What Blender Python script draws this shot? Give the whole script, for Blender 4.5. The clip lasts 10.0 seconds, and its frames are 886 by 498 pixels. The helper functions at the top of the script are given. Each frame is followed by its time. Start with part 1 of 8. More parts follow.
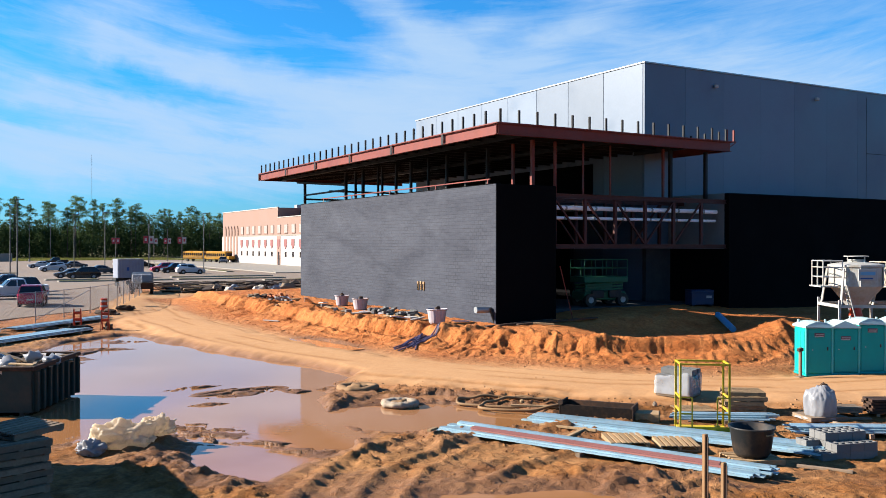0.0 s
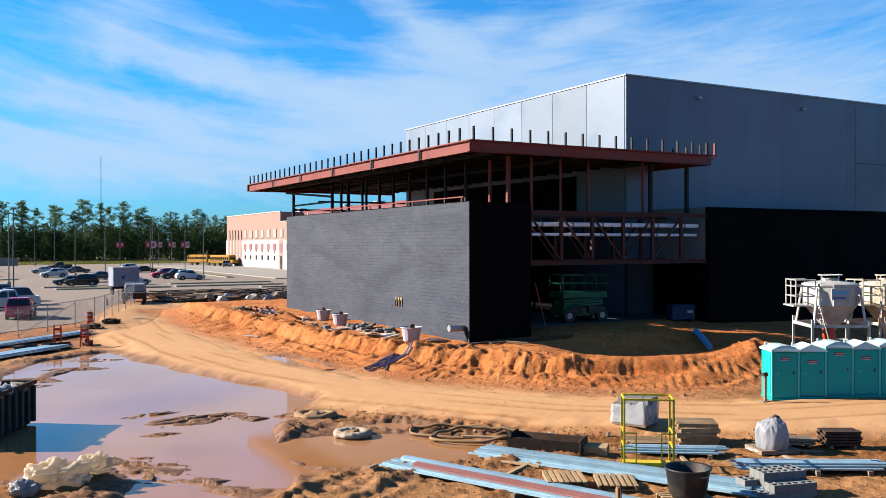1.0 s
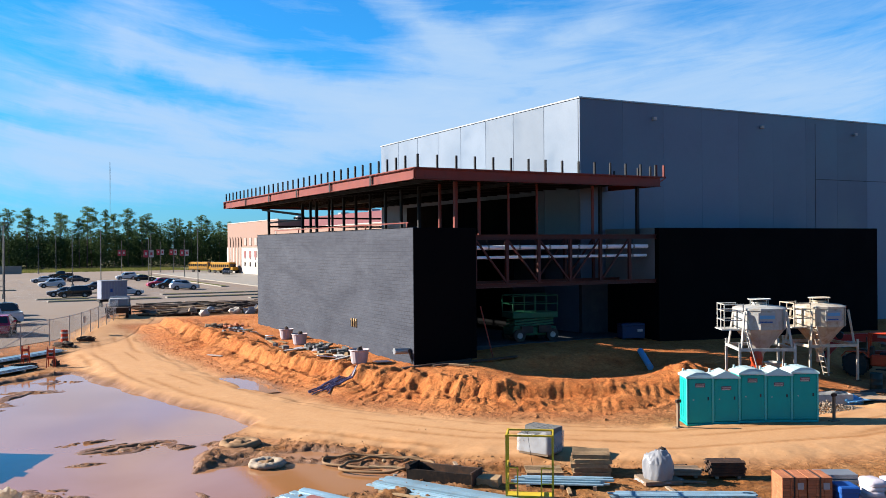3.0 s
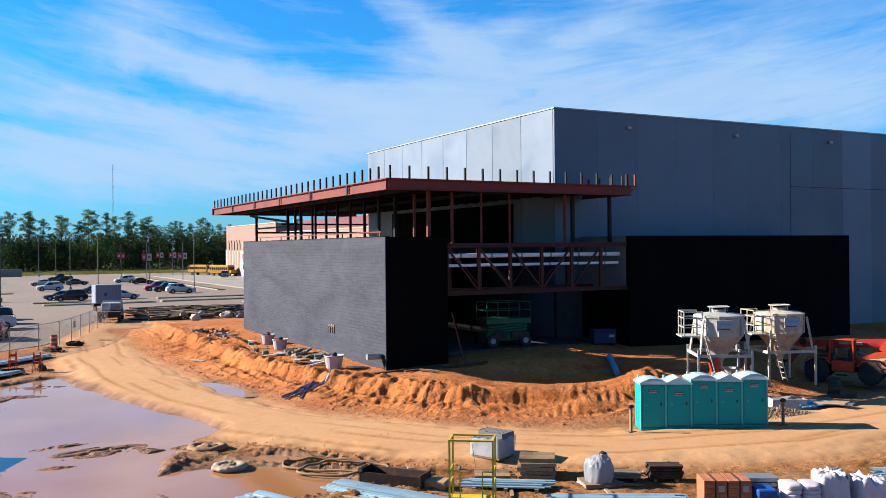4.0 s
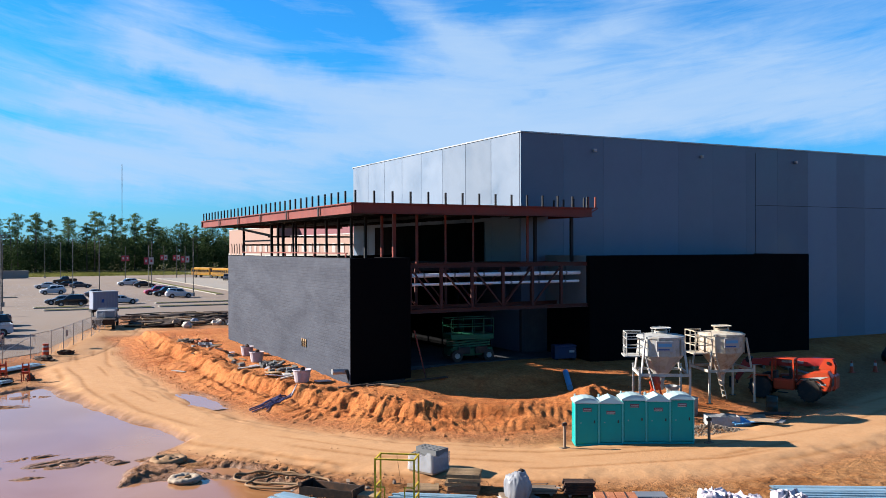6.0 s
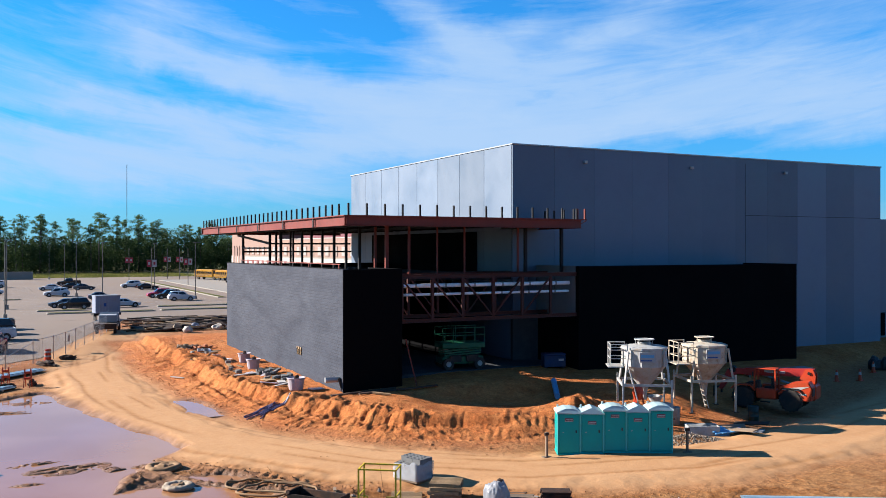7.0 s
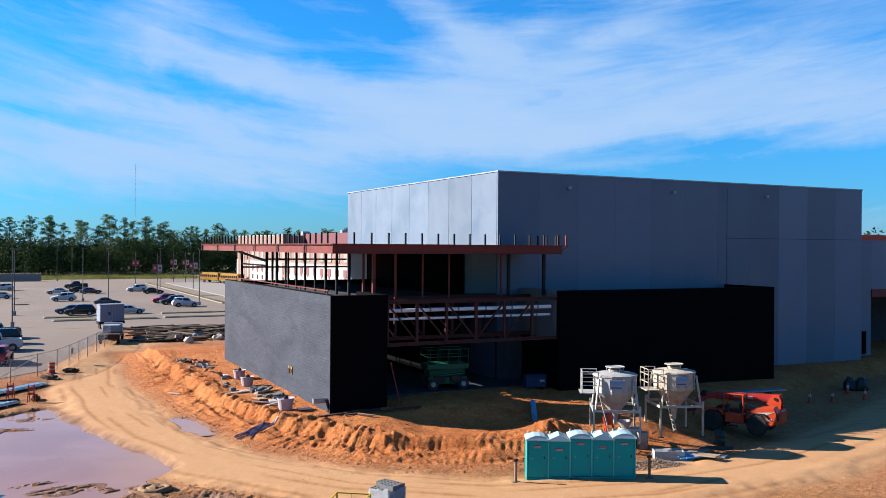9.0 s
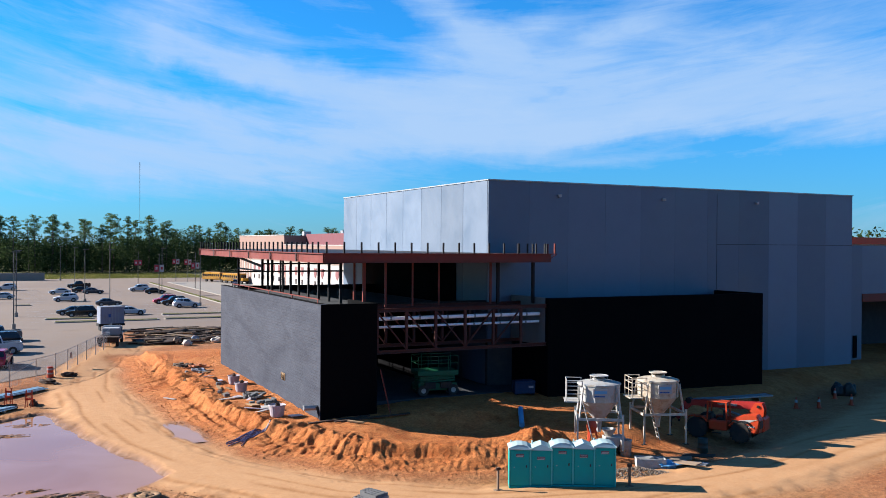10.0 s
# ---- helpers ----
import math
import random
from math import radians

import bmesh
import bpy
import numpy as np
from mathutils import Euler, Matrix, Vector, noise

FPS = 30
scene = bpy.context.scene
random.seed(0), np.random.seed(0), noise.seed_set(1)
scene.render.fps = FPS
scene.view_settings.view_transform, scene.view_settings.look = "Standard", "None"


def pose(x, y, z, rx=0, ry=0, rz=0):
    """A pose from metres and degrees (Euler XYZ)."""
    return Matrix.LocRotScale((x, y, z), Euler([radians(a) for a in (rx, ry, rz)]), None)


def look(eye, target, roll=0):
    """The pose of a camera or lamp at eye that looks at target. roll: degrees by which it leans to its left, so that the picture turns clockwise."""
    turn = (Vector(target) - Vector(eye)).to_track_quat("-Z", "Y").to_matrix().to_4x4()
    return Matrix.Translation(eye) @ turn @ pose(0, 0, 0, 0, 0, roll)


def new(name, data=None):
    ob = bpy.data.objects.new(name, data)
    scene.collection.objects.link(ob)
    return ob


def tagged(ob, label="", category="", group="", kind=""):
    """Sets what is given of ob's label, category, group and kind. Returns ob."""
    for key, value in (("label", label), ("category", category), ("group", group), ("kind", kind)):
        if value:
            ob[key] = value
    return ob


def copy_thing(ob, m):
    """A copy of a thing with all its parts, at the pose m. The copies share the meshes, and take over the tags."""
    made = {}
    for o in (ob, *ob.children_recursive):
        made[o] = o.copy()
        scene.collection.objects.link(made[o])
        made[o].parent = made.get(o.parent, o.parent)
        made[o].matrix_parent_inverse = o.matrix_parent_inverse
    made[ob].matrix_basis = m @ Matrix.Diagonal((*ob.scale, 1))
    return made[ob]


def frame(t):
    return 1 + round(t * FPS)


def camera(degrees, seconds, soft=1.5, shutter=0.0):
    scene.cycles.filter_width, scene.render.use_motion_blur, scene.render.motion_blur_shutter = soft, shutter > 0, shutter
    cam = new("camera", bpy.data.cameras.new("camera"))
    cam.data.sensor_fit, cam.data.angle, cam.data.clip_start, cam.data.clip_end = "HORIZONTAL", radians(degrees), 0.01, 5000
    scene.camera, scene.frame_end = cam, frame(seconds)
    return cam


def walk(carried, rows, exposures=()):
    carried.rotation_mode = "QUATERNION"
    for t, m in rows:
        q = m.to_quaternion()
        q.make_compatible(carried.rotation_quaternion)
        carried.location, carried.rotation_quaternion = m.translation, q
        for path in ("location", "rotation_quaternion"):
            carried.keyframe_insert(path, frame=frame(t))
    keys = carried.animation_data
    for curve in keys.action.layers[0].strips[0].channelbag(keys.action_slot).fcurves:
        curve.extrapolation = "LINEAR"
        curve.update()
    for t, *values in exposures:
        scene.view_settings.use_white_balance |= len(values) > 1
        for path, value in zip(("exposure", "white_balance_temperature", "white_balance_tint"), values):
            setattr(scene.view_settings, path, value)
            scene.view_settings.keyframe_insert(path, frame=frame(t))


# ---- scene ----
cam = camera(53.1, 10.0, soft=0.6)
PATH = [
    (0, (-0.064, -0.89, 5.112), (0.927, 0.847, 5.103), 0.1),
    (0.5, (0.921, -1.271, 5.594), (1.902, 0.472, 5.583), 0.0),
    (1, (1.699, -1.635, 6.07), (2.67, 0.113, 6.06), -0.1),
    (1.5, (2.358, -2.094, 6.451), (3.319, -0.34, 6.441), -0.2),
    (2, (2.955, -2.688, 6.791), (3.912, -0.931, 6.782), -0.3),
    (2.5, (3.588, -3.504, 7.074), (4.541, -1.745, 7.066), -0.4),
    (4, (5.031, -6.443, 7.663), (5.974, -4.679, 7.66), -0.5),
    (4.5, (5.485, -7.39, 7.894), (6.422, -5.623, 7.892), -0.5),
    (5, (5.835, -8.3, 8.16), (6.768, -6.531, 8.16), -0.5),
    (5.5, (6.047, -9.233, 8.529), (6.976, -7.462, 8.527), -0.3),
    (7, (6.283, -11.628, 9.509), (7.199, -9.85, 9.508), 0.0),
    (7.5, (6.287, -12.389, 9.941), (7.199, -10.609, 9.941), 0.2),
    (8, (6.305, -13.164, 10.356), (7.214, -11.382, 10.356), 0.3),
    (8.5, (6.369, -13.814, 10.867), (7.274, -12.03, 10.865), 0.3),
    (9, (6.503, -14.508, 11.297), (7.403, -12.722, 11.294), 0.4),
    (9.5, (6.684, -15.136, 11.739), (7.58, -13.348, 11.732), 0.4),
    (10, (6.994, -15.761, 12.105), (7.885, -13.971, 12.095), 0.4),
]
walk(cam, [(t, look(eye, target, roll)) for t, eye, target, roll in PATH],
     [(0, 1.82, 6500, 10), (3, 1.79, 6400, 10), (6, 1.76, 6250, 11), (10, 1.70, 6050, 12)])

# ---- world, sun, exposure ----
SUN_WAY = Vector((0.799, -0.601, -math.tan(radians(25.2)))).normalized()   # the way the sunlight travels
SUN_AZ = math.atan2(-SUN_WAY.x, -SUN_WAY.y)


def nd(nt, kind, x=0, y=0, **inputs):
    """A node with its input values by name."""
    n = nt.nodes.new(kind)
    n.location = (x, y)
    for k, v in inputs.items():
        n.inputs[k.replace("_", " ")].default_value = v
    return n


def ramp(nt, fac, stops, interp="LINEAR"):
    r = nt.nodes.new("ShaderNodeValToRGB")
    r.color_ramp.interpolation = interp
    while len(r.color_ramp.elements) < len(stops):
        r.color_ramp.elements.new(0.5)
    for e, (p, c) in zip(r.color_ramp.elements, stops):
        e.position = p
        e.color = (*c, 1) if isinstance(c, tuple) else (c, c, c, 1)
    nt.links.new(fac, r.inputs[0])
    return r.outputs[0]


def mixc(nt, fac, a, b, mode="MIX"):
    m = nt.nodes.new("ShaderNodeMix")
    m.data_type, m.blend_type = "RGBA", mode
    for sock, v in ((m.inputs[0], fac), (m.inputs[6], a), (m.inputs[7], b)):
        if isinstance(v, bpy.types.NodeSocket):
            nt.links.new(v, sock)
        elif isinstance(v, tuple):
            sock.default_value = (*v, 1)
        else:
            sock.default_value = v
    return m.outputs[2]


def calc(nt, op, a, b=0.0, clamp=False):
    m = nt.nodes.new("ShaderNodeMath")
    m.operation, m.use_clamp = op, clamp
    for sock, v in zip(m.inputs, (a, b)):
        if isinstance(v, bpy.types.NodeSocket):
            nt.links.new(v, sock)
        else:
            sock.default_value = v
    return m.outputs[0]


def noisef(nt, vec, scale, detail=4.0, rough=0.55, distort=0.0):
    n = nt.nodes.new("ShaderNodeTexNoise")
    n.inputs["Scale"].default_value, n.inputs["Detail"].default_value = scale, detail
    n.inputs["Roughness"].default_value, n.inputs["Distortion"].default_value = rough, distort
    nt.links.new(vec, n.inputs["Vector"])
    return n.outputs[0]


world = bpy.data.worlds.new("sky")
scene.world = world
world.use_nodes = True
wt = world.node_tree
wt.nodes.clear()
sky = wt.nodes.new("ShaderNodeTexSky")
sky.sky_type, sky.sun_disc = "NISHITA", False
sky.sun_elevation, sky.sun_rotation = radians(25.2), SUN_AZ
sky.air_density, sky.dust_density, sky.ozone_density = 1.0, 0.15, 1.2
tc = wt.nodes.new("ShaderNodeTexCoord")
sep = wt.nodes.new("ShaderNodeSeparateXYZ")
wt.links.new(tc.outputs["Generated"], sep.inputs[0])
# bearing and height of the sky in degrees, frayed by a slow noise
sky_az = calc(wt, "MULTIPLY", calc(wt, "ARCTAN2", sep.outputs[0], sep.outputs[1]), 57.296)
sky_el = calc(wt, "MULTIPLY", calc(wt, "ARCSINE", sep.outputs[2]), 57.296)
off_az = calc(wt, "SUBTRACT", sky_az, 33.0)
bowl = calc(wt, "MULTIPLY", calc(wt, "MULTIPLY", off_az, off_az), 0.0042)
flat_sky = wt.nodes.new("ShaderNodeCombineXYZ")
wt.links.new(sky_az, flat_sky.inputs[0])
wt.links.new(sky_el, flat_sky.inputs[1])
bowed = wt.nodes.new("ShaderNodeCombineXYZ")
wt.links.new(sky_az, bowed.inputs[0])
wt.links.new(calc(wt, "SUBTRACT", sky_el, bowl), bowed.inputs[1])
fray = wt.nodes.new("ShaderNodeTexNoise")
for key_, v_ in (("Scale", 0.34), ("Detail", 5.0), ("Roughness", 0.62)):
    fray.inputs[key_].default_value = v_
wt.links.new(flat_sky.outputs[0], fray.inputs["Vector"])
frayed = wt.nodes.new("ShaderNodeVectorMath")
frayed.operation = "MULTIPLY_ADD"
wt.links.new(fray.outputs["Color"], frayed.inputs[0])
frayed.inputs[1].default_value = (2.6, 1.7, 0)
wt.links.new(flat_sky.outputs[0], frayed.inputs[2])


def cloud_layer(turn, along_it, across_it, offset, detail, rough, distort):
    m = nd(wt, "ShaderNodeMapping")
    m.inputs["Rotation"].default_value = (0, 0, radians(turn))
    wt.links.new(bowed.outputs[0], m.inputs[0])
    k = nd(wt, "ShaderNodeMapping")
    k.inputs["Location"].default_value = offset
    k.inputs["Scale"].default_value = (along_it, across_it, 1)
    wt.links.new(m.outputs[0], k.inputs[0])
    return noisef(wt, k.outputs[0], 1.0, detail, rough, distort)


streak = cloud_layer(2, 0.07, 0.36, (1.3, 4.4, 0), 6, 0.6, 0.9)
wisps = cloud_layer(-3, 0.16, 1.15, (3.1, 7.7, 0), 7, 0.66, 0.7)
veil = calc(wt, "ADD", calc(wt, "MULTIPLY", streak, 0.42), calc(wt, "ADD", calc(wt, "MULTIPLY", wisps, 0.27), 0.105))


def cirrus_band(total, az, el, half_long, half_wide, lean, amount):
    """Thickens (or, below nought, thins) the cirrus along one long soft band; lean: degrees by which it climbs to the right."""
    m = nd(wt, "ShaderNodeMapping")
    m.vector_type = "TEXTURE"
    m.inputs["Location"].default_value = (az + 1.3, el + 0.85, 0)
    m.inputs["Rotation"].default_value = (0, 0, radians(lean))
    m.inputs["Scale"].default_value = (half_long, half_wide, 1)
    wt.links.new(frayed.outputs[0], m.inputs[0])
    g = wt.nodes.new("ShaderNodeTexGradient")
    g.gradient_type = "SPHERICAL"
    wt.links.new(m.outputs[0], g.inputs[0])
    a = nd(wt, "ShaderNodeMath")
    a.operation = "MULTIPLY_ADD"
    wt.links.new(g.outputs["Fac"], a.inputs[0])
    a.inputs[1].default_value = amount
    wt.links.new(total, a.inputs[2])
    return a.outputs[0]


for band in (
    (12.0, 10.9, 18.2, 2.43, -12, 0.26),
    (8.7, 13.1, 3.9, 3.18, -35, 0.16),
    (13.9, 13.4, 6.4, 0.95, -15, 0.14),
    (5.2, 9.4, 10.9, 2.22, -10, 0.16),
    (11.7, 7.5, 11.9, 1.27, -11, 0.12),
    (7.1, 5.3, 23.7, 4.50, -5, 0.27),
    (15.8, 4.8, 11.9, 2.12, -4, 0.12),
    (26.9, 9.3, 16.4, 6.09, -8, 0.22),
    (27.3, 14.2, 6.8, 1.69, -33, 0.18),
    (41.3, 10.9, 21.0, 9.00, 10, 0.16),
    (40.2, 8.0, 23.7, 3.18, 6, 0.18),
    (32.0, 13.3, 5.5, 2.12, 40, 0.07),
    (37.8, 13.5, 10.0, 1.59, 28, 0.08),
    (47.6, 11.9, 10.0, 2.12, 22, 0.07),
    (52.3, 8.0, 9.1, 3.18, 10, 0.10),
    (21.1, 6.9, 11.9, 2.12, -6, 0.14),
    (3.3, 13.3, 12.8, 3.97, -4, -0.085),
    (19.0, 12.1, 8.7, 1.80, -14, -0.15),
    (19.7, 14.2, 7.3, 3.18, -20, -0.085),
    (9.8, 10.1, 6.4, 1.16, -12, -0.17),
    (15.8, 8.8, 10.0, 1.27, -10, -0.15),
    (16.8, 6.8, 5.9, 0.85, -12, -0.15),
    (23.1, 13.3, 5.9, 2.65, -40, -0.085),
    (46.0, 14.5, 10.5, 2.91, 0, -0.085),
    (35.6, 4.3, 34.7, 2.54, 0, -0.22),
    (38.1, 6.6, 5.5, 1.06, 8, -0.22),
    (45.0, 6.6, 7.3, 0.74, 5, -0.18),
    (52.3, 4.3, 11.9, 2.65, 4, -0.15),
    (3.0, 7.8, 7.8, 0.85, -4, -0.12),
    (9.0, 1.9, 28.3, 2.01, 0, -0.24),
    (33.8, 15.3, 5.0, 1.59, 0, -0.10),
    (24.7, 5.5, 9.1, 1.06, 3, -0.08),
):
    veil = cirrus_band(veil, *band)
cover = ramp(wt, veil, ((0.40, 0.04), (0.52, 0.36), (0.66, 0.78), (0.80, 0.92)))
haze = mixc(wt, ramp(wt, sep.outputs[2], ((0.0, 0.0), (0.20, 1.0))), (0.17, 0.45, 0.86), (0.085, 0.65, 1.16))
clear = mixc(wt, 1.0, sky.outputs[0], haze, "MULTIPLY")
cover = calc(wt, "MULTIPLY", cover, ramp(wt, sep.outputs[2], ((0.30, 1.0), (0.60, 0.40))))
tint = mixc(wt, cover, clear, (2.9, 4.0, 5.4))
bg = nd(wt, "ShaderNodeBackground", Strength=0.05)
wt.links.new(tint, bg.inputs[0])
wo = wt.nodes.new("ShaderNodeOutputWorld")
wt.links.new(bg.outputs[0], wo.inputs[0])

sun = new("sun", bpy.data.lights.new("sun", "SUN"))
sun.data.energy, sun.data.angle, sun.data.color = 5.0, radians(0.53), (1.0, 0.93, 0.82)
sun.matrix_world = look((0, 0, 60), Vector((0, 0, 60)) + SUN_WAY)


# ---- materials ----
def material(name, color, rough=0.7, metal=0.0, vary=0.18, grain=6.0, coarse=0.6, bump=0.15, dirt=None, dirt_amount=0.35, spec=0.22, per_object=0.0):
    """A surface with variation at two scales, fine relief, and patches of dirt."""
    m = bpy.data.materials.new(name)
    m.use_nodes = True
    nt = m.node_tree
    b = nt.nodes["Principled BSDF"]
    t = nt.nodes.new("ShaderNodeTexCoord")
    g = nt.nodes.new("ShaderNodeNewGeometry")
    vec = g.outputs["Position"]
    fine, wide = noisef(nt, vec, grain, 6, 0.65), noisef(nt, vec, coarse, 5, 0.6, 0.4)
    lo = tuple(c * (1 - vary) for c in color)
    hi = tuple(min(1, c * (1 + vary)) for c in color)
    col = mixc(nt, ramp(nt, calc(nt, "ADD", calc(nt, "MULTIPLY", fine, 0.5), calc(nt, "MULTIPLY", wide, 0.5)), ((0.32, 0.0), (0.68, 1.0))), lo, hi)
    if dirt:
        col = mixc(nt, calc(nt, "MULTIPLY", ramp(nt, noisef(nt, vec, coarse * 2.3, 7, 0.7), ((0.48, 0.0), (0.66, 1.0))), dirt_amount), col, dirt)
    if per_object:
        oi = nt.nodes.new("ShaderNodeObjectInfo")
        col = mixc(nt, 1.0, col, ramp(nt, oi.outputs["Random"], ((0, 1 - per_object), (1, 1 + per_object))), "MULTIPLY")
    nt.links.new(col, b.inputs["Base Color"])
    nt.links.new(ramp(nt, wide, ((0.3, max(0.02, rough - 0.12)), (0.7, min(1, rough + 0.12)))), b.inputs["Roughness"])
    b.inputs["Metallic"].default_value = metal
    b.inputs["Specular IOR Level"].default_value = spec
    if bump:
        bp = nd(nt, "ShaderNodeBump", Strength=bump, Distance=0.02)
        nt.links.new(fine, bp.inputs["Height"])
        nt.links.new(bp.outputs[0], b.inputs["Normal"])
    return m


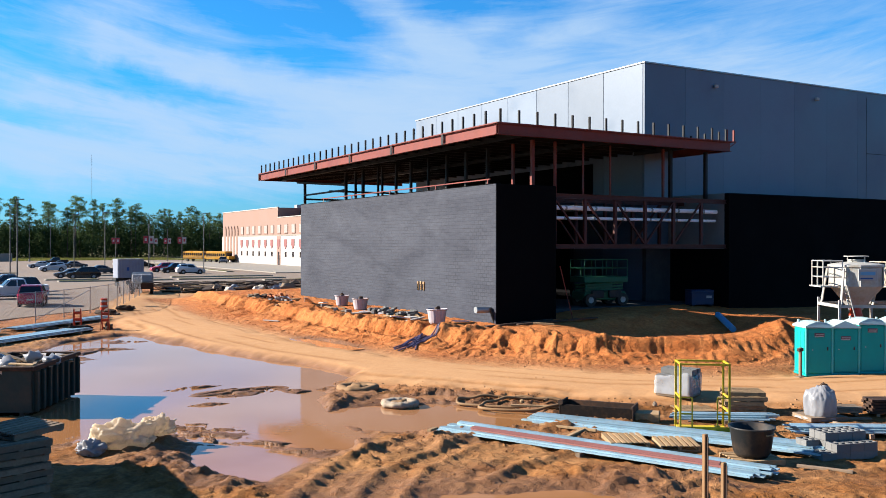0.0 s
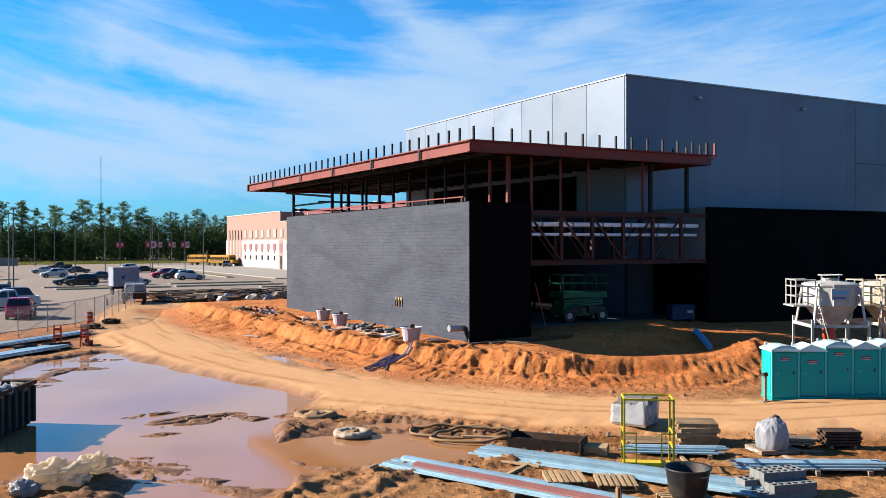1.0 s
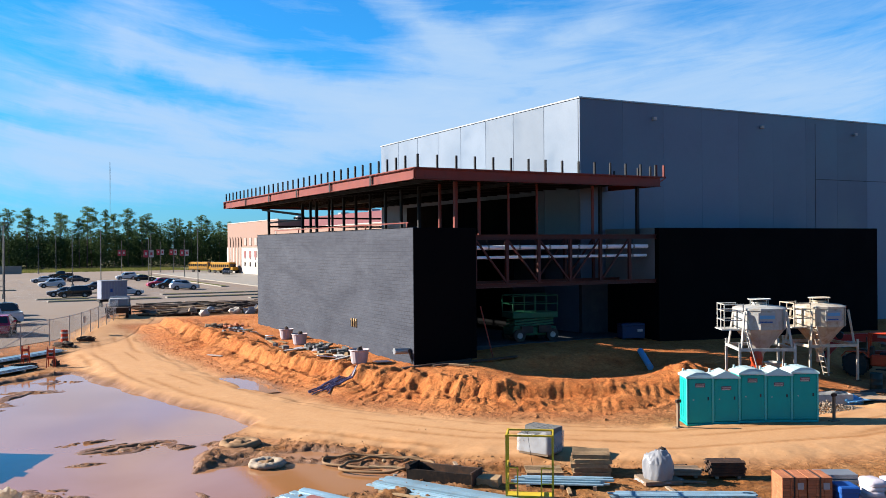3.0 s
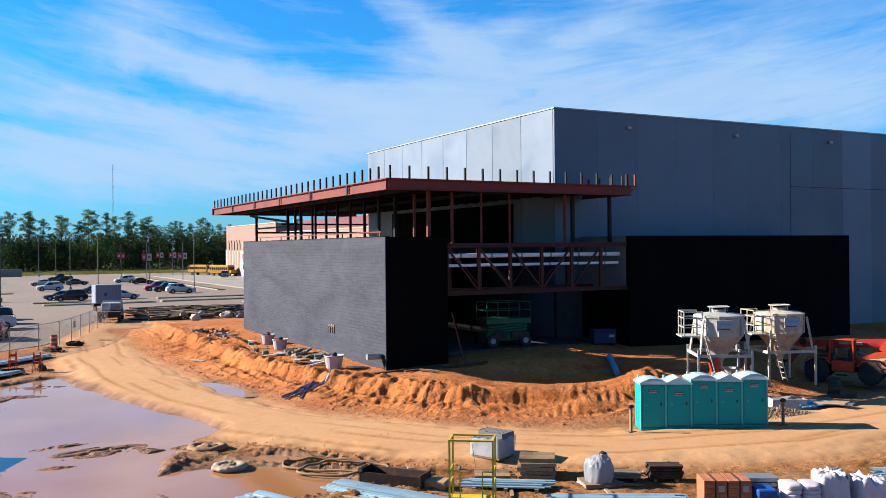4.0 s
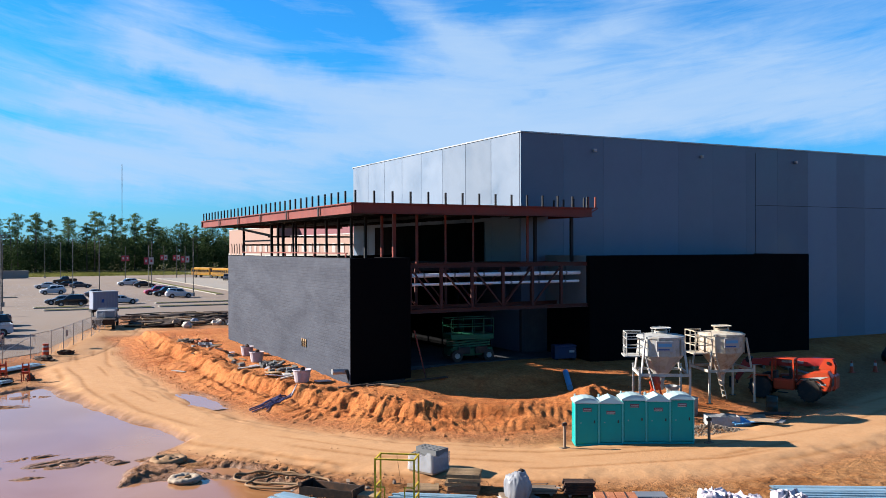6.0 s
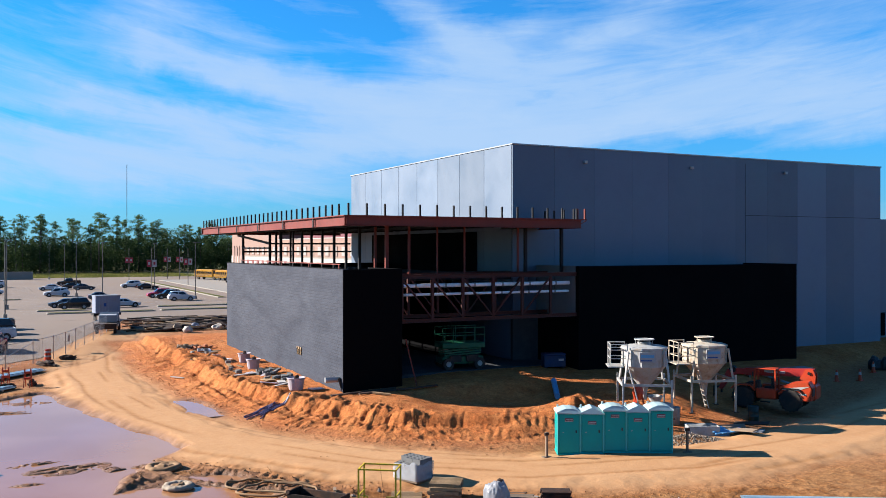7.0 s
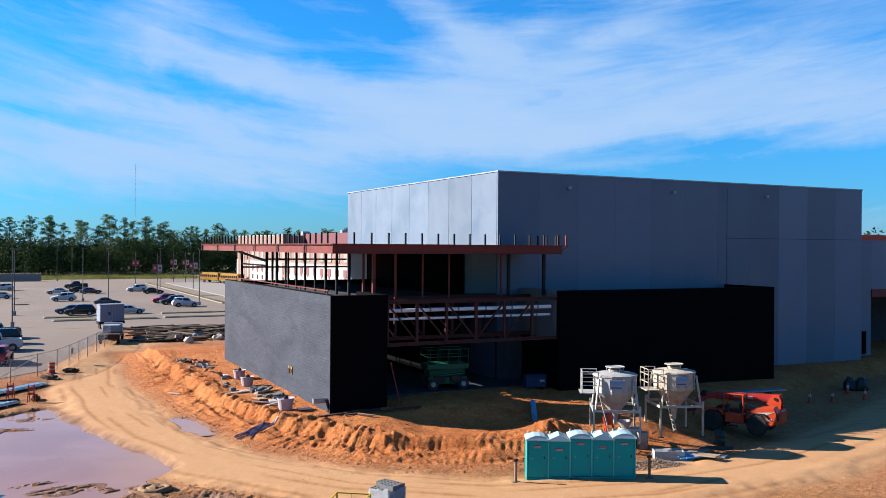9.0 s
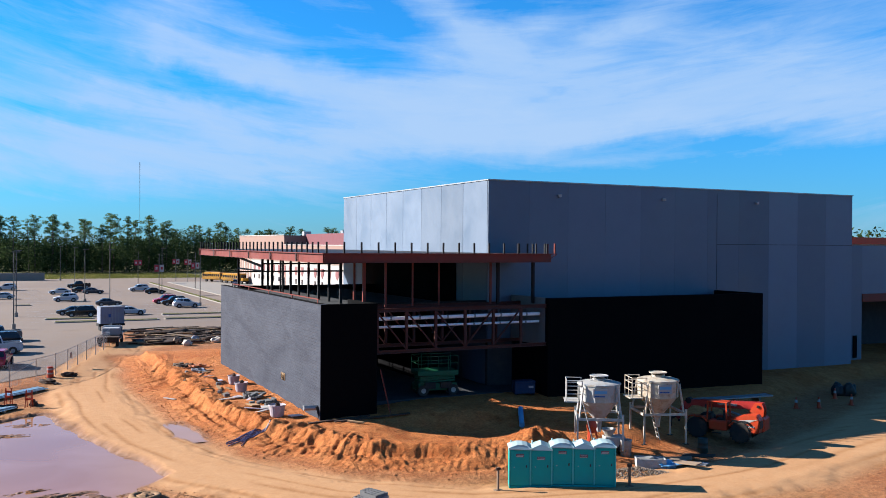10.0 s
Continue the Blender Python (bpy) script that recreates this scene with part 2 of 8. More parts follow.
ORANGE_DIRT = (0.252, 0.114, 0.0419)
M = dict(
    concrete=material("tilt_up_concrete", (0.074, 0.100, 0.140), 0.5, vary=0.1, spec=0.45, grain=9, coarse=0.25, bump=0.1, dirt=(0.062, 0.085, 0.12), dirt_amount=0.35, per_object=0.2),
    # concrete darkened to hold the shade of the interiors; also fills the panel joints
    concrete_dark=material("shade_darkened_concrete", (0.03, 0.032, 0.036), 0.9, vary=0.12, coarse=0.4, dirt=(0.07, 0.066, 0.062)),
    red_steel=material("red_oxide_steel", (0.132, 0.022, 0.013), 0.55, vary=0.2, grain=14, coarse=0.7, bump=0.06, dirt=(0.075, 0.018, 0.012), dirt_amount=0.5),
    # second, darker red oxide: the trusses' shade is put into the colour
    truss_shaded_red=material("shaded_red_oxide_steel", (0.046, 0.011, 0.008), 0.6, vary=0.2, grain=14, coarse=0.7, bump=0.05),
    # near black; under the canopy it puts the shade into the members' colour
    dark_steel_and_shade=material("dark_steel_and_shade", (0.0065, 0.005, 0.005), 0.6, vary=0.3, bump=0.08),
    # black boarding; also stands for shade on inner walls, openings and hole mouths
    black_board_and_shade=material("black_board_and_shade", (0.0018, 0.0018, 0.0022), 0.9, vary=0.3, bump=0.05, spec=0.05),
    teal=material("teal_plastic", (0.0, 0.235, 0.215), 0.5, vary=0.07, grain=3, coarse=1.2, bump=0.03, dirt=(0.04, 0.15, 0.12), dirt_amount=0.10, spec=0.2),
    teal_pale=material("pale_teal_plastic", (0.06, 0.34, 0.31), 0.55, vary=0.1, spec=0.2),
    sign_red=material("dark_sign_print", (0.10, 0.05, 0.06), 0.5, vary=0.4, grain=30, coarse=12),
    white_roof=material("white_plastic", (0.28, 0.37, 0.365), 0.5, vary=0.08, bump=0.03, dirt=(0.239, 0.227, 0.18), dirt_amount=0.3),
    white_steel=material("white_painted_steel", (0.30, 0.295, 0.28), 0.5, vary=0.1, grain=8, coarse=1.2, bump=0.05, dirt=(0.216, 0.15, 0.0838), dirt_amount=0.5),
    cream_steel=material("cream_painted_steel", (0.371, 0.323, 0.252), 0.55, vary=0.12, grain=8, coarse=1.2, bump=0.05, dirt=(0.197, 0.102, 0.0419), dirt_amount=0.7),
    yellow=material("yellow_paint", (0.431, 0.299, 0.018), 0.45, vary=0.12, dirt=(0.239, 0.12, 0.0359)),
    orange=material("orange_paint", (0.36, 0.036, 0.010), 0.42, vary=0.1, dirt=(0.197, 0.0778, 0.0299)),
    red_paint=material("red_paint", (0.252, 0.0209, 0.018), 0.35, vary=0.1, bump=0.0),
    rubber=material("rubber", (0.018, 0.018, 0.018), 0.85, vary=0.25, grain=20, dirt=(0.12, 0.0718, 0.0359)),
    stud=material("galvanised_stud", (0.216, 0.329, 0.395), 0.4, metal=0.35, vary=0.14, grain=5, coarse=1.5, bump=0.03, dirt=(0.252, 0.18, 0.12), dirt_amount=0.25, per_object=0.18),
    stud_red=material("red_primed_stud", (0.197, 0.0778, 0.0658), 0.5, vary=0.15),
    wood=material("raw_timber", (0.252, 0.162, 0.0838), 0.8, vary=0.25, grain=18, coarse=2, bump=0.25, dirt=(0.12, 0.0778, 0.0479), per_object=0.2),
    wood_old=material("weathered_timber", (0.18, 0.126, 0.0838), 0.85, vary=0.25, grain=18, coarse=2, bump=0.25, dirt=(0.0718, 0.0539, 0.0359), per_object=0.25),
    wood_dark=material("dark_timber", (0.0449, 0.0269, 0.018), 0.9, vary=0.35, grain=10, coarse=2, bump=0.3, per_object=0.3),
    rust=material("rusty_steel", (0.032, 0.018, 0.012), 0.75, vary=0.35, grain=10, coarse=1.5, bump=0.2, dirt=(0.15, 0.0598, 0.0239)),
    # rusty steel again, near black: shade of the backlit plates put into colour
    rust_shaded=material("shaded_rusty_steel", (0.010, 0.007, 0.006), 0.85, vary=0.4, grain=10, coarse=2, bump=0.2, dirt=(0.06, 0.03, 0.014), dirt_amount=0.3, spec=0.1),
    green_bin=material("dark_green_steel", (0.016, 0.03, 0.026), 0.6, vary=0.25, bump=0.1, dirt=(0.06, 0.04, 0.026)),
    green_machine=material("green_machine_paint", (0.008, 0.085, 0.04), 0.45, vary=0.15, bump=0.02, dirt=(0.0598, 0.0598, 0.0359)),
    blue_paint=material("blue_paint", (0.01, 0.055, 0.21), 0.45, vary=0.12),
    blue_dark=material("dark_blue_paint", (0.006, 0.022, 0.06), 0.5, vary=0.15, dirt=(0.05, 0.035, 0.025)),
    pipe_blue=material("blue_pvc", (0.0959, 0.252, 0.407), 0.4, vary=0.06, bump=0.02),
    white_wrap=material("white_plastic_wrap", (0.24, 0.24, 0.255), 0.32, vary=0.1, grain=8, coarse=2.5, bump=0.35),
    sheet_white=material("thin_white_sheeting", (0.43, 0.38, 0.40), 0.4, vary=0.1, grain=8, coarse=2.5, bump=0.3),
    pale_bag=material("pale_woven_bag", (0.46, 0.40, 0.32), 0.7, vary=0.15, grain=10, coarse=2.5, bump=0.3, dirt=ORANGE_DIRT, dirt_amount=0.4),
    muddy_canvas=material("muddy_canvas", (0.26, 0.205, 0.15), 0.75, vary=0.3, grain=9, coarse=3.0, bump=0.4, dirt=(0.13, 0.07, 0.03), dirt_amount=0.8),
    tarp_cream=material("cream_plastic_sheet", (0.50, 0.42, 0.32), 0.45, vary=0.25, grain=9, coarse=3.0, bump=0.4, dirt=(0.22, 0.12, 0.06), dirt_amount=0.6),
    clear_wrap=material("cloudy_stretch_wrap", (0.40, 0.41, 0.43), 0.25, vary=0.1, bump=0.3, dirt=(0.216, 0.18, 0.156)),
    cmu=material("concrete_block", (0.125, 0.122, 0.118), 0.92, vary=0.12, grain=25, coarse=2, bump=0.3, per_object=0.12),
    clay=material("clay_brick", (0.287, 0.102, 0.0449), 0.85, vary=0.15, grain=20, coarse=2, bump=0.2, per_object=0.15),
    black_plastic=material("black_plastic", (0.012, 0.0132, 0.0143), 0.5, vary=0.2, bump=0.05, dirt=(0.12, 0.0718, 0.0419)),
    hose=material("muddy_hose", (0.18, 0.102, 0.0479), 0.75, vary=0.25, bump=0.2),
    galv=material("galvanised_steel", (0.252, 0.257, 0.263), 0.45, metal=0.6, vary=0.12, bump=0.02),
    pole=material("dark_bronze_pole", (0.0658, 0.0658, 0.0658), 0.5, metal=0.3, vary=0.15, bump=0.0),
    car_white=material("white_car_paint", (0.431, 0.436, 0.449), 0.22, vary=0.03, bump=0.0, spec=0.5),
    car_black=material("black_car_paint", (0.00959, 0.0107, 0.012), 0.2, vary=0.1, bump=0.0, spec=0.5),
    car_grey=material("grey_car_paint", (0.0838, 0.0898, 0.102), 0.22, metal=0.4, vary=0.08, bump=0.0, spec=0.5),
    car_red=material("red_car_paint", (0.30, 0.014, 0.045), 0.22, vary=0.05, bump=0.0, spec=0.5),
    glass_dark=material("dark_car_glass", (0.00718, 0.00838, 0.0102), 0.08, vary=0.05, bump=0.0, spec=0.5),
    bus_yellow=material("bus_yellow_paint", (0.30, 0.14, 0.008), 0.35, vary=0.08, bump=0.0),
    box_blue=material("grey_blue_container", (0.17, 0.185, 0.235), 0.6, vary=0.12, bump=0.05, dirt=(0.18, 0.132, 0.107)),
    school_white=material("pale_school_panel", (0.31, 0.28, 0.255), 0.85, vary=0.07, coarse=0.15, bump=0.05),
    school_tan=material("tan_school_panel", (0.205, 0.128, 0.10), 0.85, vary=0.08, coarse=0.15, bump=0.05),
    school_red=material("maroon_cladding", (0.12, 0.0359, 0.0419), 0.7, vary=0.12, bump=0.05),
    banner_red=material("red_banner_cloth", (0.239, 0.0299, 0.0419), 0.75, vary=0.1, bump=0.0),
    shield_red=material("faded_red_shield", (0.17, 0.065, 0.062), 0.8, vary=0.1, bump=0.0),
    banner_white=material("white_banner_cloth", (0.27, 0.26, 0.255), 0.75, vary=0.06, bump=0.0),
    window_glass=material("window_glass", (0.0299, 0.0239, 0.0269), 0.12, vary=0.1, bump=0.0, spec=0.5),
    pale_pane=material("pale_window_pane", (0.24, 0.21, 0.19), 0.5, vary=0.06, bump=0.0),
    bark=material("pine_bark", (0.06, 0.046, 0.038), 0.9, vary=0.25, grain=4, coarse=1, bump=0.3),
    tower_white=material("mast_paint", (0.269, 0.252, 0.252), 0.6, vary=0.08, bump=0.0),
    wire=material("fence_wire", (0.239, 0.246, 0.252), 0.5, metal=0.4, vary=0.08, bump=0.0),
    rim_teal=material("pale_green_rim", (0.05, 0.10, 0.085), 0.6, vary=0.2, dirt=(0.16, 0.10, 0.06)),
    purple=material("purple_conduit", (0.055, 0.048, 0.095), 0.5, vary=0.2),
    pink_bin=material("pale_pink_bucket", (0.329, 0.282, 0.299), 0.6, vary=0.1, dirt=ORANGE_DIRT),
    duct=material("duct_wrap", (0.72, 0.74, 0.78), 0.35, metal=0.0, vary=0.08, bump=0.1),
    rubble=material("broken_rubble", (0.19, 0.145, 0.105), 0.95, vary=0.3, grain=12, coarse=2, bump=0.3),
    kerb=material("kerb_concrete", (0.20, 0.18, 0.155), 0.9, vary=0.12, dirt=(0.216, 0.162, 0.107)),
)


def see_through(mat, share_):
    """Lets part of the light pass straight through a thin film."""
    nt = mat.node_tree
    out, shader = nt.nodes["Material Output"], nt.nodes["Principled BSDF"]
    film, mix_ = nt.nodes.new("ShaderNodeBsdfTransparent"), nt.nodes.new("ShaderNodeMixShader")
    mix_.inputs[0].default_value = share_
    nt.links.new(shader.outputs[0], mix_.inputs[1])
    nt.links.new(film.outputs[0], mix_.inputs[2])
    nt.links.new(mix_.outputs[0], out.inputs["Surface"])


see_through(M["clear_wrap"], 0.5)


def glow_through(mat, share_, color):
    """Thin sheeting that passes soft light to its shaded side."""
    nt = mat.node_tree
    out, shader = nt.nodes["Material Output"], nt.nodes["Principled BSDF"]
    film, mix_ = nt.nodes.new("ShaderNodeBsdfTranslucent"), nt.nodes.new("ShaderNodeMixShader")
    film.inputs["Color"].default_value = (*color, 1)
    mix_.inputs[0].default_value = share_
    nt.links.new(shader.outputs[0], mix_.inputs[1])
    nt.links.new(film.outputs[0], mix_.inputs[2])
    nt.links.new(mix_.outputs[0], out.inputs["Surface"])


glow_through(M["tarp_cream"], 0.5, (0.75, 0.62, 0.46))
glow_through(M["white_wrap"], 0.3, (0.34, 0.34, 0.36))


def foliage(name, a, b):
    m = bpy.data.materials.new(name)
    m.use_nodes = True
    nt = m.node_tree
    p = nt.nodes["Principled BSDF"]
    g = nt.nodes.new("ShaderNodeNewGeometry")
    col = mixc(nt, g.outputs["Random Per Island"], a, b)
    col = mixc(nt, ramp(nt, noisef(nt, g.outputs["Position"], 0.08, 3), ((0.35, 0.0), (0.65, 1.0))), col, tuple(c * 0.7 for c in a))
    nt.links.new(col, p.inputs["Base Color"])
    p.inputs["Roughness"].default_value = 0.9
    p.inputs["Specular IOR Level"].default_value = 0.1
    tr = nt.nodes.new("ShaderNodeBsdfTranslucent")
    nt.links.new(col, tr.inputs["Color"])
    both = nt.nodes.new("ShaderNodeMixShader")
    both.inputs[0].default_value = 0.35
    nt.links.new(p.outputs[0], both.inputs[1])
    nt.links.new(tr.outputs[0], both.inputs[2])
    nt.links.new(both.outputs[0], nt.nodes["Material Output"].inputs["Surface"])
    return m


M["pine"] = foliage("pine_needles", (0.06, 0.105, 0.04), (0.14, 0.19, 0.08))
M["woods"] = foliage("woodland_leaves", (0.028, 0.05, 0.016), (0.056, 0.08, 0.028))
M["grass"] = foliage("dry_grass", (0.085, 0.095, 0.025), (0.19, 0.165, 0.055))


def block_wall_material():
    """Painted concrete masonry: courses of 0.4 x 0.2 m under grey waterproofing, with trowel patches."""
    m = bpy.data.materials.new("painted_masonry")
    m.use_nodes = True
    nt = m.node_tree
    p = nt.nodes["Principled BSDF"]
    g = nt.nodes.new("ShaderNodeNewGeometry")
    s = nt.nodes.new("ShaderNodeSeparateXYZ")
    nt.links.new(g.outputs["Position"], s.inputs[0])
    c = nt.nodes.new("ShaderNodeCombineXYZ")
    nt.links.new(calc(nt, "ADD", s.outputs[0], s.outputs[1]), c.inputs[0])
    nt.links.new(s.outputs[2], c.inputs[1])
    br = nd(nt, "ShaderNodeTexBrick", Scale=1.0)
    for k, v in (("Mortar Size", 0.022), ("Mortar Smooth", 0.3), ("Brick Width", 0.4), ("Row Height", 0.2), ("Bias", 0.0)):
        br.inputs[k].default_value = v
    br.inputs["Color1"].default_value, br.inputs["Color2"].default_value = (0, 0, 0, 1), (1, 1, 1, 1)
    br.inputs["Mortar"].default_value = (0.5, 0.5, 0.5, 1)
    nt.links.new(c.outputs[0], br.inputs["Vector"])
    st = nd(nt, "ShaderNodeMapping")
    st.inputs["Scale"].default_value = (0.3, 1, 1)
    nt.links.new(c.outputs[0], st.inputs[0])
    patch = calc(nt, "ADD", calc(nt, "MULTIPLY", noisef(nt, st.outputs[0], 0.7, 6, 0.6, 0.6), 0.62), calc(nt, "MULTIPLY", noisef(nt, st.outputs[0], 4.0, 6, 0.7), 0.38))
    fine = noisef(nt, g.outputs["Position"], 9, 5, 0.7)
    base = mixc(nt, ramp(nt, patch, ((0.36, 0.0), (0.64, 1.0))), (0.020, 0.0225, 0.033), (0.044, 0.048, 0.062))
    base = mixc(nt, calc(nt, "MULTIPLY", br.outputs["Color"], 0.10), base, (0.06, 0.063, 0.074))
    worn = ramp(nt, noisef(nt, g.outputs["Position"], 0.45, 5, 0.6), ((0.44, 0.06), (0.66, 0.48)))
    base = mixc(nt, calc(nt, "MULTIPLY", br.outputs["Fac"], worn), base, (0.008, 0.009, 0.012))
    nt.links.new(mixc(nt, ramp(nt, fine, ((0.62, 0.0), (0.78, 0.3))), base, (0.06, 0.06, 0.062)), p.inputs["Base Color"])
    p.inputs["Roughness"].default_value = 0.8
    p.inputs["Specular IOR Level"].default_value = 0.15
    bp = nd(nt, "ShaderNodeBump", Strength=0.5, Distance=0.012)
    nt.links.new(calc(nt, "SUBTRACT", fine, br.outputs["Fac"]), bp.inputs["Height"])
    nt.links.new(bp.outputs[0], p.inputs["Normal"])
    return m


M["masonry"] = block_wall_material()
M["lot"] = material("worn_parking_surface", (0.158, 0.118, 0.09), 0.9, vary=0.18, grain=4, coarse=0.05, bump=0.1, dirt=(0.165, 0.108, 0.068), dirt_amount=0.5)


# ---- mesh helpers ----
def mesh_of(bm, name, mat, smooth=False):
    me = bpy.data.meshes.new(name)
    if smooth:
        for f in bm.faces:
            f.smooth = True
    bm.to_mesh(me)
    bm.free()
    me.materials.append(M[mat] if isinstance(mat, str) else mat)
    return me


def part(name, bm, mat, parent=None, label="", smooth=False, m=None):
    ob = new(name, mesh_of(bm, name, mat, smooth))
    ob.parent = parent
    if m is not None:
        ob.matrix_basis = m
    if label:
        tagged(ob, label)
    return ob


def share(name, me, parent, m):
    ob = new(name, me)
    ob.parent = parent
    ob.matrix_basis = m
    return ob


def thing(name, m, label, category, group="", kind=""):
    ob = new(name)
    ob.empty_display_size = 0.2
    ob.matrix_basis = m
    return tagged(ob, label, category, group, kind)


def cuboid(bm, x0, y0, z0, x1, y1, z1, bevel=0.0):
    r = bmesh.ops.create_cube(bm, size=1, matrix=Matrix.LocRotScale(((x0 + x1) / 2, (y0 + y1) / 2, (z0 + z1) / 2), None, (abs(x1 - x0), abs(y1 - y0), abs(z1 - z0))))
    if bevel:
        es = list({e for v in r["verts"] for e in v.link_edges})
        bmesh.ops.bevel(bm, geom=es, offset=bevel, segments=1, affect="EDGES")
    return bm


def box(x0, y0, z0, x1, y1, z1, bevel=0.0):
    return cuboid(bmesh.new(), x0, y0, z0, x1, y1, z1, bevel)


def rod(bm, a, b, r, sides=8, r2=None):
    a, b = Vector(a), Vector(b)
    q = (b - a).to_track_quat("Z", "Y").to_matrix().to_4x4()
    bmesh.ops.create_cone(bm, cap_ends=True, segments=sides, radius1=r, radius2=r if r2 is None else r2, depth=(b - a).length, matrix=Matrix.Translation((a + b) / 2) @ q)
    return bm


def bar(bm, a, b, w, h):
    """A rectangular bar from a to b, w across and h deep."""
    a, b = Vector(a), Vector(b)
    q = (b - a).to_track_quat("Z", "Y").to_matrix().to_4x4()
    bmesh.ops.create_cube(bm, size=1, matrix=Matrix.Translation((a + b) / 2) @ q @ Matrix.Diagonal((w, h, (b - a).length, 1)))
    return bm


def ibeam(bm, a, b, w, h, t=0.03):
    """A wide-flange beam lying from a to b, one rolled section."""
    a, b = Vector(a), Vector(b)
    z = (b - a).normalized()
    up = Vector((0, 0, 1)) if abs(z.z) < 0.9 else Vector((1, 0, 0))
    x = up.cross(z).normalized()
    half = [(w / 2, h / 2), (w / 2, h / 2 - t), (t / 2, h / 2 - t), (t / 2, t - h / 2), (w / 2, t - h / 2), (w / 2, -h / 2)]
    outline = half + [(-u, v) for u, v in half[::-1]]
    ends = [[bm.verts.new(e + x * u + up * v) for u, v in outline] for e in (a, b)]
    fs = [bm.faces.new(ends[0]), bm.faces.new(ends[1][::-1])]
    for k in range(12):
        n = (k + 1) % 12
        fs.append(bm.faces.new((ends[0][n], ends[0][k], ends[1][k], ends[1][n])))
    bmesh.ops.recalc_face_normals(bm, faces=fs)
    return bm


def lathe(profile, sides=20):
    """A solid of revolution from (radius, height) pairs."""
    bm = bmesh.new()
    rings = [[bm.verts.new((r * math.cos(2 * math.pi * k / sides), r * math.sin(2 * math.pi * k / sides), z)) for k in range(sides)] for r, z in profile]
    for p, q in zip(rings, rings[1:]):
        for k in range(sides):
            bm.faces.new((p[k], p[(k + 1) % sides], q[(k + 1) % sides], q[k]))
    if profile[0][0] > 0.001:
        bm.faces.new(rings[0][::-1])
    if profile[-1][0] > 0.001:
        bm.faces.new(rings[-1])
    bmesh.ops.remove_doubles(bm, verts=bm.verts, dist=0.0005)
    return bm


def prism(outline, y0, y1):
    """An outline in x and z, drawn out along y."""
    bm = bmesh.new()
    a = [bm.verts.new((x, y0, z)) for x, z in outline]
    b = [bm.verts.new((x, y1, z)) for x, z in outline]
    bm.faces.new(a)
    bm.faces.new(b[::-1])
    for k in range(len(a)):
        j = (k + 1) % len(a)
        bm.faces.new((a[j], a[k], b[k], b[j]))
    bmesh.ops.recalc_face_normals(bm, faces=bm.faces)
    return bm


def lump(rx, ry, rz, seed, rough=0.25, subdiv=3, freq=1.6, boxy=0):
    """An uneven rounded heap or bag, its base at z = 0."""
    bm = bmesh.new()
    bmesh.ops.create_icosphere(bm, subdivisions=subdiv, radius=1)
    for v in bm.verts:
        if boxy:
            v.co /= (abs(v.co.x) ** boxy + abs(v.co.y) ** boxy + abs(v.co.z) ** boxy) ** (1 / boxy)
        d = 1 + rough * noise.fractal(v.co * freq + Vector((seed, seed * 1.7, 0)), 1.0, 2.0, 4)
        v.co = Vector((v.co.x * rx * d, v.co.y * ry * d, max(0.0, (v.co.z * 0.8 + 0.45) * rz * d)))
    return bm


# ---- ground ----
TOE = [(16.6, 84), (16.6, 62), (16.8, 49), (17.6, 42), (19.4, 35.3), (22.8, 28.2), (26, 26), (30, 24.4), (33.5, 24.6), (37, 23.6), (42, 23.8), (46, 26), (51, 28.8), (60, 32.4), (70, 37.5), (110, 41), (110, 84)]
ROAD = [(95, 41), (80, 33.5), (66, 26.5), (56, 22.4), (45, 19.6), (34, 18.6), (27, 20.6), (21.5, 24.8), (16.8, 31.5), (14.6, 40), (13.6, 50), (13.4, 62), (14.5, 74), (17.5, 88), (23, 97)]
POND = [(9.6, 53), (11, 47), (12.51, 41.26), (13.95, 35.59), (14.57, 32.51), (12.92, 30.55), (11.48, 28.08), (10.45, 24.78), (10.2, 21.6), (7.77, 19.22), (6.33, 17.98), (5.5, 19.01), (5.19, 20.97), (5.61, 23.03), (5.3, 24.37), (3.85, 24.27), (1.48, 24.99), (-3.15, 26.63), (-2.3, 31.0), (-0.6, 36.5), (2.2, 40.4), (3.6, 45.2), (6.0, 50.6)]


WATER_Z = -0.21      # level of the puddles
PUDDLE = (17.6, 42.3, 2.0, 0.46, 96, -0.04)    # centre, half sizes, turn, level
TRACKS = [
    ([(20.5, 20.8), (17.0, 23.6), (14.6, 27.4), (13.4, 31)], 0.85),
    ([(6.4, 12.5), (9.5, 16.5), (12.5, 18.4), (16.5, 18.0)], 0.9),
    ([(8.0, 11), (10.6, 14.6), (13.6, 15.6), (19, 13.2)], 0.8),
    ([(4.6, 20.2), (6.6, 23.0), (9.2, 23.8)], 0.7),
    ([(18.8, 47), (19.0, 40), (21.2, 33.4), (25.0, 29.0), (31.0, 25.8)], 0.9),
    ([(26.0, 27.2), (30.2, 26.4), (33.6, 27.2)], 0.8),
    ([(10.5, 19.6), (12.2, 25.6), (14.0, 26.6), (18.5, 21.8)], 0.6),
    ([(12.0, 31.0), (15.0, 26.0), (19.5, 21.9), (26.0, 18.0)], 0.5),
    ([(14.0, 24.0), (17.0, 21.0), (20.5, 19.0)], 0.7),
    ([(6.0, 14.5), (9.0, 18.0), (12.0, 20.0), (17.5, 17.0)], 0.7),
]


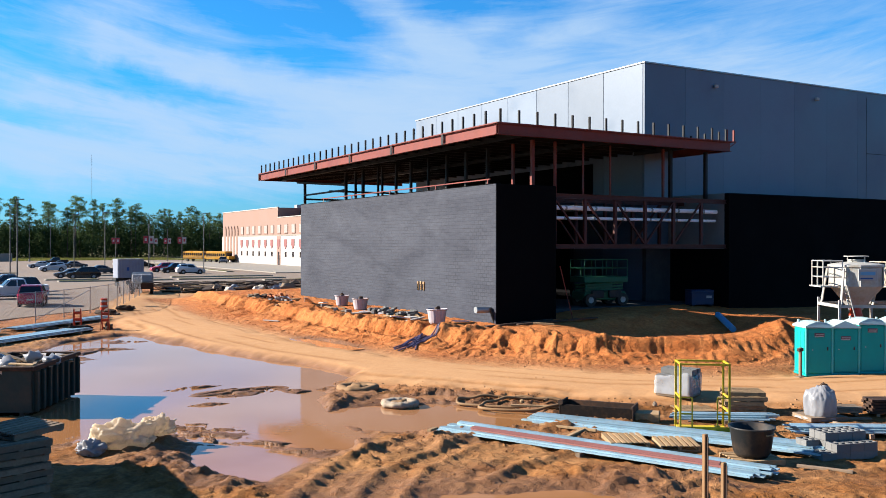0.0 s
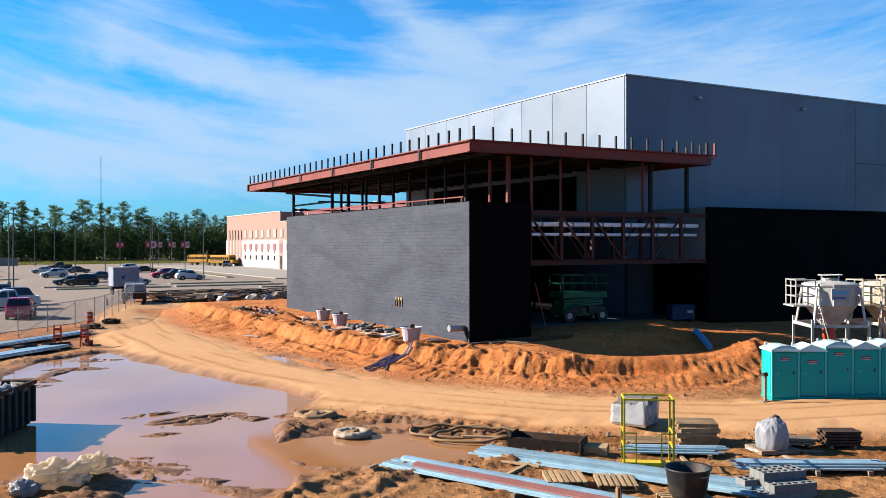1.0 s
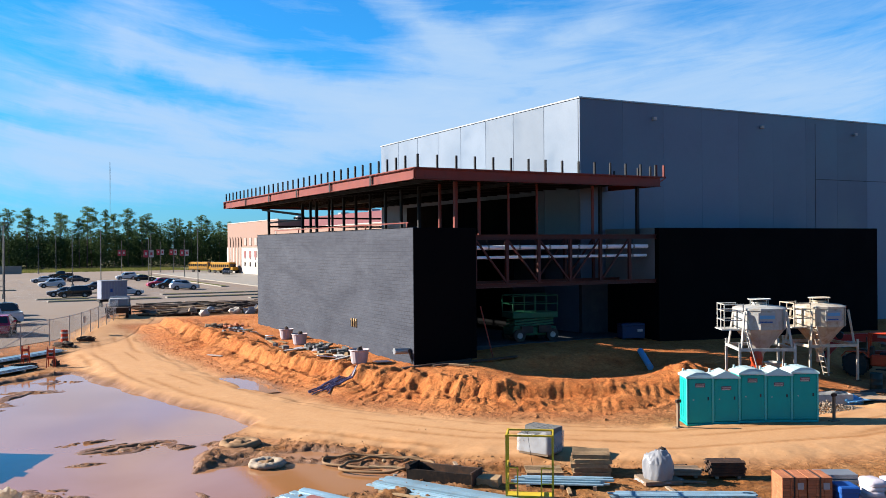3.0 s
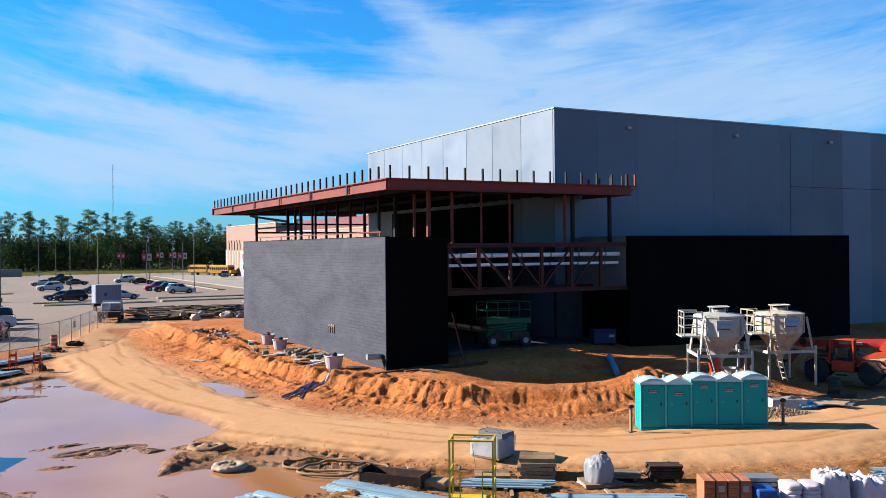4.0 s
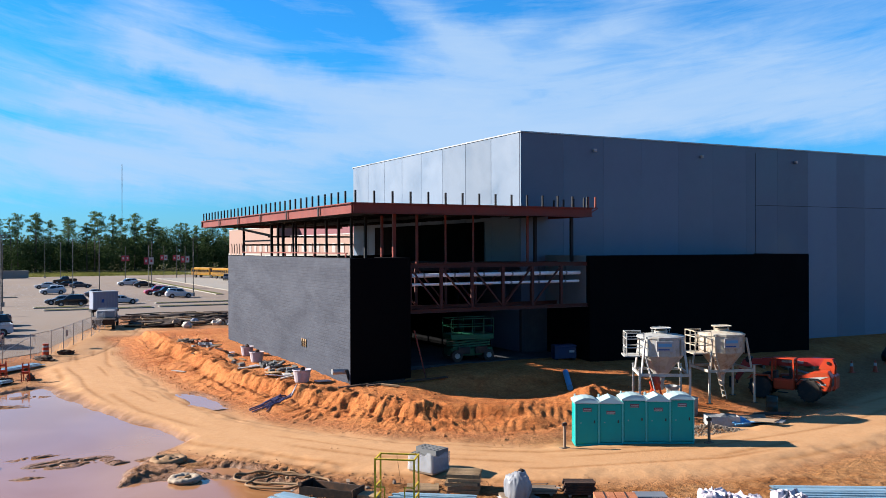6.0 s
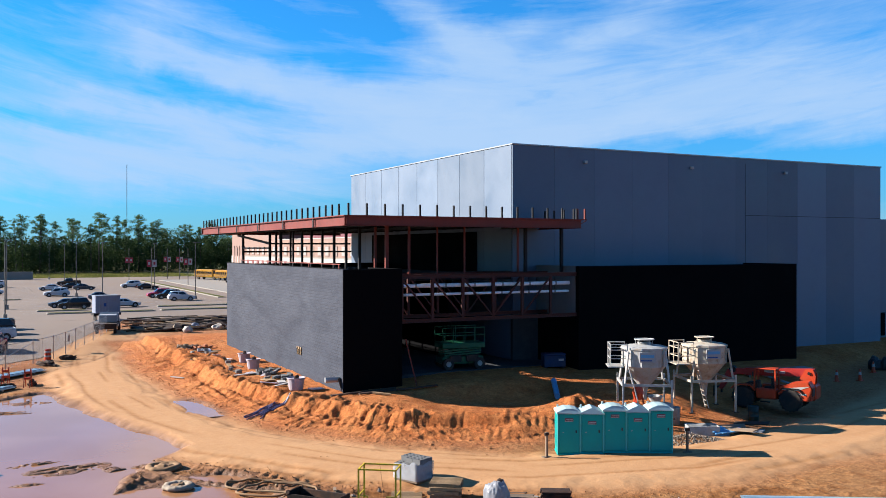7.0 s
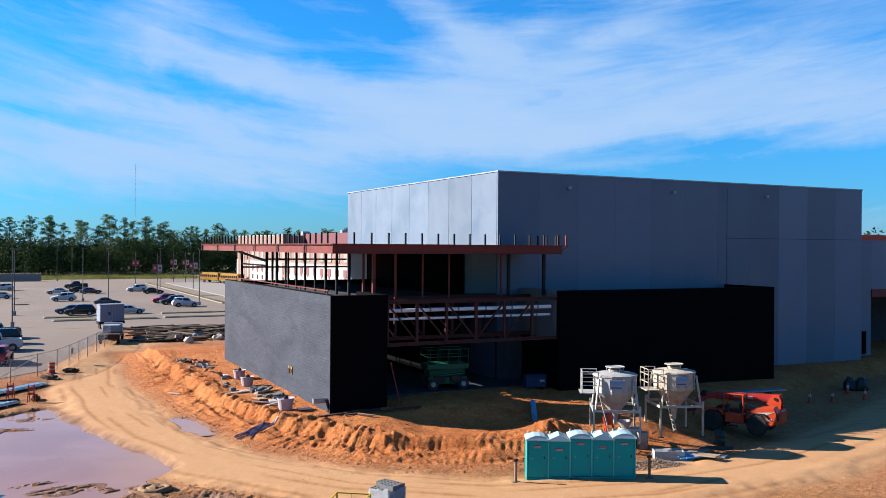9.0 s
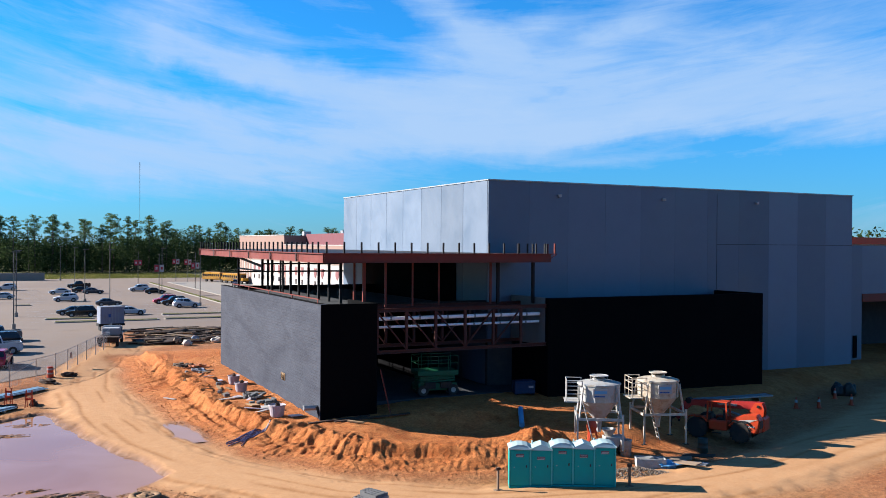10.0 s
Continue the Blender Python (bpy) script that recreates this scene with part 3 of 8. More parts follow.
def seg_dist(px, py, line, closed=False):
    """Distance of points to a line of stretches."""
    best = np.full(px.shape, 1e9)
    pts = line + line[:1] if closed else line
    for (ax, ay), (bx, by) in zip(pts, pts[1:]):
        dx, dy = bx - ax, by - ay
        k = np.clip(((px - ax) * dx + (py - ay) * dy) / (dx * dx + dy * dy), 0, 1)
        best = np.minimum(best, np.hypot(px - ax - k * dx, py - ay - k * dy))
    return best


def inside(px, py, poly):
    """Signed distance, positive inside."""
    c = np.zeros(px.shape, bool)
    for (ax, ay), (bx, by) in zip(poly, poly[1:] + poly[:1]):
        hit = ((ay > py) != (by > py)) & (px < (bx - ax) * (py - ay) / (by - ay + 1e-12) + ax)
        c ^= hit
    d = seg_dist(px, py, poly, True)
    return np.where(c, d, -d)


def lattice(seed):
    return np.random.RandomState(seed).rand(256, 256)


LAT = [lattice(k) for k in range(4)]


def vnoise(x, y, f, k=0):
    """Smooth value noise, 0 to 1."""
    x, y = x * f + 37.3 * k, y * f + 11.9 * k
    i, j = np.floor(x).astype(int), np.floor(y).astype(int)
    u, v = x - i, y - j
    u, v = u * u * (3 - 2 * u), v * v * (3 - 2 * v)
    t = LAT[k % 4]
    g = lambda a, b: t[(i + a) % 256, (j + b) % 256]
    return (g(0, 0) * (1 - u) + g(1, 0) * u) * (1 - v) + (g(0, 1) * (1 - u) + g(1, 1) * u) * v


def fbm(x, y, f, k=0, n=4):
    s, a, tot = 0, 1.0, 0
    for o in range(n):
        s, tot = s + a * vnoise(x, y, f * 2 ** o, k + o), tot + a
        a *= 0.5
    return s / tot - 0.5


def smooth(a, b, v):
    k = np.clip((v - a) / (b - a), 0, 1)
    return k * k * (3 - 2 * k)


def turned(x, y, cx, cy, deg):
    c, s = math.cos(radians(deg)), math.sin(radians(deg))
    return (x - cx) * c + (y - cy) * s, -(x - cx) * s + (y - cy) * c


def islet(x, y, cx, cy, rx, ry, deg, k):
    """A low mud bank, broken into ribs along its length."""
    u, v = turned(x, y, cx, cy, deg)
    r = 1 - np.hypot(u / rx, v / ry)
    ribs = 1.2 * fbm(u * 1.3, v * 6.0, 1.0, k, 4) + 0.5 * fbm(x, y, 4.0, k + 1, 3)
    return np.clip(r, 0, 1) ** 0.5 * np.clip(0.078 + 0.70 * ribs, 0, 0.10)


def along(px, py, line):
    """How far along a line of stretches the nearest place lies."""
    best, where, run = np.full(px.shape, 1e9), np.zeros(px.shape), 0.0
    for (ax, ay), (bx, by) in zip(line, line[1:]):
        dx, dy = bx - ax, by - ay
        L = math.hypot(dx, dy)
        k = np.clip(((px - ax) * dx + (py - ay) * dy) / (L * L), 0, 1)
        d = np.hypot(px - ax - k * dx, py - ay - k * dy)
        where = np.where(d < best, run + k * L, where)
        best = np.minimum(best, d)
        run += L
    return where


def along_side(px, py, line):
    """Distance to a line of stretches, with a sign for the side."""
    best, sign = np.full(px.shape, 1e9), np.ones(px.shape)
    for (ax, ay), (bx, by) in zip(line, line[1:]):
        dx, dy = bx - ax, by - ay
        k = np.clip(((px - ax) * dx + (py - ay) * dy) / (dx * dx + dy * dy), 0, 1)
        d = np.hypot(px - ax - k * dx, py - ay - k * dy)
        sign = np.where(d < best, np.sign(dx * (py - ay) - dy * (px - ax)), sign)
        best = np.minimum(best, d)
    return best * sign


def ground_height(x, y):
    """Height of the soil, and the shares of packed road, mud and wet soil."""
    x, y = np.asarray(x, float), np.asarray(y, float)
    near = smooth(140, 90, np.hypot(x - 25, y - 35))
    wob = fbm(x, y, 0.22, 1) * 2.4
    toe = inside(x, y, TOE) + wob * 0.7
    fade = smooth(92, 76, y)
    west = smooth(28.0, 25.4, x)
    jag = toe + 0.5 * fbm(x, y, 0.4, 2, 3) * (0.25 + 0.75 * west) + 0.75 * west * fbm(along(x, y, TOE[:10]), toe * 0.10, 1.9, 3, 4)
    bank = (0.30 * smooth(-0.3, 3.2, toe) + 0.66 * np.where(x > 0, smooth(3.0, 3.75, jag) * smooth(31.0, 28.0, x) + smooth(1.2, 4.2, jag) * (1 - smooth(31.0, 28.0, x)), 0) + 0.16 * smooth(4.5, 8, toe) + 0.33 * smooth(8, 15, toe)) * fade
    slope = smooth(0.6, 3.0, toe) * smooth(5.4, 4.0, toe) * fade
    run = along(x, y, TOE[:10]) + 1.2 * fbm(x, y, 0.5, 2, 2)
    rill = 0.40 * fbm(run, toe * 0.16, 1.5, 3, 4) + 0.20 * fbm(x, y, 2.4, 1, 4)
    # sharp crests between washed gullies
    rill = rill + 0.55 * (0.2 - np.abs(fbm(run + 0.5 * toe, toe * 0.25, 1.7, 1, 4))) + 0.16 * (0.2 - np.abs(fbm(x, y, 1.5, 2, 4)))
    z = bank + slope * (0.14 * fbm(x, y, 0.42, 0, 4) + rill) * (0.06 + 0.94 * west) + (0.05 + 0.09 * smooth(28.6, 25.6, x)) * smooth(1, 4, toe) * fbm(x, y, 1.6, 3, 3)
    road_d = seg_dist(x, y, ROAD) + wob * 0.25
    road = smooth(4.4, 2.6, road_d) * smooth(0.8, -0.8, toe)
    u = seg_dist(x, y, ROAD)
    z = z + road * (0.05 - 0.003 * np.cos(u * 5.2) * (0.4 + vnoise(x, y, 0.3, 1)))
    rut = np.zeros_like(z)
    for off, wid, k in ((-2.2, 0.16, 1), (-1.3, 0.2, 2), (-0.5, 0.14, 3), (0.7, 0.2, 1), (1.6, 0.16, 2), (2.5, 0.2, 3), (3.3, 0.25, 1)):
        side = along_side(x, y, ROAD) + 1.1 * fbm(x, y, 0.12, k, 2)
        rut = np.maximum(rut, np.exp(-((side - off) / wid) ** 2) * smooth(0.42, 0.62, vnoise(x, y, 0.16, k)))
    rut = rut * smooth(4.6, 3.4, u) * smooth(1.5, 0.2, toe)
    z = z - 0.02 * rut * (0.7 + 0.3 * np.sin(along(x, y, ROAD) * 11))
    # tread ribs where machines climb the bank
    for cx, cy, rx, ry, deg in ((35.6, 27.0, 2.0, 1.4, 75), (22.0, 34.4, 2.6, 1.2, 30), (25.5, 29.6, 3.5, 1.2, -35), (19.5, 46, 5, 1.0, 95)):
        a, b = turned(x, y, cx, cy, deg)
        z = z + 0.05 * np.sin(b * 9.5 + 0.8 * np.sin(a * 0.8) + 2.5 * fbm(x, y, 0.8, 1, 3)) * smooth(1, 0.3, np.hypot(a / rx, b / ry)) * (0.6 + 0.8 * vnoise(x, y, 1.1, 2))
    # ridges pushed up by a machine crawling over the crest
    for cx, cy, rx, ry, deg, gap in ((29.6, 28.2, 3.4, 2.5, 48, 0.46), (33.0, 26.6, 3.0, 2.3, 56, 0.40)):
        a, b = turned(x, y, cx, cy, deg)
        wave = np.sin(b * 6.283 / gap + 6.0 * fbm(x, y, 0.6, 1, 3) + 0.5 * a)
        break_up = smooth(0.3, 0.65, vnoise(a * 0.8, b * 1.1, 1.0, 2))
        z = z + 0.042 * wave * smooth(1, 0.35, np.hypot(a / rx, b / ry)) * (0.1 + 0.9 * break_up) + 0.07 * fbm(a * 0.5, b * 1.6, 1.0, 2, 4) * smooth(1, 0.4, np.hypot(a / rx, b / ry))
    # wheel tracks swinging round the foot of the bank
    for off, wid in ((-1.3, 0.22), (-0.5, 0.2), (0.5, 0.22), (1.25, 0.2)):
        d = toe - off + 0.25 * fbm(x, y, 0.3, 2, 2)
        lug = 0.5 + 0.5 * np.sin(along(x, y, TOE[:10]) * 17 + 6 * d)
        z = z - 0.05 * np.exp(-(d / wid) ** 2) * (0.35 + 0.65 * lug) * smooth(62, 54, y) * smooth(37, 34, x)
    a, b = turned(x, y, 34.2, 27.3, 35)
    z = z + 0.8 * np.exp(-(a / 2.1) ** 2 - (b / 1.15) ** 2) * (1 + 0.7 * fbm(x, y, 1.1, 1))
    # hollow between the bank's crest and the entrance
    a, b = turned(x, y, 33.2, 32.4, -8)
    z = z - 0.75 * np.exp(-(a / 5.2) ** 4 - (b / 2.7) ** 4) * (1 + 0.5 * fbm(x, y, 0.6, 2))
    # the yard: mud, tracks and ponds
    mud = smooth(2.4, 4.6, road_d) * smooth(0.6, -1.2, toe) * smooth(64, 52, y) * smooth(48, 38, x) * smooth(-30, -12, x)
    clod = np.clip(fbm(x, y, 2.6, 3, 3) - 0.02, 0, 1) * smooth(-0.12, 0.12, fbm(x, y, 0.35, 0, 3))
    z = z + mud * (0.05 + 0.11 * fbm(x, y, 0.45, 2, 3) + 0.15 * np.abs(fbm(x, y, 3.6, 1, 4)) + 0.16 * clod)
    for line, gauge in TRACKS:
        far_d = seg_dist(x, y, line)
        run_t = along(x, y, line)
        cut = np.exp(-((np.abs(far_d) - gauge) / 0.22) ** 2)
        lug = 0.6 + 0.4 * np.sin(run_t * 13.0)
        lip = np.exp(-((np.abs(far_d) - gauge - 0.42) / 0.16) ** 2)
        z = z + (0.06 * lip - 0.085 * cut * lug) * smooth(0.1, 0.5, np.maximum(mud, 0.55 * smooth(0.2, 1.5, toe) * smooth(4, 3, toe)))
    pond = inside(x, y, POND) + fbm(x, y, 0.5, 3, 4) * 1.2
    pools = pond
    for cx, cy, rx, ry, deg in ((13.23, 23.03, 3.7, 2.3, -32), (14.98, 26.02, 1.1, 0.5, -30), (10.65, 14.17, 2.2, 0.75, -25)):
        a, b = turned(x, y, cx, cy, deg)
        pools = np.maximum(pools, (1 - np.hypot(a / rx, b / ry)) * min(rx, ry) + 0.7 * fbm(x, y, 0.8, 2, 3))
    # churned lumps round the water's edge
    rim = smooth(-2.6, -1.0, pools) * smooth(0.25, -0.35, pools) * mud * smooth(0.35, 0.6, vnoise(x, y, 0.33, 2))
    z = z + rim * (0.04 + 0.30 * np.clip(fbm(x, y, 2.8, 1, 4), -0.05, 1) + 0.30 * np.abs(fbm(x, y, 4.6, 2, 3)))
    wet = np.maximum(smooth(-0.9, 0.15, pools), 0.75 * smooth(-3.2, -0.3, pools) * mud * smooth(0.3, 0.6, vnoise(x, y, 0.7, 1)))
    basin = smooth(-0.35, 0.7, pools)
    z = z * (1 - basin) - np.where(toe > 0.2, 0.62, 0.16) * basin
    bump = np.zeros_like(z)
    for k, (cx, cy, rx, ry, deg) in enumerate(((9.42, 30.55, 3.3, 1.7, 10), (12.3, 29.31, 0.5, 1.0, 20), (6.33, 23.54, 2.6, 1.5, -58), (7.56, 21.9, 1.8, 0.8, -50), (8.18, 32.2, 2.0, 0.6, 12), (6.12, 45.38, 2.6, 1.0, 55), (4.68, 41.47, 2.0, 0.8, 20), (8.39, 49.91, 1.8, 0.7, 60), (7.77, 28.49, 1.2, 0.35, -5), (8.8, 20.04, 1.6, 0.9, -30))):
        bump = np.maximum(bump, islet(x, y, cx, cy, rx, ry, deg, k))
    for k, (cx, cy, rx, ry, deg) in enumerate(((11.3, 29.6, 0.8, 1.2, 25), (6.4, 24.6, 3.0, 1.6, -52), (4.6, 43.6, 3.6, 1.6, -20), (7.2, 46.6, 3.0, 1.1, -15), (8.6, 49.6, 2.6, 1.0, -10), (3.4, 40.6, 2.6, 1.0, -25), (8.0, 20.6, 1.6, 0.9, -35))):
        bump = np.maximum(bump, islet(x, y, cx, cy, rx, ry, deg, k + 5))
    z = np.where(bump > 0.005, np.maximum(z, -0.16 + bump * 2.5), z)
    z = np.where(pools < -0.3, np.maximum(z, 0.012 + 0.02 * vnoise(x, y, 1.5, 0)), z)
    # the long puddle at the road's inner edge
    slip = (1 - np.hypot(*[q / w for q, w in zip(turned(x, y, *PUDDLE[:2], PUDDLE[4]), PUDDLE[2:4])])) * PUDDLE[3] + 0.45 * fbm(x, y, 1.1, 1, 3)
    dip = smooth(-0.35, 0.15, slip)
    z = z * (1 - dip) + (PUDDLE[5] - 0.08) * dip
    # the yard lies a little lower than the road
    low = np.maximum(smooth(1.6, 3.8, road_d + 1.1 * fbm(x, y, 0.9, 2, 3)), smooth(-0.8, 0.2, pools)) * (1 - dip) * smooth(0.6, -1.0, toe) * smooth(68, 58, y) * smooth(-40, -15, x) * smooth(62, 46, x)
    z = z + WATER_Z * low
    return z * near, road, mud, np.maximum(np.maximum(wet, 0.8 * smooth(-0.7, -0.1, slip)), smooth(0.0, 0.1, bump) * 0.9), smooth(-0.5, 2.0, toe) * fade, rut


def spaced(a, b, step, lo, hi, more=()):
    """Close lines from a to b, and ever wider ones out to lo and hi."""
    mid = list(np.arange(a, b + step, step))
    for end, wider in more:
        mid += list(np.arange(mid[-1] + wider, end, wider))
    out, s = [mid[-1]], step
    while out[-1] < hi:
        s *= 1.16
        out.append(out[-1] + s)
    inn, s = [mid[0]], step
    while inn[-1] > lo:
        s *= 1.16
        inn.append(inn[-1] - s)
    return np.array(inn[:0:-1] + mid + out[1:])


def grid_mesh(name, xs, ys, zs):
    nx, ny = len(xs), len(ys)
    gx, gy = np.meshgrid(xs, ys, indexing="ij")
    co = np.stack([gx, gy, zs], -1).reshape(-1, 3)
    i = np.arange(nx * ny).reshape(nx, ny)
    quads = np.stack([i[:-1, :-1], i[1:, :-1], i[1:, 1:], i[:-1, 1:]], -1).reshape(-1, 4)
    me = bpy.data.meshes.new(name)
    me.vertices.add(len(co))
    me.vertices.foreach_set("co", co.ravel())
    me.loops.add(quads.size)
    me.loops.foreach_set("vertex_index", quads.ravel().astype(np.int32))
    me.polygons.add(len(quads))
    me.polygons.foreach_set("loop_start", np.arange(0, quads.size, 4, dtype=np.int32))
    me.update(calc_edges=True)
    me.polygons.foreach_set("use_smooth", np.ones(len(quads), bool))
    return me


def soil_material():
    m = bpy.data.materials.new("orange_sandy_soil")
    m.use_nodes = True
    nt = m.node_tree
    p = nt.nodes["Principled BSDF"]
    g = nt.nodes.new("ShaderNodeNewGeometry")
    pos = g.outputs["Position"]

    def share_of(name):
        a = nt.nodes.new("ShaderNodeAttribute")
        a.attribute_name = name
        return a.outputs["Fac"]

    fine, mid, wide = noisef(nt, pos, 7, 8, 0.7), noisef(nt, pos, 1.3, 6, 0.65, 0.4), noisef(nt, pos, 0.16, 4, 0.55, 0.5)
    clump = noisef(nt, pos, 3.2, 9, 0.72, 0.6)
    mix = ramp(nt, calc(nt, "ADD", calc(nt, "MULTIPLY", mid, 0.6), calc(nt, "MULTIPLY", wide, 0.4)), ((0.36, 0.0), (0.64, 1.0)))
    sand = mixc(nt, mix, (0.262, 0.092, 0.033), (0.335, 0.152, 0.066))
    clay = mixc(nt, mix, (0.305, 0.083, 0.019), (0.445, 0.170, 0.054))
    road = mixc(nt, mix, (0.344, 0.177, 0.078), (0.384, 0.213, 0.101))
    crust = ramp(nt, calc(nt, "ADD", calc(nt, "MULTIPLY", wide, 0.5), calc(nt, "MULTIPLY", mid, 0.5)), ((0.44, 0.0), (0.56, 1.0)))
    mud = mixc(nt, crust, (0.185, 0.070, 0.019), (0.275, 0.130, 0.049))
    col = mixc(nt, share_of("bank"), sand, clay)
    col = mixc(nt, share_of("road"), col, road)
    col = mixc(nt, calc(nt, "MULTIPLY", share_of("rut"), 0.7), col, mixc(nt, mix, (0.19, 0.075, 0.022), (0.30, 0.145, 0.055)))
    col = mixc(nt, share_of("mud"), col, mud)
    col = mixc(nt, share_of("wet"), col, mixc(nt, mix, (0.095, 0.037, 0.011), (0.175, 0.072, 0.024)))
    # clump hollows darkened and crests lightened: relief shade put into the colour
    col = mixc(nt, calc(nt, "MULTIPLY", calc(nt, "SUBTRACT", 1.0, share_of("road")), 0.9), col, ramp(nt, clump, ((0.34, 0.66), (0.52, 1.0), (0.68, 1.18))), "MULTIPLY")
    far = share_of("field")
    col = mixc(nt, far, col, mixc(nt, mix, (0.0832, 0.0832, 0.0288), (0.16, 0.134, 0.0576)))
    col = mixc(nt, calc(nt, "SUBTRACT", 1.0, calc(nt, "MULTIPLY", share_of("road"), 0.75)), col, ramp(nt, fine, ((0.3, 0.62), (0.7, 1.25))), "MULTIPLY")
    nt.links.new(col, p.inputs["Base Color"])
    nt.links.new(ramp(nt, share_of("wet"), ((0.0, 0.95), (1.0, 0.6))), p.inputs["Roughness"])
    nt.links.new(ramp(nt, share_of("wet"), ((0.0, 0.12), (1.0, 0.35))), p.inputs["Specular IOR Level"])
    bp = nd(nt, "ShaderNodeBump", Strength=0.9, Distance=0.16)
    nt.links.new(calc(nt, "SUBTRACT", calc(nt, "SUBTRACT", 0.95, calc(nt, "MULTIPLY", share_of("mud"), 0.4)), calc(nt, "MULTIPLY", share_of("road"), 0.8)), bp.inputs["Strength"])
    nt.links.new(calc(nt, "ADD", calc(nt, "MULTIPLY", fine, 0.5), calc(nt, "ADD", calc(nt, "MULTIPLY", mid, 0.5), clump)), bp.inputs["Height"])
    nt.links.new(bp.outputs[0], p.inputs["Normal"])
    return m


def water_material():
    m = bpy.data.materials.new("muddy_water")
    m.use_nodes = True
    nt = m.node_tree
    p = nt.nodes["Principled BSDF"]
    g = nt.nodes.new("ShaderNodeNewGeometry")
    col = mixc(nt, ramp(nt, noisef(nt, g.outputs["Position"], 0.18, 3, 0.5, 0.6), ((0.35, 0.0), (0.65, 1.0))), (0.235, 0.102, 0.036), (0.275, 0.135, 0.07))
    nt.links.new(col, p.inputs["Base Color"])
    p.inputs["Roughness"].default_value, p.inputs["IOR"].default_value = 0.06, 1.36
    bp = nd(nt, "ShaderNodeBump", Strength=0.05, Distance=0.02)
    nt.links.new(noisef(nt, g.outputs["Position"], 3, 3), bp.inputs["Height"])
    nt.links.new(bp.outputs[0], p.inputs["Normal"])
    return m


GX = spaced(3.0, 36.5, 0.085, -2400, 2400, ((48.0, 0.2),))
GY = spaced(10.0, 33.0, 0.085, -900, 2800, ((47.0, 0.12), (68.0, 0.2)))
gx, gy = np.meshgrid(GX, GY, indexing="ij")
gz, s_road, s_mud, s_wet, s_bank, s_rut = ground_height(gx, gy)
ground_me = grid_mesh("ground", GX, GY, gz)
field = np.maximum(smooth(112, 125, gy), np.maximum(smooth(150, 220, gx), smooth(-60, -100, gx)))
for key, vals in (("road", s_road), ("mud", s_mud), ("wet", s_wet), ("bank", s_bank), ("rut", s_rut), ("field", field)):
    ground_me.attributes.new(key, "FLOAT", "POINT").data.foreach_set("value", vals.ravel().astype(np.float32))
M["soil"], M["water"] = soil_material(), water_material()
ground_me.materials.append(M["soil"])
tagged(new("ground", ground_me), "rutted orange sandy building-site ground with muddy patches", "ground", kind="structure")


def land(x, y):
    return float(ground_height(np.array([x]), np.array([y]))[0][0])


part("water", box(-6, 9, WATER_Z - 0.03, 22, 57, WATER_Z), "water")
part("water_roadside", box(PUDDLE[0] - 1.6, PUDDLE[1] - 3.2, PUDDLE[5] - 0.03, PUDDLE[0] + 1.6, PUDDLE[1] + 3.2, PUDDLE[5]), "water")
tagged(bpy.data.objects["water_roadside"], "long narrow puddle beside the packed road", "puddle", kind="structure")
tagged(bpy.data.objects["water"], "shallow muddy brown puddle water lying in the yard", "puddle", kind="structure")


# ---- the arena under construction ----
def wall_block(name, x0, y0, z0, x1, y1, z1, mat, label, category="wall"):
    ob = part(name, box(x0, y0, z0, x1, y1, z1, 0.01), mat)
    return tagged(ob, label, category, kind="structure")


wall_block("wall_masonry_west", 24.92, 37.41, 0.2, 25.3, 65.6, 8.28, "masonry", "dark grey waterproofed block wall of the entrance wing")
wall_block("wall_black_corner", 25.3, 37.41, 0.2, 28.75, 37.75, 8.28, "black_board_and_shade", "black south end of the block wall beside the opening")
wall_block("facing_black_corner", 24.935, 37.375, 0.2, 28.75, 37.407, 8.27, "black_board_and_shade", "thin black slab over the south end of the block wall", "boarding")
wall_block("wall_black_east", 41.87, 37.41, 0.4, 62.7, 37.8, 8.32, "black_board_and_shade", "long black boarded wall in front of the hall")
wall_block("wall_black_return_w", 41.87, 37.8, 0.4, 42.25, 42.6, 4.9, "black_board_and_shade", "black return wall at the end of the black wall")
wall_block("wall_grey_return_w", 41.86, 37.8, 4.9, 42.25, 42.6, 8.32, "cmu", "bare grey block return above the black boarding")
wall_block("wall_black_return_e", 62.35, 37.8, 0.4, 62.7, 42.6, 8.32, "black_board_and_shade", "black return wall reaching back to the hall")
wall_block("wall_black_corner_return", 28.4, 37.75, 0.2, 28.75, 42, 8.28, "black_board_and_shade", "black return wall beside the opening")

# the hall: panels with recessed joints over a core
PW = 3.63
HALL_H = 17.1
core = part("wall_hall", box(40.02, 42.83, 0, 79.75, 74.5, HALL_H - 0.12), "concrete_dark")
tagged(core, "grey tilt-up concrete sports hall with tall wall panels", "building", kind="structure")
front_me = mesh_of(box(0.003, 0, 0, PW - 0.003, 0.14, HALL_H - 0.5, 0.004), "panel", "concrete")
side_me = mesh_of(box(0, 0.012, 0, 0.14, PW - 0.012, HALL_H - 0.5, 0.015), "panel", "concrete")
for k in range(11):
    share("panel", front_me, core, pose(39.95 + k * PW, 42.79, 0.4))
for k in range(8):
    share("panel", side_me, core, pose(39.94, 42.95 + k * 3.94, 0.4) @ Matrix.Diagonal((1, 3.94 / PW, 1, 1)))
part("coping", cuboid(box(39.88, 42.72, HALL_H - 0.1, 79.95, 42.98, HALL_H, 0.01), 39.88, 42.98, HALL_H - 0.1, 40.15, 74.6, HALL_H, 0.01), "galv", core)

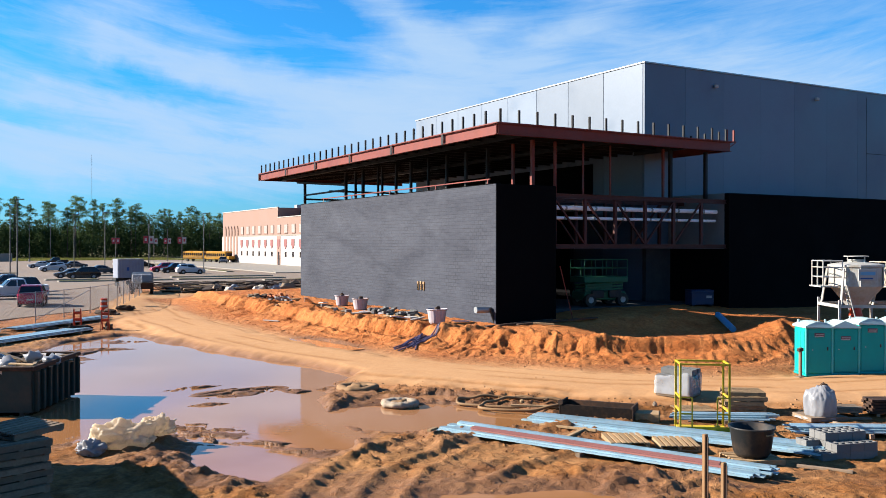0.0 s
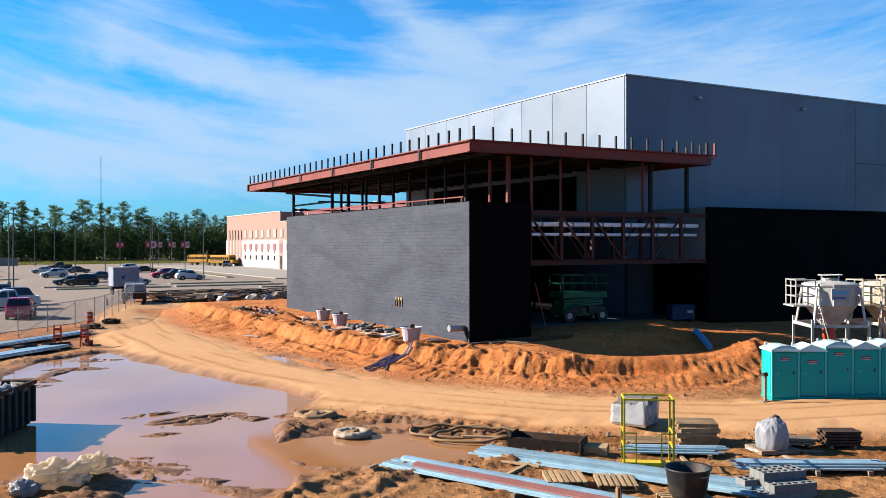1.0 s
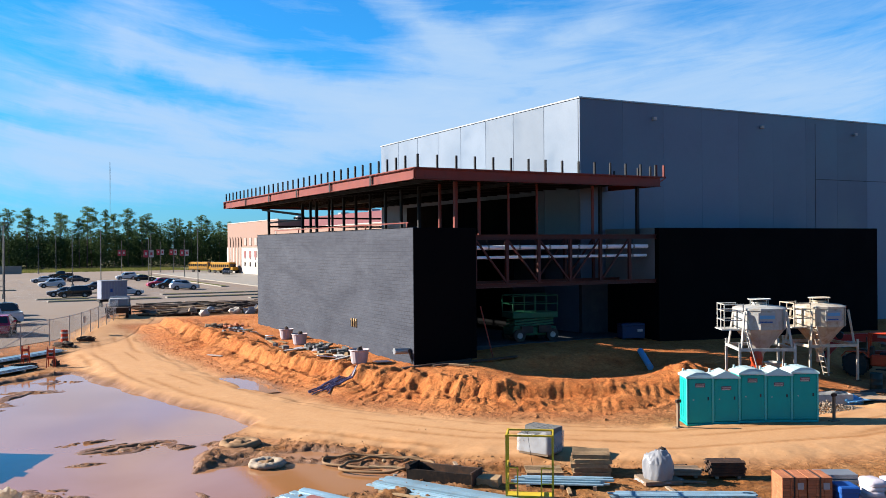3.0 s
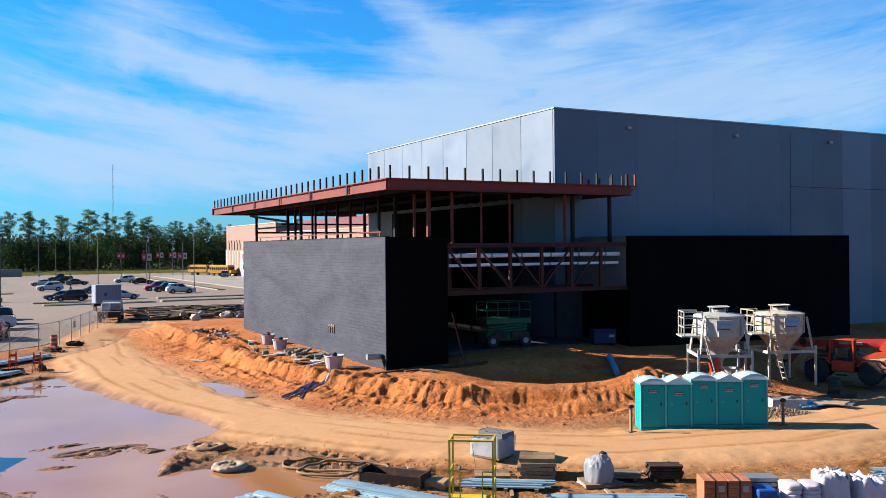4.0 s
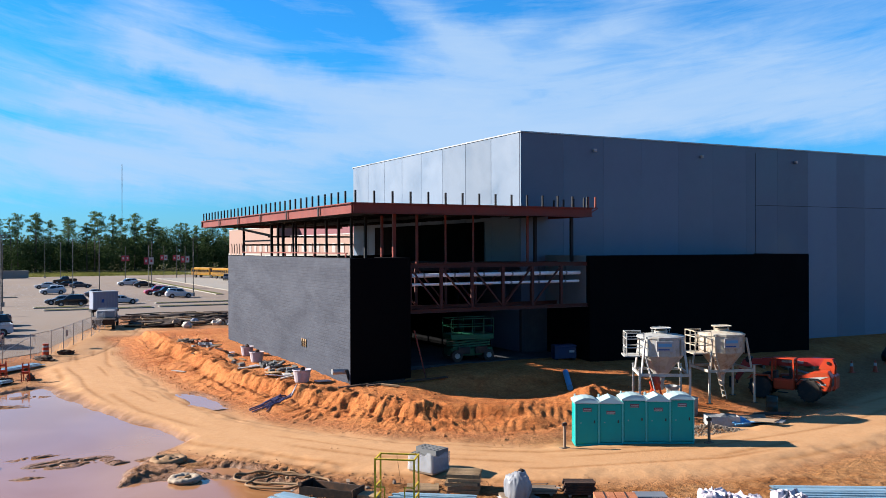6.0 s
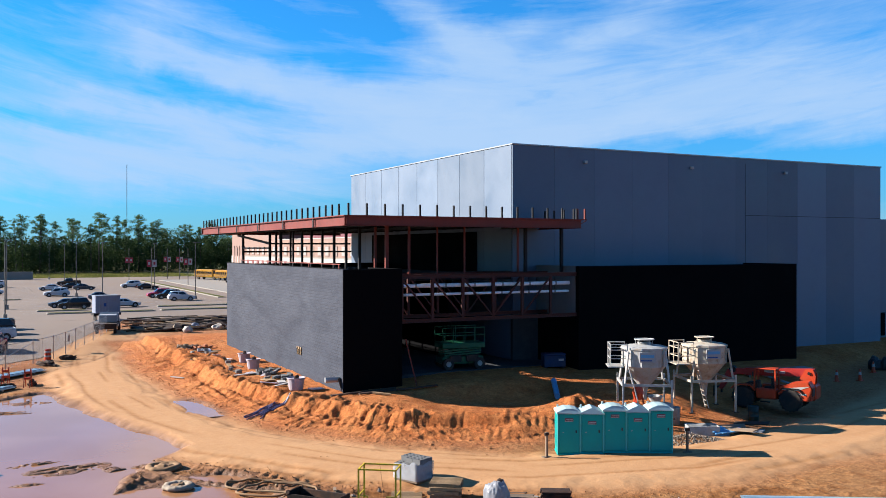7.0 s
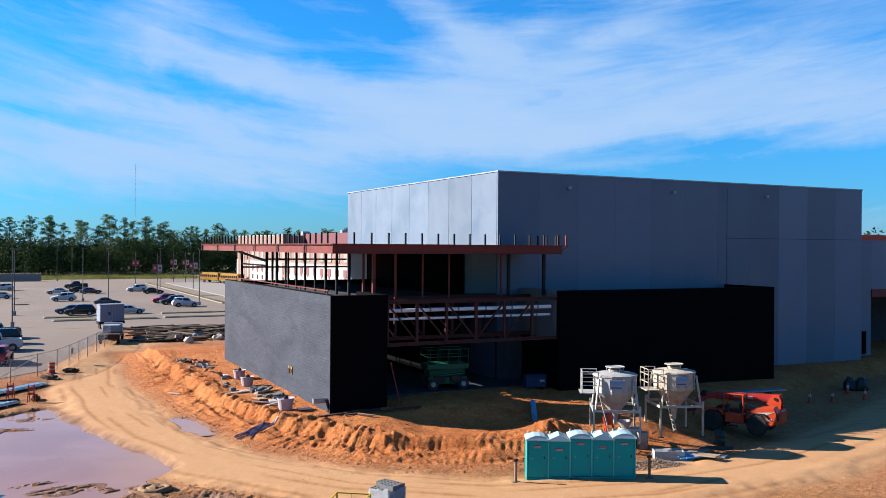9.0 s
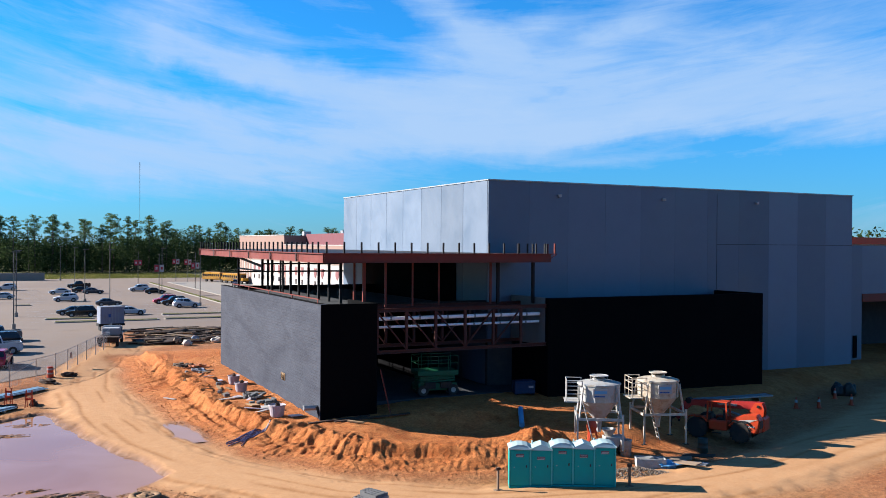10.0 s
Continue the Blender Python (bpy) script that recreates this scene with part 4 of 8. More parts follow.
for x in (46.3, 56.8, 67.4):
    wl = thing("wall_lamp", pose(x, 42.79, 16.0), "small white floodlight high on the hall wall", "wall lamp", "floodlights on the hall")
    part("housing", box(-0.16, -0.24, -0.1, 0.16, -0.06, 0.12, 0.03), "white_steel", wl)
    part("bracket", box(-0.05, -0.07, -0.05, 0.05, 0.01, 0.05), "galv", wl)
part("joint_strip", box(62.8, 42.775, 12.27, 79.8, 42.792, 12.31), "concrete_dark", core)
part("joint_strip", box(62.78, 42.775, 0.4, 62.81, 42.792, 16.6), "concrete_dark", core)

wall_block("wall_annex", 79.9, 44.5, 0, 83.5, 45, 12.3, "concrete", "grey concrete wall of the lower annex")
wall_block("wall_annex_upper", 83.5, 44.5, 7.5, 125, 45, 12.3, "concrete", "grey concrete wall above the annex opening")
wall_block("lintel_annex", 83.5, 44.42, 6.7, 125, 45.05, 7.5, "red_steel", "red oxide steel lintel over the annex opening", "lintel")
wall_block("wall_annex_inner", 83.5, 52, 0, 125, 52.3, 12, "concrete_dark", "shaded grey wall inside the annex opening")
# flat black slab painted in for the shade of the doorway
wall_block("wall_annex_door", 84.6, 51.8, 0.6, 88.5, 51.97, 6.2, "black_board_and_shade", "black slab standing in for an unlit annex doorway", "doorway")
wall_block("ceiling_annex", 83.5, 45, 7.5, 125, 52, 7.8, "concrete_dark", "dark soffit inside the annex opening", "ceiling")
part("vent", box(82.2, 44.4, 1.2, 82.75, 44.5, 3.4, 0.02), "black_board_and_shade", bpy.data.objects["wall_annex"], "dark louvred vent")
far_roof = part("wall_far_annex", box(108, 74, 0, 170, 90, 12.6), "school_white")
tagged(far_roof, "distant white wall with an orange roof edge", "building", kind="structure")
part("roof_edge", box(107.5, 73.5, 12.6, 170.5, 90.5, 13.6), "orange", far_roof)

# entrance interior: walls black and concrete darkened, its shade put into the colour
wall_block("wall_entrance_back", 26.5, 64.9, 0.4, 39.9, 65.3, 8.2, "black_board_and_shade", "entrance back wall, black in place of interior shade")
# black slab stands in for a dark opening; no recess is cut
wall_block("wall_upper_dark", 39.84, 48.0, 7.3, 39.935, 68.7, 10.8, "black_board_and_shade", "black slab standing in for an unlit opening of the hall")
wall_block("beam_upper", 28.75, 42.9, 7.3, 39.9, 43.4, 7.9, "dark_steel_and_shade", "dark steel floor beam under the upper wall", "beam")
wall_block("wall_entrance_east", 36.4, 46.0, 0.4, 36.7, 64.9, 7.3, "black_board_and_shade", "inner entrance wall, black in place of interior shade")
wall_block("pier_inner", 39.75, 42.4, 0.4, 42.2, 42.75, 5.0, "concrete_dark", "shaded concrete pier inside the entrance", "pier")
# added slab: blocks light from above so the entrance interior stays dark
wall_block("floor_upper", 27.6, 43.5, 7.3, 36.3, 64.8, 7.85, "concrete_dark", "dark upper slab added to keep light from the entrance", "floor")
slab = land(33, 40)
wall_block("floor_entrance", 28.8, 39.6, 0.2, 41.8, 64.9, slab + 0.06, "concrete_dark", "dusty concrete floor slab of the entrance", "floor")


# ---- canopy ----
def build_canopy():
    c = thing("canopy", pose(0, 0, 0), "unfinished red oxide steel canopy on slender columns", "canopy")
    x0, x1, y0, y1, top, low = 25.15, 42.3, 37.64, 76.85, 11.45, 10.88
    part("fascia_beam", ibeam(bmesh.new(), (x0, y0 + 0.12, (top + low) / 2), (x1, y0 + 0.12, (top + low) / 2), 0.24, top - low), "red_steel", c)
    seams = [y0, 43.4, 50.0, 56.6, 63.2, 69.8, y1]
    for a, b in zip(seams, seams[1:]):
        part("fascia_beam", ibeam(bmesh.new(), (x0 + 0.12, a + 0.02, (top + low) / 2), (x0 + 0.12, b - 0.02, (top + low) / 2), 0.24, top - low), "red_steel", c)
        part("splice_plate", box(x0 - 0.03, b - 0.1, low, x0 + 0.02, b + 0.1, top), "dark_steel_and_shade", c)
    part("fascia_beam", ibeam(bmesh.new(), (39.6, y1 - 0.12, (top + low) / 2), (x0, y1 - 0.12, (top + low) / 2), 0.24, top - low), "red_steel", c)
    part("fascia_beam", ibeam(bmesh.new(), (x1 - 0.12, y0 + 0.24, (top + low) / 2), (x1 - 0.12, 42.7, (top + low) / 2), 0.24, top - low), "red_steel", c)
    # deck, joists and girders near black: the canopy's shade is in their colour
    part("deck", cuboid(box(x0 + 0.1, y0 + 0.1, top - 0.02, 39.85, y1 - 0.1, top + 0.05), 39.85, y0 + 0.1, top - 0.02, x1, 42.7, top + 0.05), "dark_steel_and_shade", c, "ribbed metal roof deck, near black for its shaded underside")
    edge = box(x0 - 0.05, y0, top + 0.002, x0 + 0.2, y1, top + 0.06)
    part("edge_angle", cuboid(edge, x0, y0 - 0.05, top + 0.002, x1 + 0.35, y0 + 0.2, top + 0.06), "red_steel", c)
    joist = mesh_of(ibeam(bmesh.new(), (0, 0, 0), (14.3, 0, 0), 0.16, 0.34, 0.02), "joist", "dark_steel_and_shade")
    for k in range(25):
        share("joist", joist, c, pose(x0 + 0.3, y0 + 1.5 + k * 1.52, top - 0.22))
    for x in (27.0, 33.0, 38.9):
        part("girder", ibeam(bmesh.new(), (x, y0 + 0.3, low + 0.22), (x, y1 - 0.4 if x < 38 else 42.6, low + 0.22), 0.22, 0.44), "dark_steel_and_shade", c)
    stub = mesh_of(box(-0.05, -0.05, 0, 0.05, 0.05, 0.72), "stub_post", "dark_steel_and_shade")
    for k in range(15):
        share("stub_post", stub, c, pose(x0 + 0.25 + k * 1.18, y0 + 0.1, top + 0.05))
    for k in range(33):
        share("stub_post", stub, c, pose(x0 + 0.08, y0 + 1.25 + k * 1.17, top + 0.05))
    for k in range(4):
        share("stub_post", stub, c, pose(x1 + 0.1, y0 + 1.1 + k * 1.18, top + 0.05))
    red_stub = mesh_of(box(-0.05, -0.05, 0, 0.05, 0.05, 0.72), "stub_post", "red_steel")
    for x in (42.0, 42.6):
        share("stub_post", red_stub, c, pose(x, y0 + 0.1, top + 0.05))
    part("outrigger", bar(bar(bmesh.new(), (x1 - 0.05, y0 + 0.12, top - 0.3), (x1 + 0.45, y0 + 0.12, top - 0.02), 0.05, 0.05), (x1, y0 + 0.12, top + 0.03), (x1 + 0.5, y0 + 0.12, top + 0.03), 0.08, 0.06), "red_steel", c)
    for x, y, z0, w in ((28.55, 39.3, 0.9, 0.2), (30.1, 39.3, 7.9, 0.14), (32.1, 39.3, 7.9, 0.10), (34.1, 39.3, 7.9, 0.10), (38.15, 39.2, 7.9, 0.14), (38.75, 39.2, 7.9, 0.2), (41.66, 39.15, 7.9, 0.2)):
        part("column", box(x - w / 2, y - w / 2, z0, x + w / 2, y + w / 2, low + 0.05, 0.01), "dark_steel_and_shade" if x > 38.5 else "red_steel", c)
    return c


build_canopy()


def build_wall_framing():
    """Posts and girts above the block wall, coloured near black for their backlit shade."""
    f = thing("wall_framing", pose(0, 0, 0), "steel posts and girts above the wall, near black for backlit shade", "steel framing")
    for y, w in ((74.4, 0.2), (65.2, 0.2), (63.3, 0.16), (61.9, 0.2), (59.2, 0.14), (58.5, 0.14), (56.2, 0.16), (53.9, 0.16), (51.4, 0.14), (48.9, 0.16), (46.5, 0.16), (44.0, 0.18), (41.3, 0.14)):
        part("post", box(28.62 - w / 2, y - w / 2, 1.0, 28.62 + w / 2, y + w / 2, 10.9), "dark_steel_and_shade" if y > 42 else "red_steel", f)
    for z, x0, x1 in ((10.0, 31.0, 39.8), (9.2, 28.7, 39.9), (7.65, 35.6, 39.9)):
        part("girt", box(x0, 74.35, z - 0.08, x1, 74.5, z + 0.08), "dark_steel_and_shade", f)
    part("girt", box(28.56, 65.2, 9.48, 28.68, 74.4, 9.62), "dark_steel_and_shade", f)
    part("brace", bar(bmesh.new(), (28.62, 76.3, 10.8), (28.62, 65.2, 9.95), 0.18, 0.18), "dark_steel_and_shade", f)
    part("top_rail", box(25.02, 38.2, 8.53, 25.1, 61.5, 8.59), "red_steel", f, "red primed rail along the wall head")
    for y in (38.4, 44, 50, 56, 61.2):
        part("rail_post", box(25.03, y - 0.04, 8.2, 25.09, y + 0.04, 8.56), "white_steel" if y > 60 else "red_steel", f)
    part("coping", box(24.9, 37.7, 8.28, 25.32, 65.62, 8.31), "black_board_and_shade", f)
    return f


build_wall_framing()


def build_truss(y, name_label):
    t = thing("bridge_truss", pose(0, y, 0), name_label, "truss", "bridge trusses")
    x0, x1, lo, hi = 28.75, 41.87, 5.05, 7.78
    part("top_chord", ibeam(bmesh.new(), (x0, 0, hi), (x1, 0, hi), 0.2, 0.26), "truss_shaded_red", t)
    part("bottom_chord", ibeam(bmesh.new(), (x0, 0, lo), (x1, 0, lo), 0.2, 0.24), "truss_shaded_red", t)
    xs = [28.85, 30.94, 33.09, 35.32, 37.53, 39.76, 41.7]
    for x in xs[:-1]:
        part("vertical", box(x - 0.09, -0.08, lo + 0.12, x + 0.09, 0.08, hi - 0.13), "truss_shaded_red", t)
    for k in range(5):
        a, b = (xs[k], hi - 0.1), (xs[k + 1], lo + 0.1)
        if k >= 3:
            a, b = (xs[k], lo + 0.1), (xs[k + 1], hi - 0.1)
        part("diagonal", bar(bmesh.new(), (a[0], 0, a[1]), (b[0], 0, b[1]), 0.11, 0.09), "truss_shaded_red", t)
    return t


build_truss(37.68, "red oxide steel truss bridging the dark opening")
build_truss(41.2, "red oxide steel truss behind the front one")
for z, r, y in ((7.18, 0.125, 38.3), (6.62, 0.085, 38.4)):
    d = thing("duct", pose(28.8, y, z), "pale wrapped round duct running through the truss", "duct", "ducts in the truss")
    part("pipe", rod(bmesh.new(), (0, 0, 0), (12.9, 0, 0), r, 14), "duct", d, smooth=False)
    for k in range(6):
        part("coupling", rod(bmesh.new(), (1.2 + k * 2.1, 0, 0), (1.32 + k * 2.1, 0, 0), r + 0.025, 14), "galv", d)
        part("hanger", rod(bmesh.new(), (1.26 + k * 2.1, 0, r), (1.26 + k * 2.1, 0, 7.65 - z), 0.015, 5), "dark_steel_and_shade", d)

# sleeves through the block wall, drain stub, leaning plank
for k, y in enumerate((45.15, 45.5, 45.85)):
    sl = thing("wall_sleeve", pose(24.9, y, 2.45), "tan pipe sleeve with a dark mouth in the block wall", "pipe sleeve", "sleeves in the block wall")
    part("collar", box(-0.05, -0.09, -0.02, 0.02, 0.09, 0.5, 0.02), "wood", sl)
    # black slab on the collar stands for the shade inside the hole
    part("mouth", box(-0.06, -0.03, 0, -0.045, 0.05, 0.36), "black_board_and_shade", sl)
st = thing("drain_stub", pose(24.9, 37.9, 1.75), "pale grey pipe stub standing out of the block wall", "pipe")
part("pipe", rod(bmesh.new(), (0.3, 0, 0), (-0.9, 0, 0.02), 0.17, 16), "galv", st)
part("hose", rod(bmesh.new(), (-0.1, -0.18, 0.1), (0.1, -0.3, -0.75), 0.08, 10), "black_plastic", st)
pl = thing("leaning_plank", pose(0, 0, 0), "red-brown timber plank leaning on the black wall end", "plank")
part("board", bar(bmesh.new(), (29.5, 36.9, land(29.5, 36.9)), (28.95, 37.3, 4.0), 0.2, 0.05), "red_steel", pl)
for k, (a, b) in enumerate((((25.5, 36.3), (30.5, 36.1)), ((26.2, 35.9), (27.0, 35.2)), ((24.0, 36.9), (28.0, 36.7)))):
    p = thing("ground_board", pose(0, 0, 0), "weathered timber board lying on the orange bank", "board", "loose boards")
    part("plank", bar(bmesh.new(), (*a, land(*a) + 0.1), (*b, land(*b) + 0.1), 0.22, 0.08), "wood_dark" if k != 1 else "wood", p)


def build_scissor_lift(m):
    s = thing("scissor_lift", m, "green rough-terrain scissor lift parked under the truss", "scissor lift")
    part("chassis", box(-1.45, -0.75, 0.35, 1.45, 0.75, 0.85, 0.06), "green_machine", s)
    part("engine_box", box(-1.0, -0.95, 0.5, -0.2, -0.75, 0.95, 0.03), "black_plastic", s)
    part("engine_box", box(0.15, -0.95, 0.5, 1.0, -0.75, 0.95, 0.03), "black_plastic", s)
    for x in (-1.1, 1.1):
        for y in (-0.78, 0.78):
            w = part("wheel", rod(bmesh.new(), (x, y - 0.16, 0.38), (x, y + 0.16, 0.38), 0.38, 18), "rubber", s)
            part("rim", rod(bmesh.new(), (x, y - 0.18, 0.38), (x, y + 0.18, 0.38), 0.18, 12), "white_steel", w)
    for k in range(3):
        z = 0.9 + k * 0.16
        for y in (-0.6, 0.6):
            part("scissor_arm", bar(bmesh.new(), (-1.3, y, z), (1.3, y, z + 0.14), 0.07, 0.11), "green_machine", s)
    d = part("platform", box(-1.5, -0.85, 1.4, 1.5, 0.85, 1.75, 0.03), "green_machine", s)
    for z in (2.25, 2.75):
        for y in (-0.82, 0.82):
            part("guard_rail", rod(bmesh.new(), (-1.47, y, z), (1.47, y, z), 0.025, 6), "green_machine", d)
        for x in (-1.47, 1.47):
            part("end_rail", rod(bmesh.new(), (x, -0.82, z), (x, 0.82, z), 0.025, 6), "green_machine", d)
    for x in (-1.47, -0.75, 0, 0.75, 1.47):
        for y in (-0.82, 0.82):
            part("rail_post", rod(bmesh.new(), (x, y, 1.75), (x, y, 2.75), 0.022, 6), "green_machine", d)
    return s


build_scissor_lift(pose(34.6, 40.9, slab + 0.06, 0, 0, -8))

gb = thing("gang_box", pose(40.6, 38.6, land(40.6, 38.6), 0, 0, -15), "blue steel jobsite tool chest with a closed lid", "tool chest")
part("body", box(-0.75, -0.4, 0.1, 0.75, 0.4, 0.85, 0.02), "blue_dark", gb)
part("lid", box(-0.77, -0.42, 0.85, 0.77, 0.42, 1.0, 0.04), "blue_dark", gb)
part("skid", box(-0.7, -0.35, 0, -0.5, 0.35, 0.1), "dark_steel_and_shade", gb)
part("skid", box(0.5, -0.35, 0, 0.7, 0.35, 0.1), "dark_steel_and_shade", gb)
part("plate", box(0.25, -0.425, 0.5, 0.6, -0.402, 0.65), "white_steel", gb)
bp = thing("blue_pipe", pose(0, 0, 0), "length of blue plastic pipe lying on the bank", "pipe")
a, b = (37.9, 34.6), (36.6, 32.3)
part("tube", rod(bmesh.new(), (*a, land(*a) + 0.16), (*b, land(*b) + 0.16), 0.17, 14), "pipe_blue", bp)


# ---- the row of toilets ----
def build_toilet(m, sign_z, gabled):
    t = thing("portable_toilet", m, "teal plastic portable toilet with a pale gabled roof" if gabled else "teal plastic portable toilet with a pale domed roof", "portable toilet", "row of portable toilets")
    part("base", box(-0.55, 0, 0, 0.55, 1.15, 0.1, 0.02), "teal", t)
    part("cabin", box(-0.53, 0.03, 0.1, 0.53, 1.12, 2.06, 0.03), "teal", t)
    door = part("door", prism([(-0.45, 0.16), (0.45, 0.16), (0.45, 1.96), (0.22, 2.01), (-0.22, 2.01), (-0.45, 1.96)], 0.008, 0.035), "teal", t)
    part("latch", box(0.30, -0.012, 1.10, 0.36, 0.008, 1.24, 0.008), "black_plastic", door)
    part("vacancy_dial", rod(bmesh.new(), (-0.28, 0.008, 1.12), (-0.28, -0.004, 1.12), 0.025, 10), "white_steel", door)
    sg = part("sign", box(-0.2, -0.004, sign_z, 0.2, 0.008, sign_z + 0.17, 0.003), "sign_red", door, "small dark and white sign")
    part("lettering_bar", box(-0.16, -0.009, sign_z + 0.085, 0.18, -0.0045, sign_z + 0.125), "white_steel", sg)
    part("lettering_bar", box(-0.19, -0.009, sign_z + 0.01, 0.16, -0.0045, sign_z + 0.05), "white_steel", sg)
    for x in (-0.525, 0.525):
        part("corner_rib", box(x - 0.03, -0.006, 0.1, x + 0.03, 0.06, 2.06, 0.015), "teal_pale", t, "pale corner edge")
    for x in (-0.535, 0.535):
        for y in (0.25, 0.6, 0.95):
            part("side_rib", box(x - 0.012, y - 0.1, 0.3, x + 0.012, y + 0.1, 1.9, 0.01), "teal", t)
    crown = [(-0.58, 2.04), (0.58, 2.04), (0.58, 2.10), (0.0, 2.36), (-0.58, 2.10)] if gabled else [(-0.58, 2.04), (0.58, 2.04), (0.58, 2.12), (0.40, 2.23), (0.14, 2.29), (-0.14, 2.29), (-0.40, 2.23), (-0.58, 2.12)]
    rf = prism(crown, -0.04, 1.19)
    for v in rf.verts:
        if v.co.z > 2.15:
            v.co.y += 0.10 if v.co.y < 0.5 else -0.10
    part("roof", rf, "white_roof", t)
    part("vent_cap", rod(bmesh.new(), (-0.42, 0.98, 2.1), (-0.42, 0.98, 2.34), 0.045, 10), "white_roof", t)
    return t


row = Vector((4.8, -2.62)).normalized()
for k in range(5):
    p = Vector((29.8, 22.45)) + row * (0.54 + k * 1.06)
    hgt = (0.94, 0.91, 0.955, 0.93, 0.97)[k]
    tt = build_toilet(pose(p.x, p.y, land(p.x, p.y) - 0.01, 0, 0, -28.6 + (0.8, -1.5, 1.2, -0.6, 0.4)[k]), (1.66, 1.52, 1.72, 1.58, 1.72)[k], k in (1, 3))
    tt.scale = (0.99, 1, hgt)
for x, y in ((28.9, 22.0), (35.2, 19.75)):
    sp = thing("stake_post", pose(x, y, land(x, y)), "rusty upright stake post on a small foot plate", "post", "stakes beside the toilets")
    part("foot", box(-0.2, -0.12, 0, 0.2, 0.12, 0.04), "wood_old", sp)
    part("post", box(-0.05, -0.05, 0.04, 0.05, 0.05, 1.15, 0.01), "wood_old", sp)
    part("bracket", box(-0.12, -0.06, 1.0, 0.12, 0.06, 1.12, 0.01), "rust", sp)


# ---- silos ----
def build_silo(m, skin, label, sign):
    s = thing("mortar_silo", m, label, "silo", "pair of mortar silos")
    part("hopper", lathe([(0.17, 1.22), (0.2, 1.42), (1.15, 2.62), (1.21, 2.66), (1.21, 3.55), (1.26, 3.57), (1.26, 3.66), (1.05, 3.72), (0.4, 3.80), (0.0, 3.80)], 14), skin, s)
    part("hatch", lathe([(0.34, 3.80), (0.34, 3.87), (0.38, 3.88), (0.36, 3.92), (0.0, 3.93)], 14), skin, s)
    part("hoop_rail", lathe([(0.49, 4.06), (0.505, 4.035), (0.535, 4.035), (0.55, 4.06), (0.535, 4.085), (0.505, 4.085), (0.49, 4.06)], 18), skin, s)
    for k in range(4):
        part("hoop_post", rod(bmesh.new(), (0.52 * math.cos(k * 1.571 + 0.4), 0.52 * math.sin(k * 1.571 + 0.4), 3.76), (0.52 * math.cos(k * 1.571 + 0.4), 0.52 * math.sin(k * 1.571 + 0.4), 4.06), 0.025, 6), skin, s)
    for k in range(6):
        a = k * 1.047 + 0.3
        part("stiffener", bar(bmesh.new(), (1.22 * math.cos(a), 1.22 * math.sin(a), 2.66), (1.22 * math.cos(a), 1.22 * math.sin(a), 3.56), 0.06, 0.05), skin, s)
    part("chute", lathe([(0.12, 0.8), (0.16, 0.85), (0.16, 1.25), (0.0, 1.25)], 10), skin, s)
    for x in (-1.15, 1.15):
        for y in (-1.15, 1.15):
            part("leg", bar(bmesh.new(), (x * 1.1, y * 1.1, 0), (x * 1.1, y * 1.1, 2.05), 0.1, 0.1), skin, s)
            part("strut", bar(bmesh.new(), (x * 1.02, y * 1.02, 1.75), (x * 0.84, y * 0.84, 3.5), 0.09, 0.09), skin, s)
            part("foot_plate", box(x * 1.1 - 0.15, y * 1.1 - 0.15, 0, x * 1.1 + 0.15, y * 1.1 + 0.15, 0.03), "rust", s)
    for x0, y0, x1, y1 in ((-1.27, -1.27, 1.27, -1.27), (1.27, -1.27, 1.27, 1.27), (1.27, 1.27, -1.27, 1.27), (-1.27, 1.27, -1.27, -1.27)):
        part("frame_beam", bar(bmesh.new(), (x0, y0, 1.75), (x1, y1, 1.75), 0.1, 0.14), skin, s)
    pl = part("platform", box(-2.0, -0.9, 2.62, -1.2, 0.5, 2.68), skin, s)
    for z in (3.1, 3.55, 3.85):
        r = rod(bmesh.new(), (-1.88, -0.88, z), (-1.88, 0.48, z), 0.028, 6)
        rod(r, (-1.88, -0.88, z), (-1.0, -0.88, z), 0.028, 6)
        part("rail", rod(r, (-1.88, 0.48, z), (-1.0, 0.48, z), 0.028, 6), skin, pl)
    for x, y in ((-1.88, -0.88), (-1.88, -0.2), (-1.88, 0.48), (-1.0, -0.88), (-1.0, 0.48)):
        part("rail_post", rod(bmesh.new(), (x, y, 2.65), (x, y, 3.88), 0.03, 6), skin, pl)
    lad = bmesh.new()
    for y in (-0.95, -1.4):
        rod(lad, (-0.35, y, 0.3), (-1.0, y, 2.75), 0.032, 6)
    for k in range(9):
        t = k / 9 + 0.05
        rod(lad, (-0.35 - 0.65 * t, -0.95, 0.3 + 2.45 * t), (-0.35 - 0.65 * t, -1.4, 0.3 + 2.45 * t), 0.022, 6)
    part("ladder", lad, skin, s)
    sg = part("sign", box(-0.42, -1.285, 2.95, 0.42, -1.24, 3.48, 0.005), "banner_white", s, "faded blue and white sign plate")
    part("emblem", box(-0.34, -1.292, sign, 0.34, -1.286, sign + 0.16), "pipe_blue", sg)
    part("lettering_bar", box(-0.34, -1.292, 3.02, 0.24, -1.286, 3.08), "blue_paint", sg)
    return s


build_silo(pose(37.9, 26.0, 0.55, 0, 0, -32), "white_steel", "white steel mortar silo on legs with ladder and railing", 3.2)
build_silo(pose(42.35, 26.15, 0.46, 0, 0, -20), "cream_steel", "stained cream mortar silo on legs with ladder and railing", 3.22)


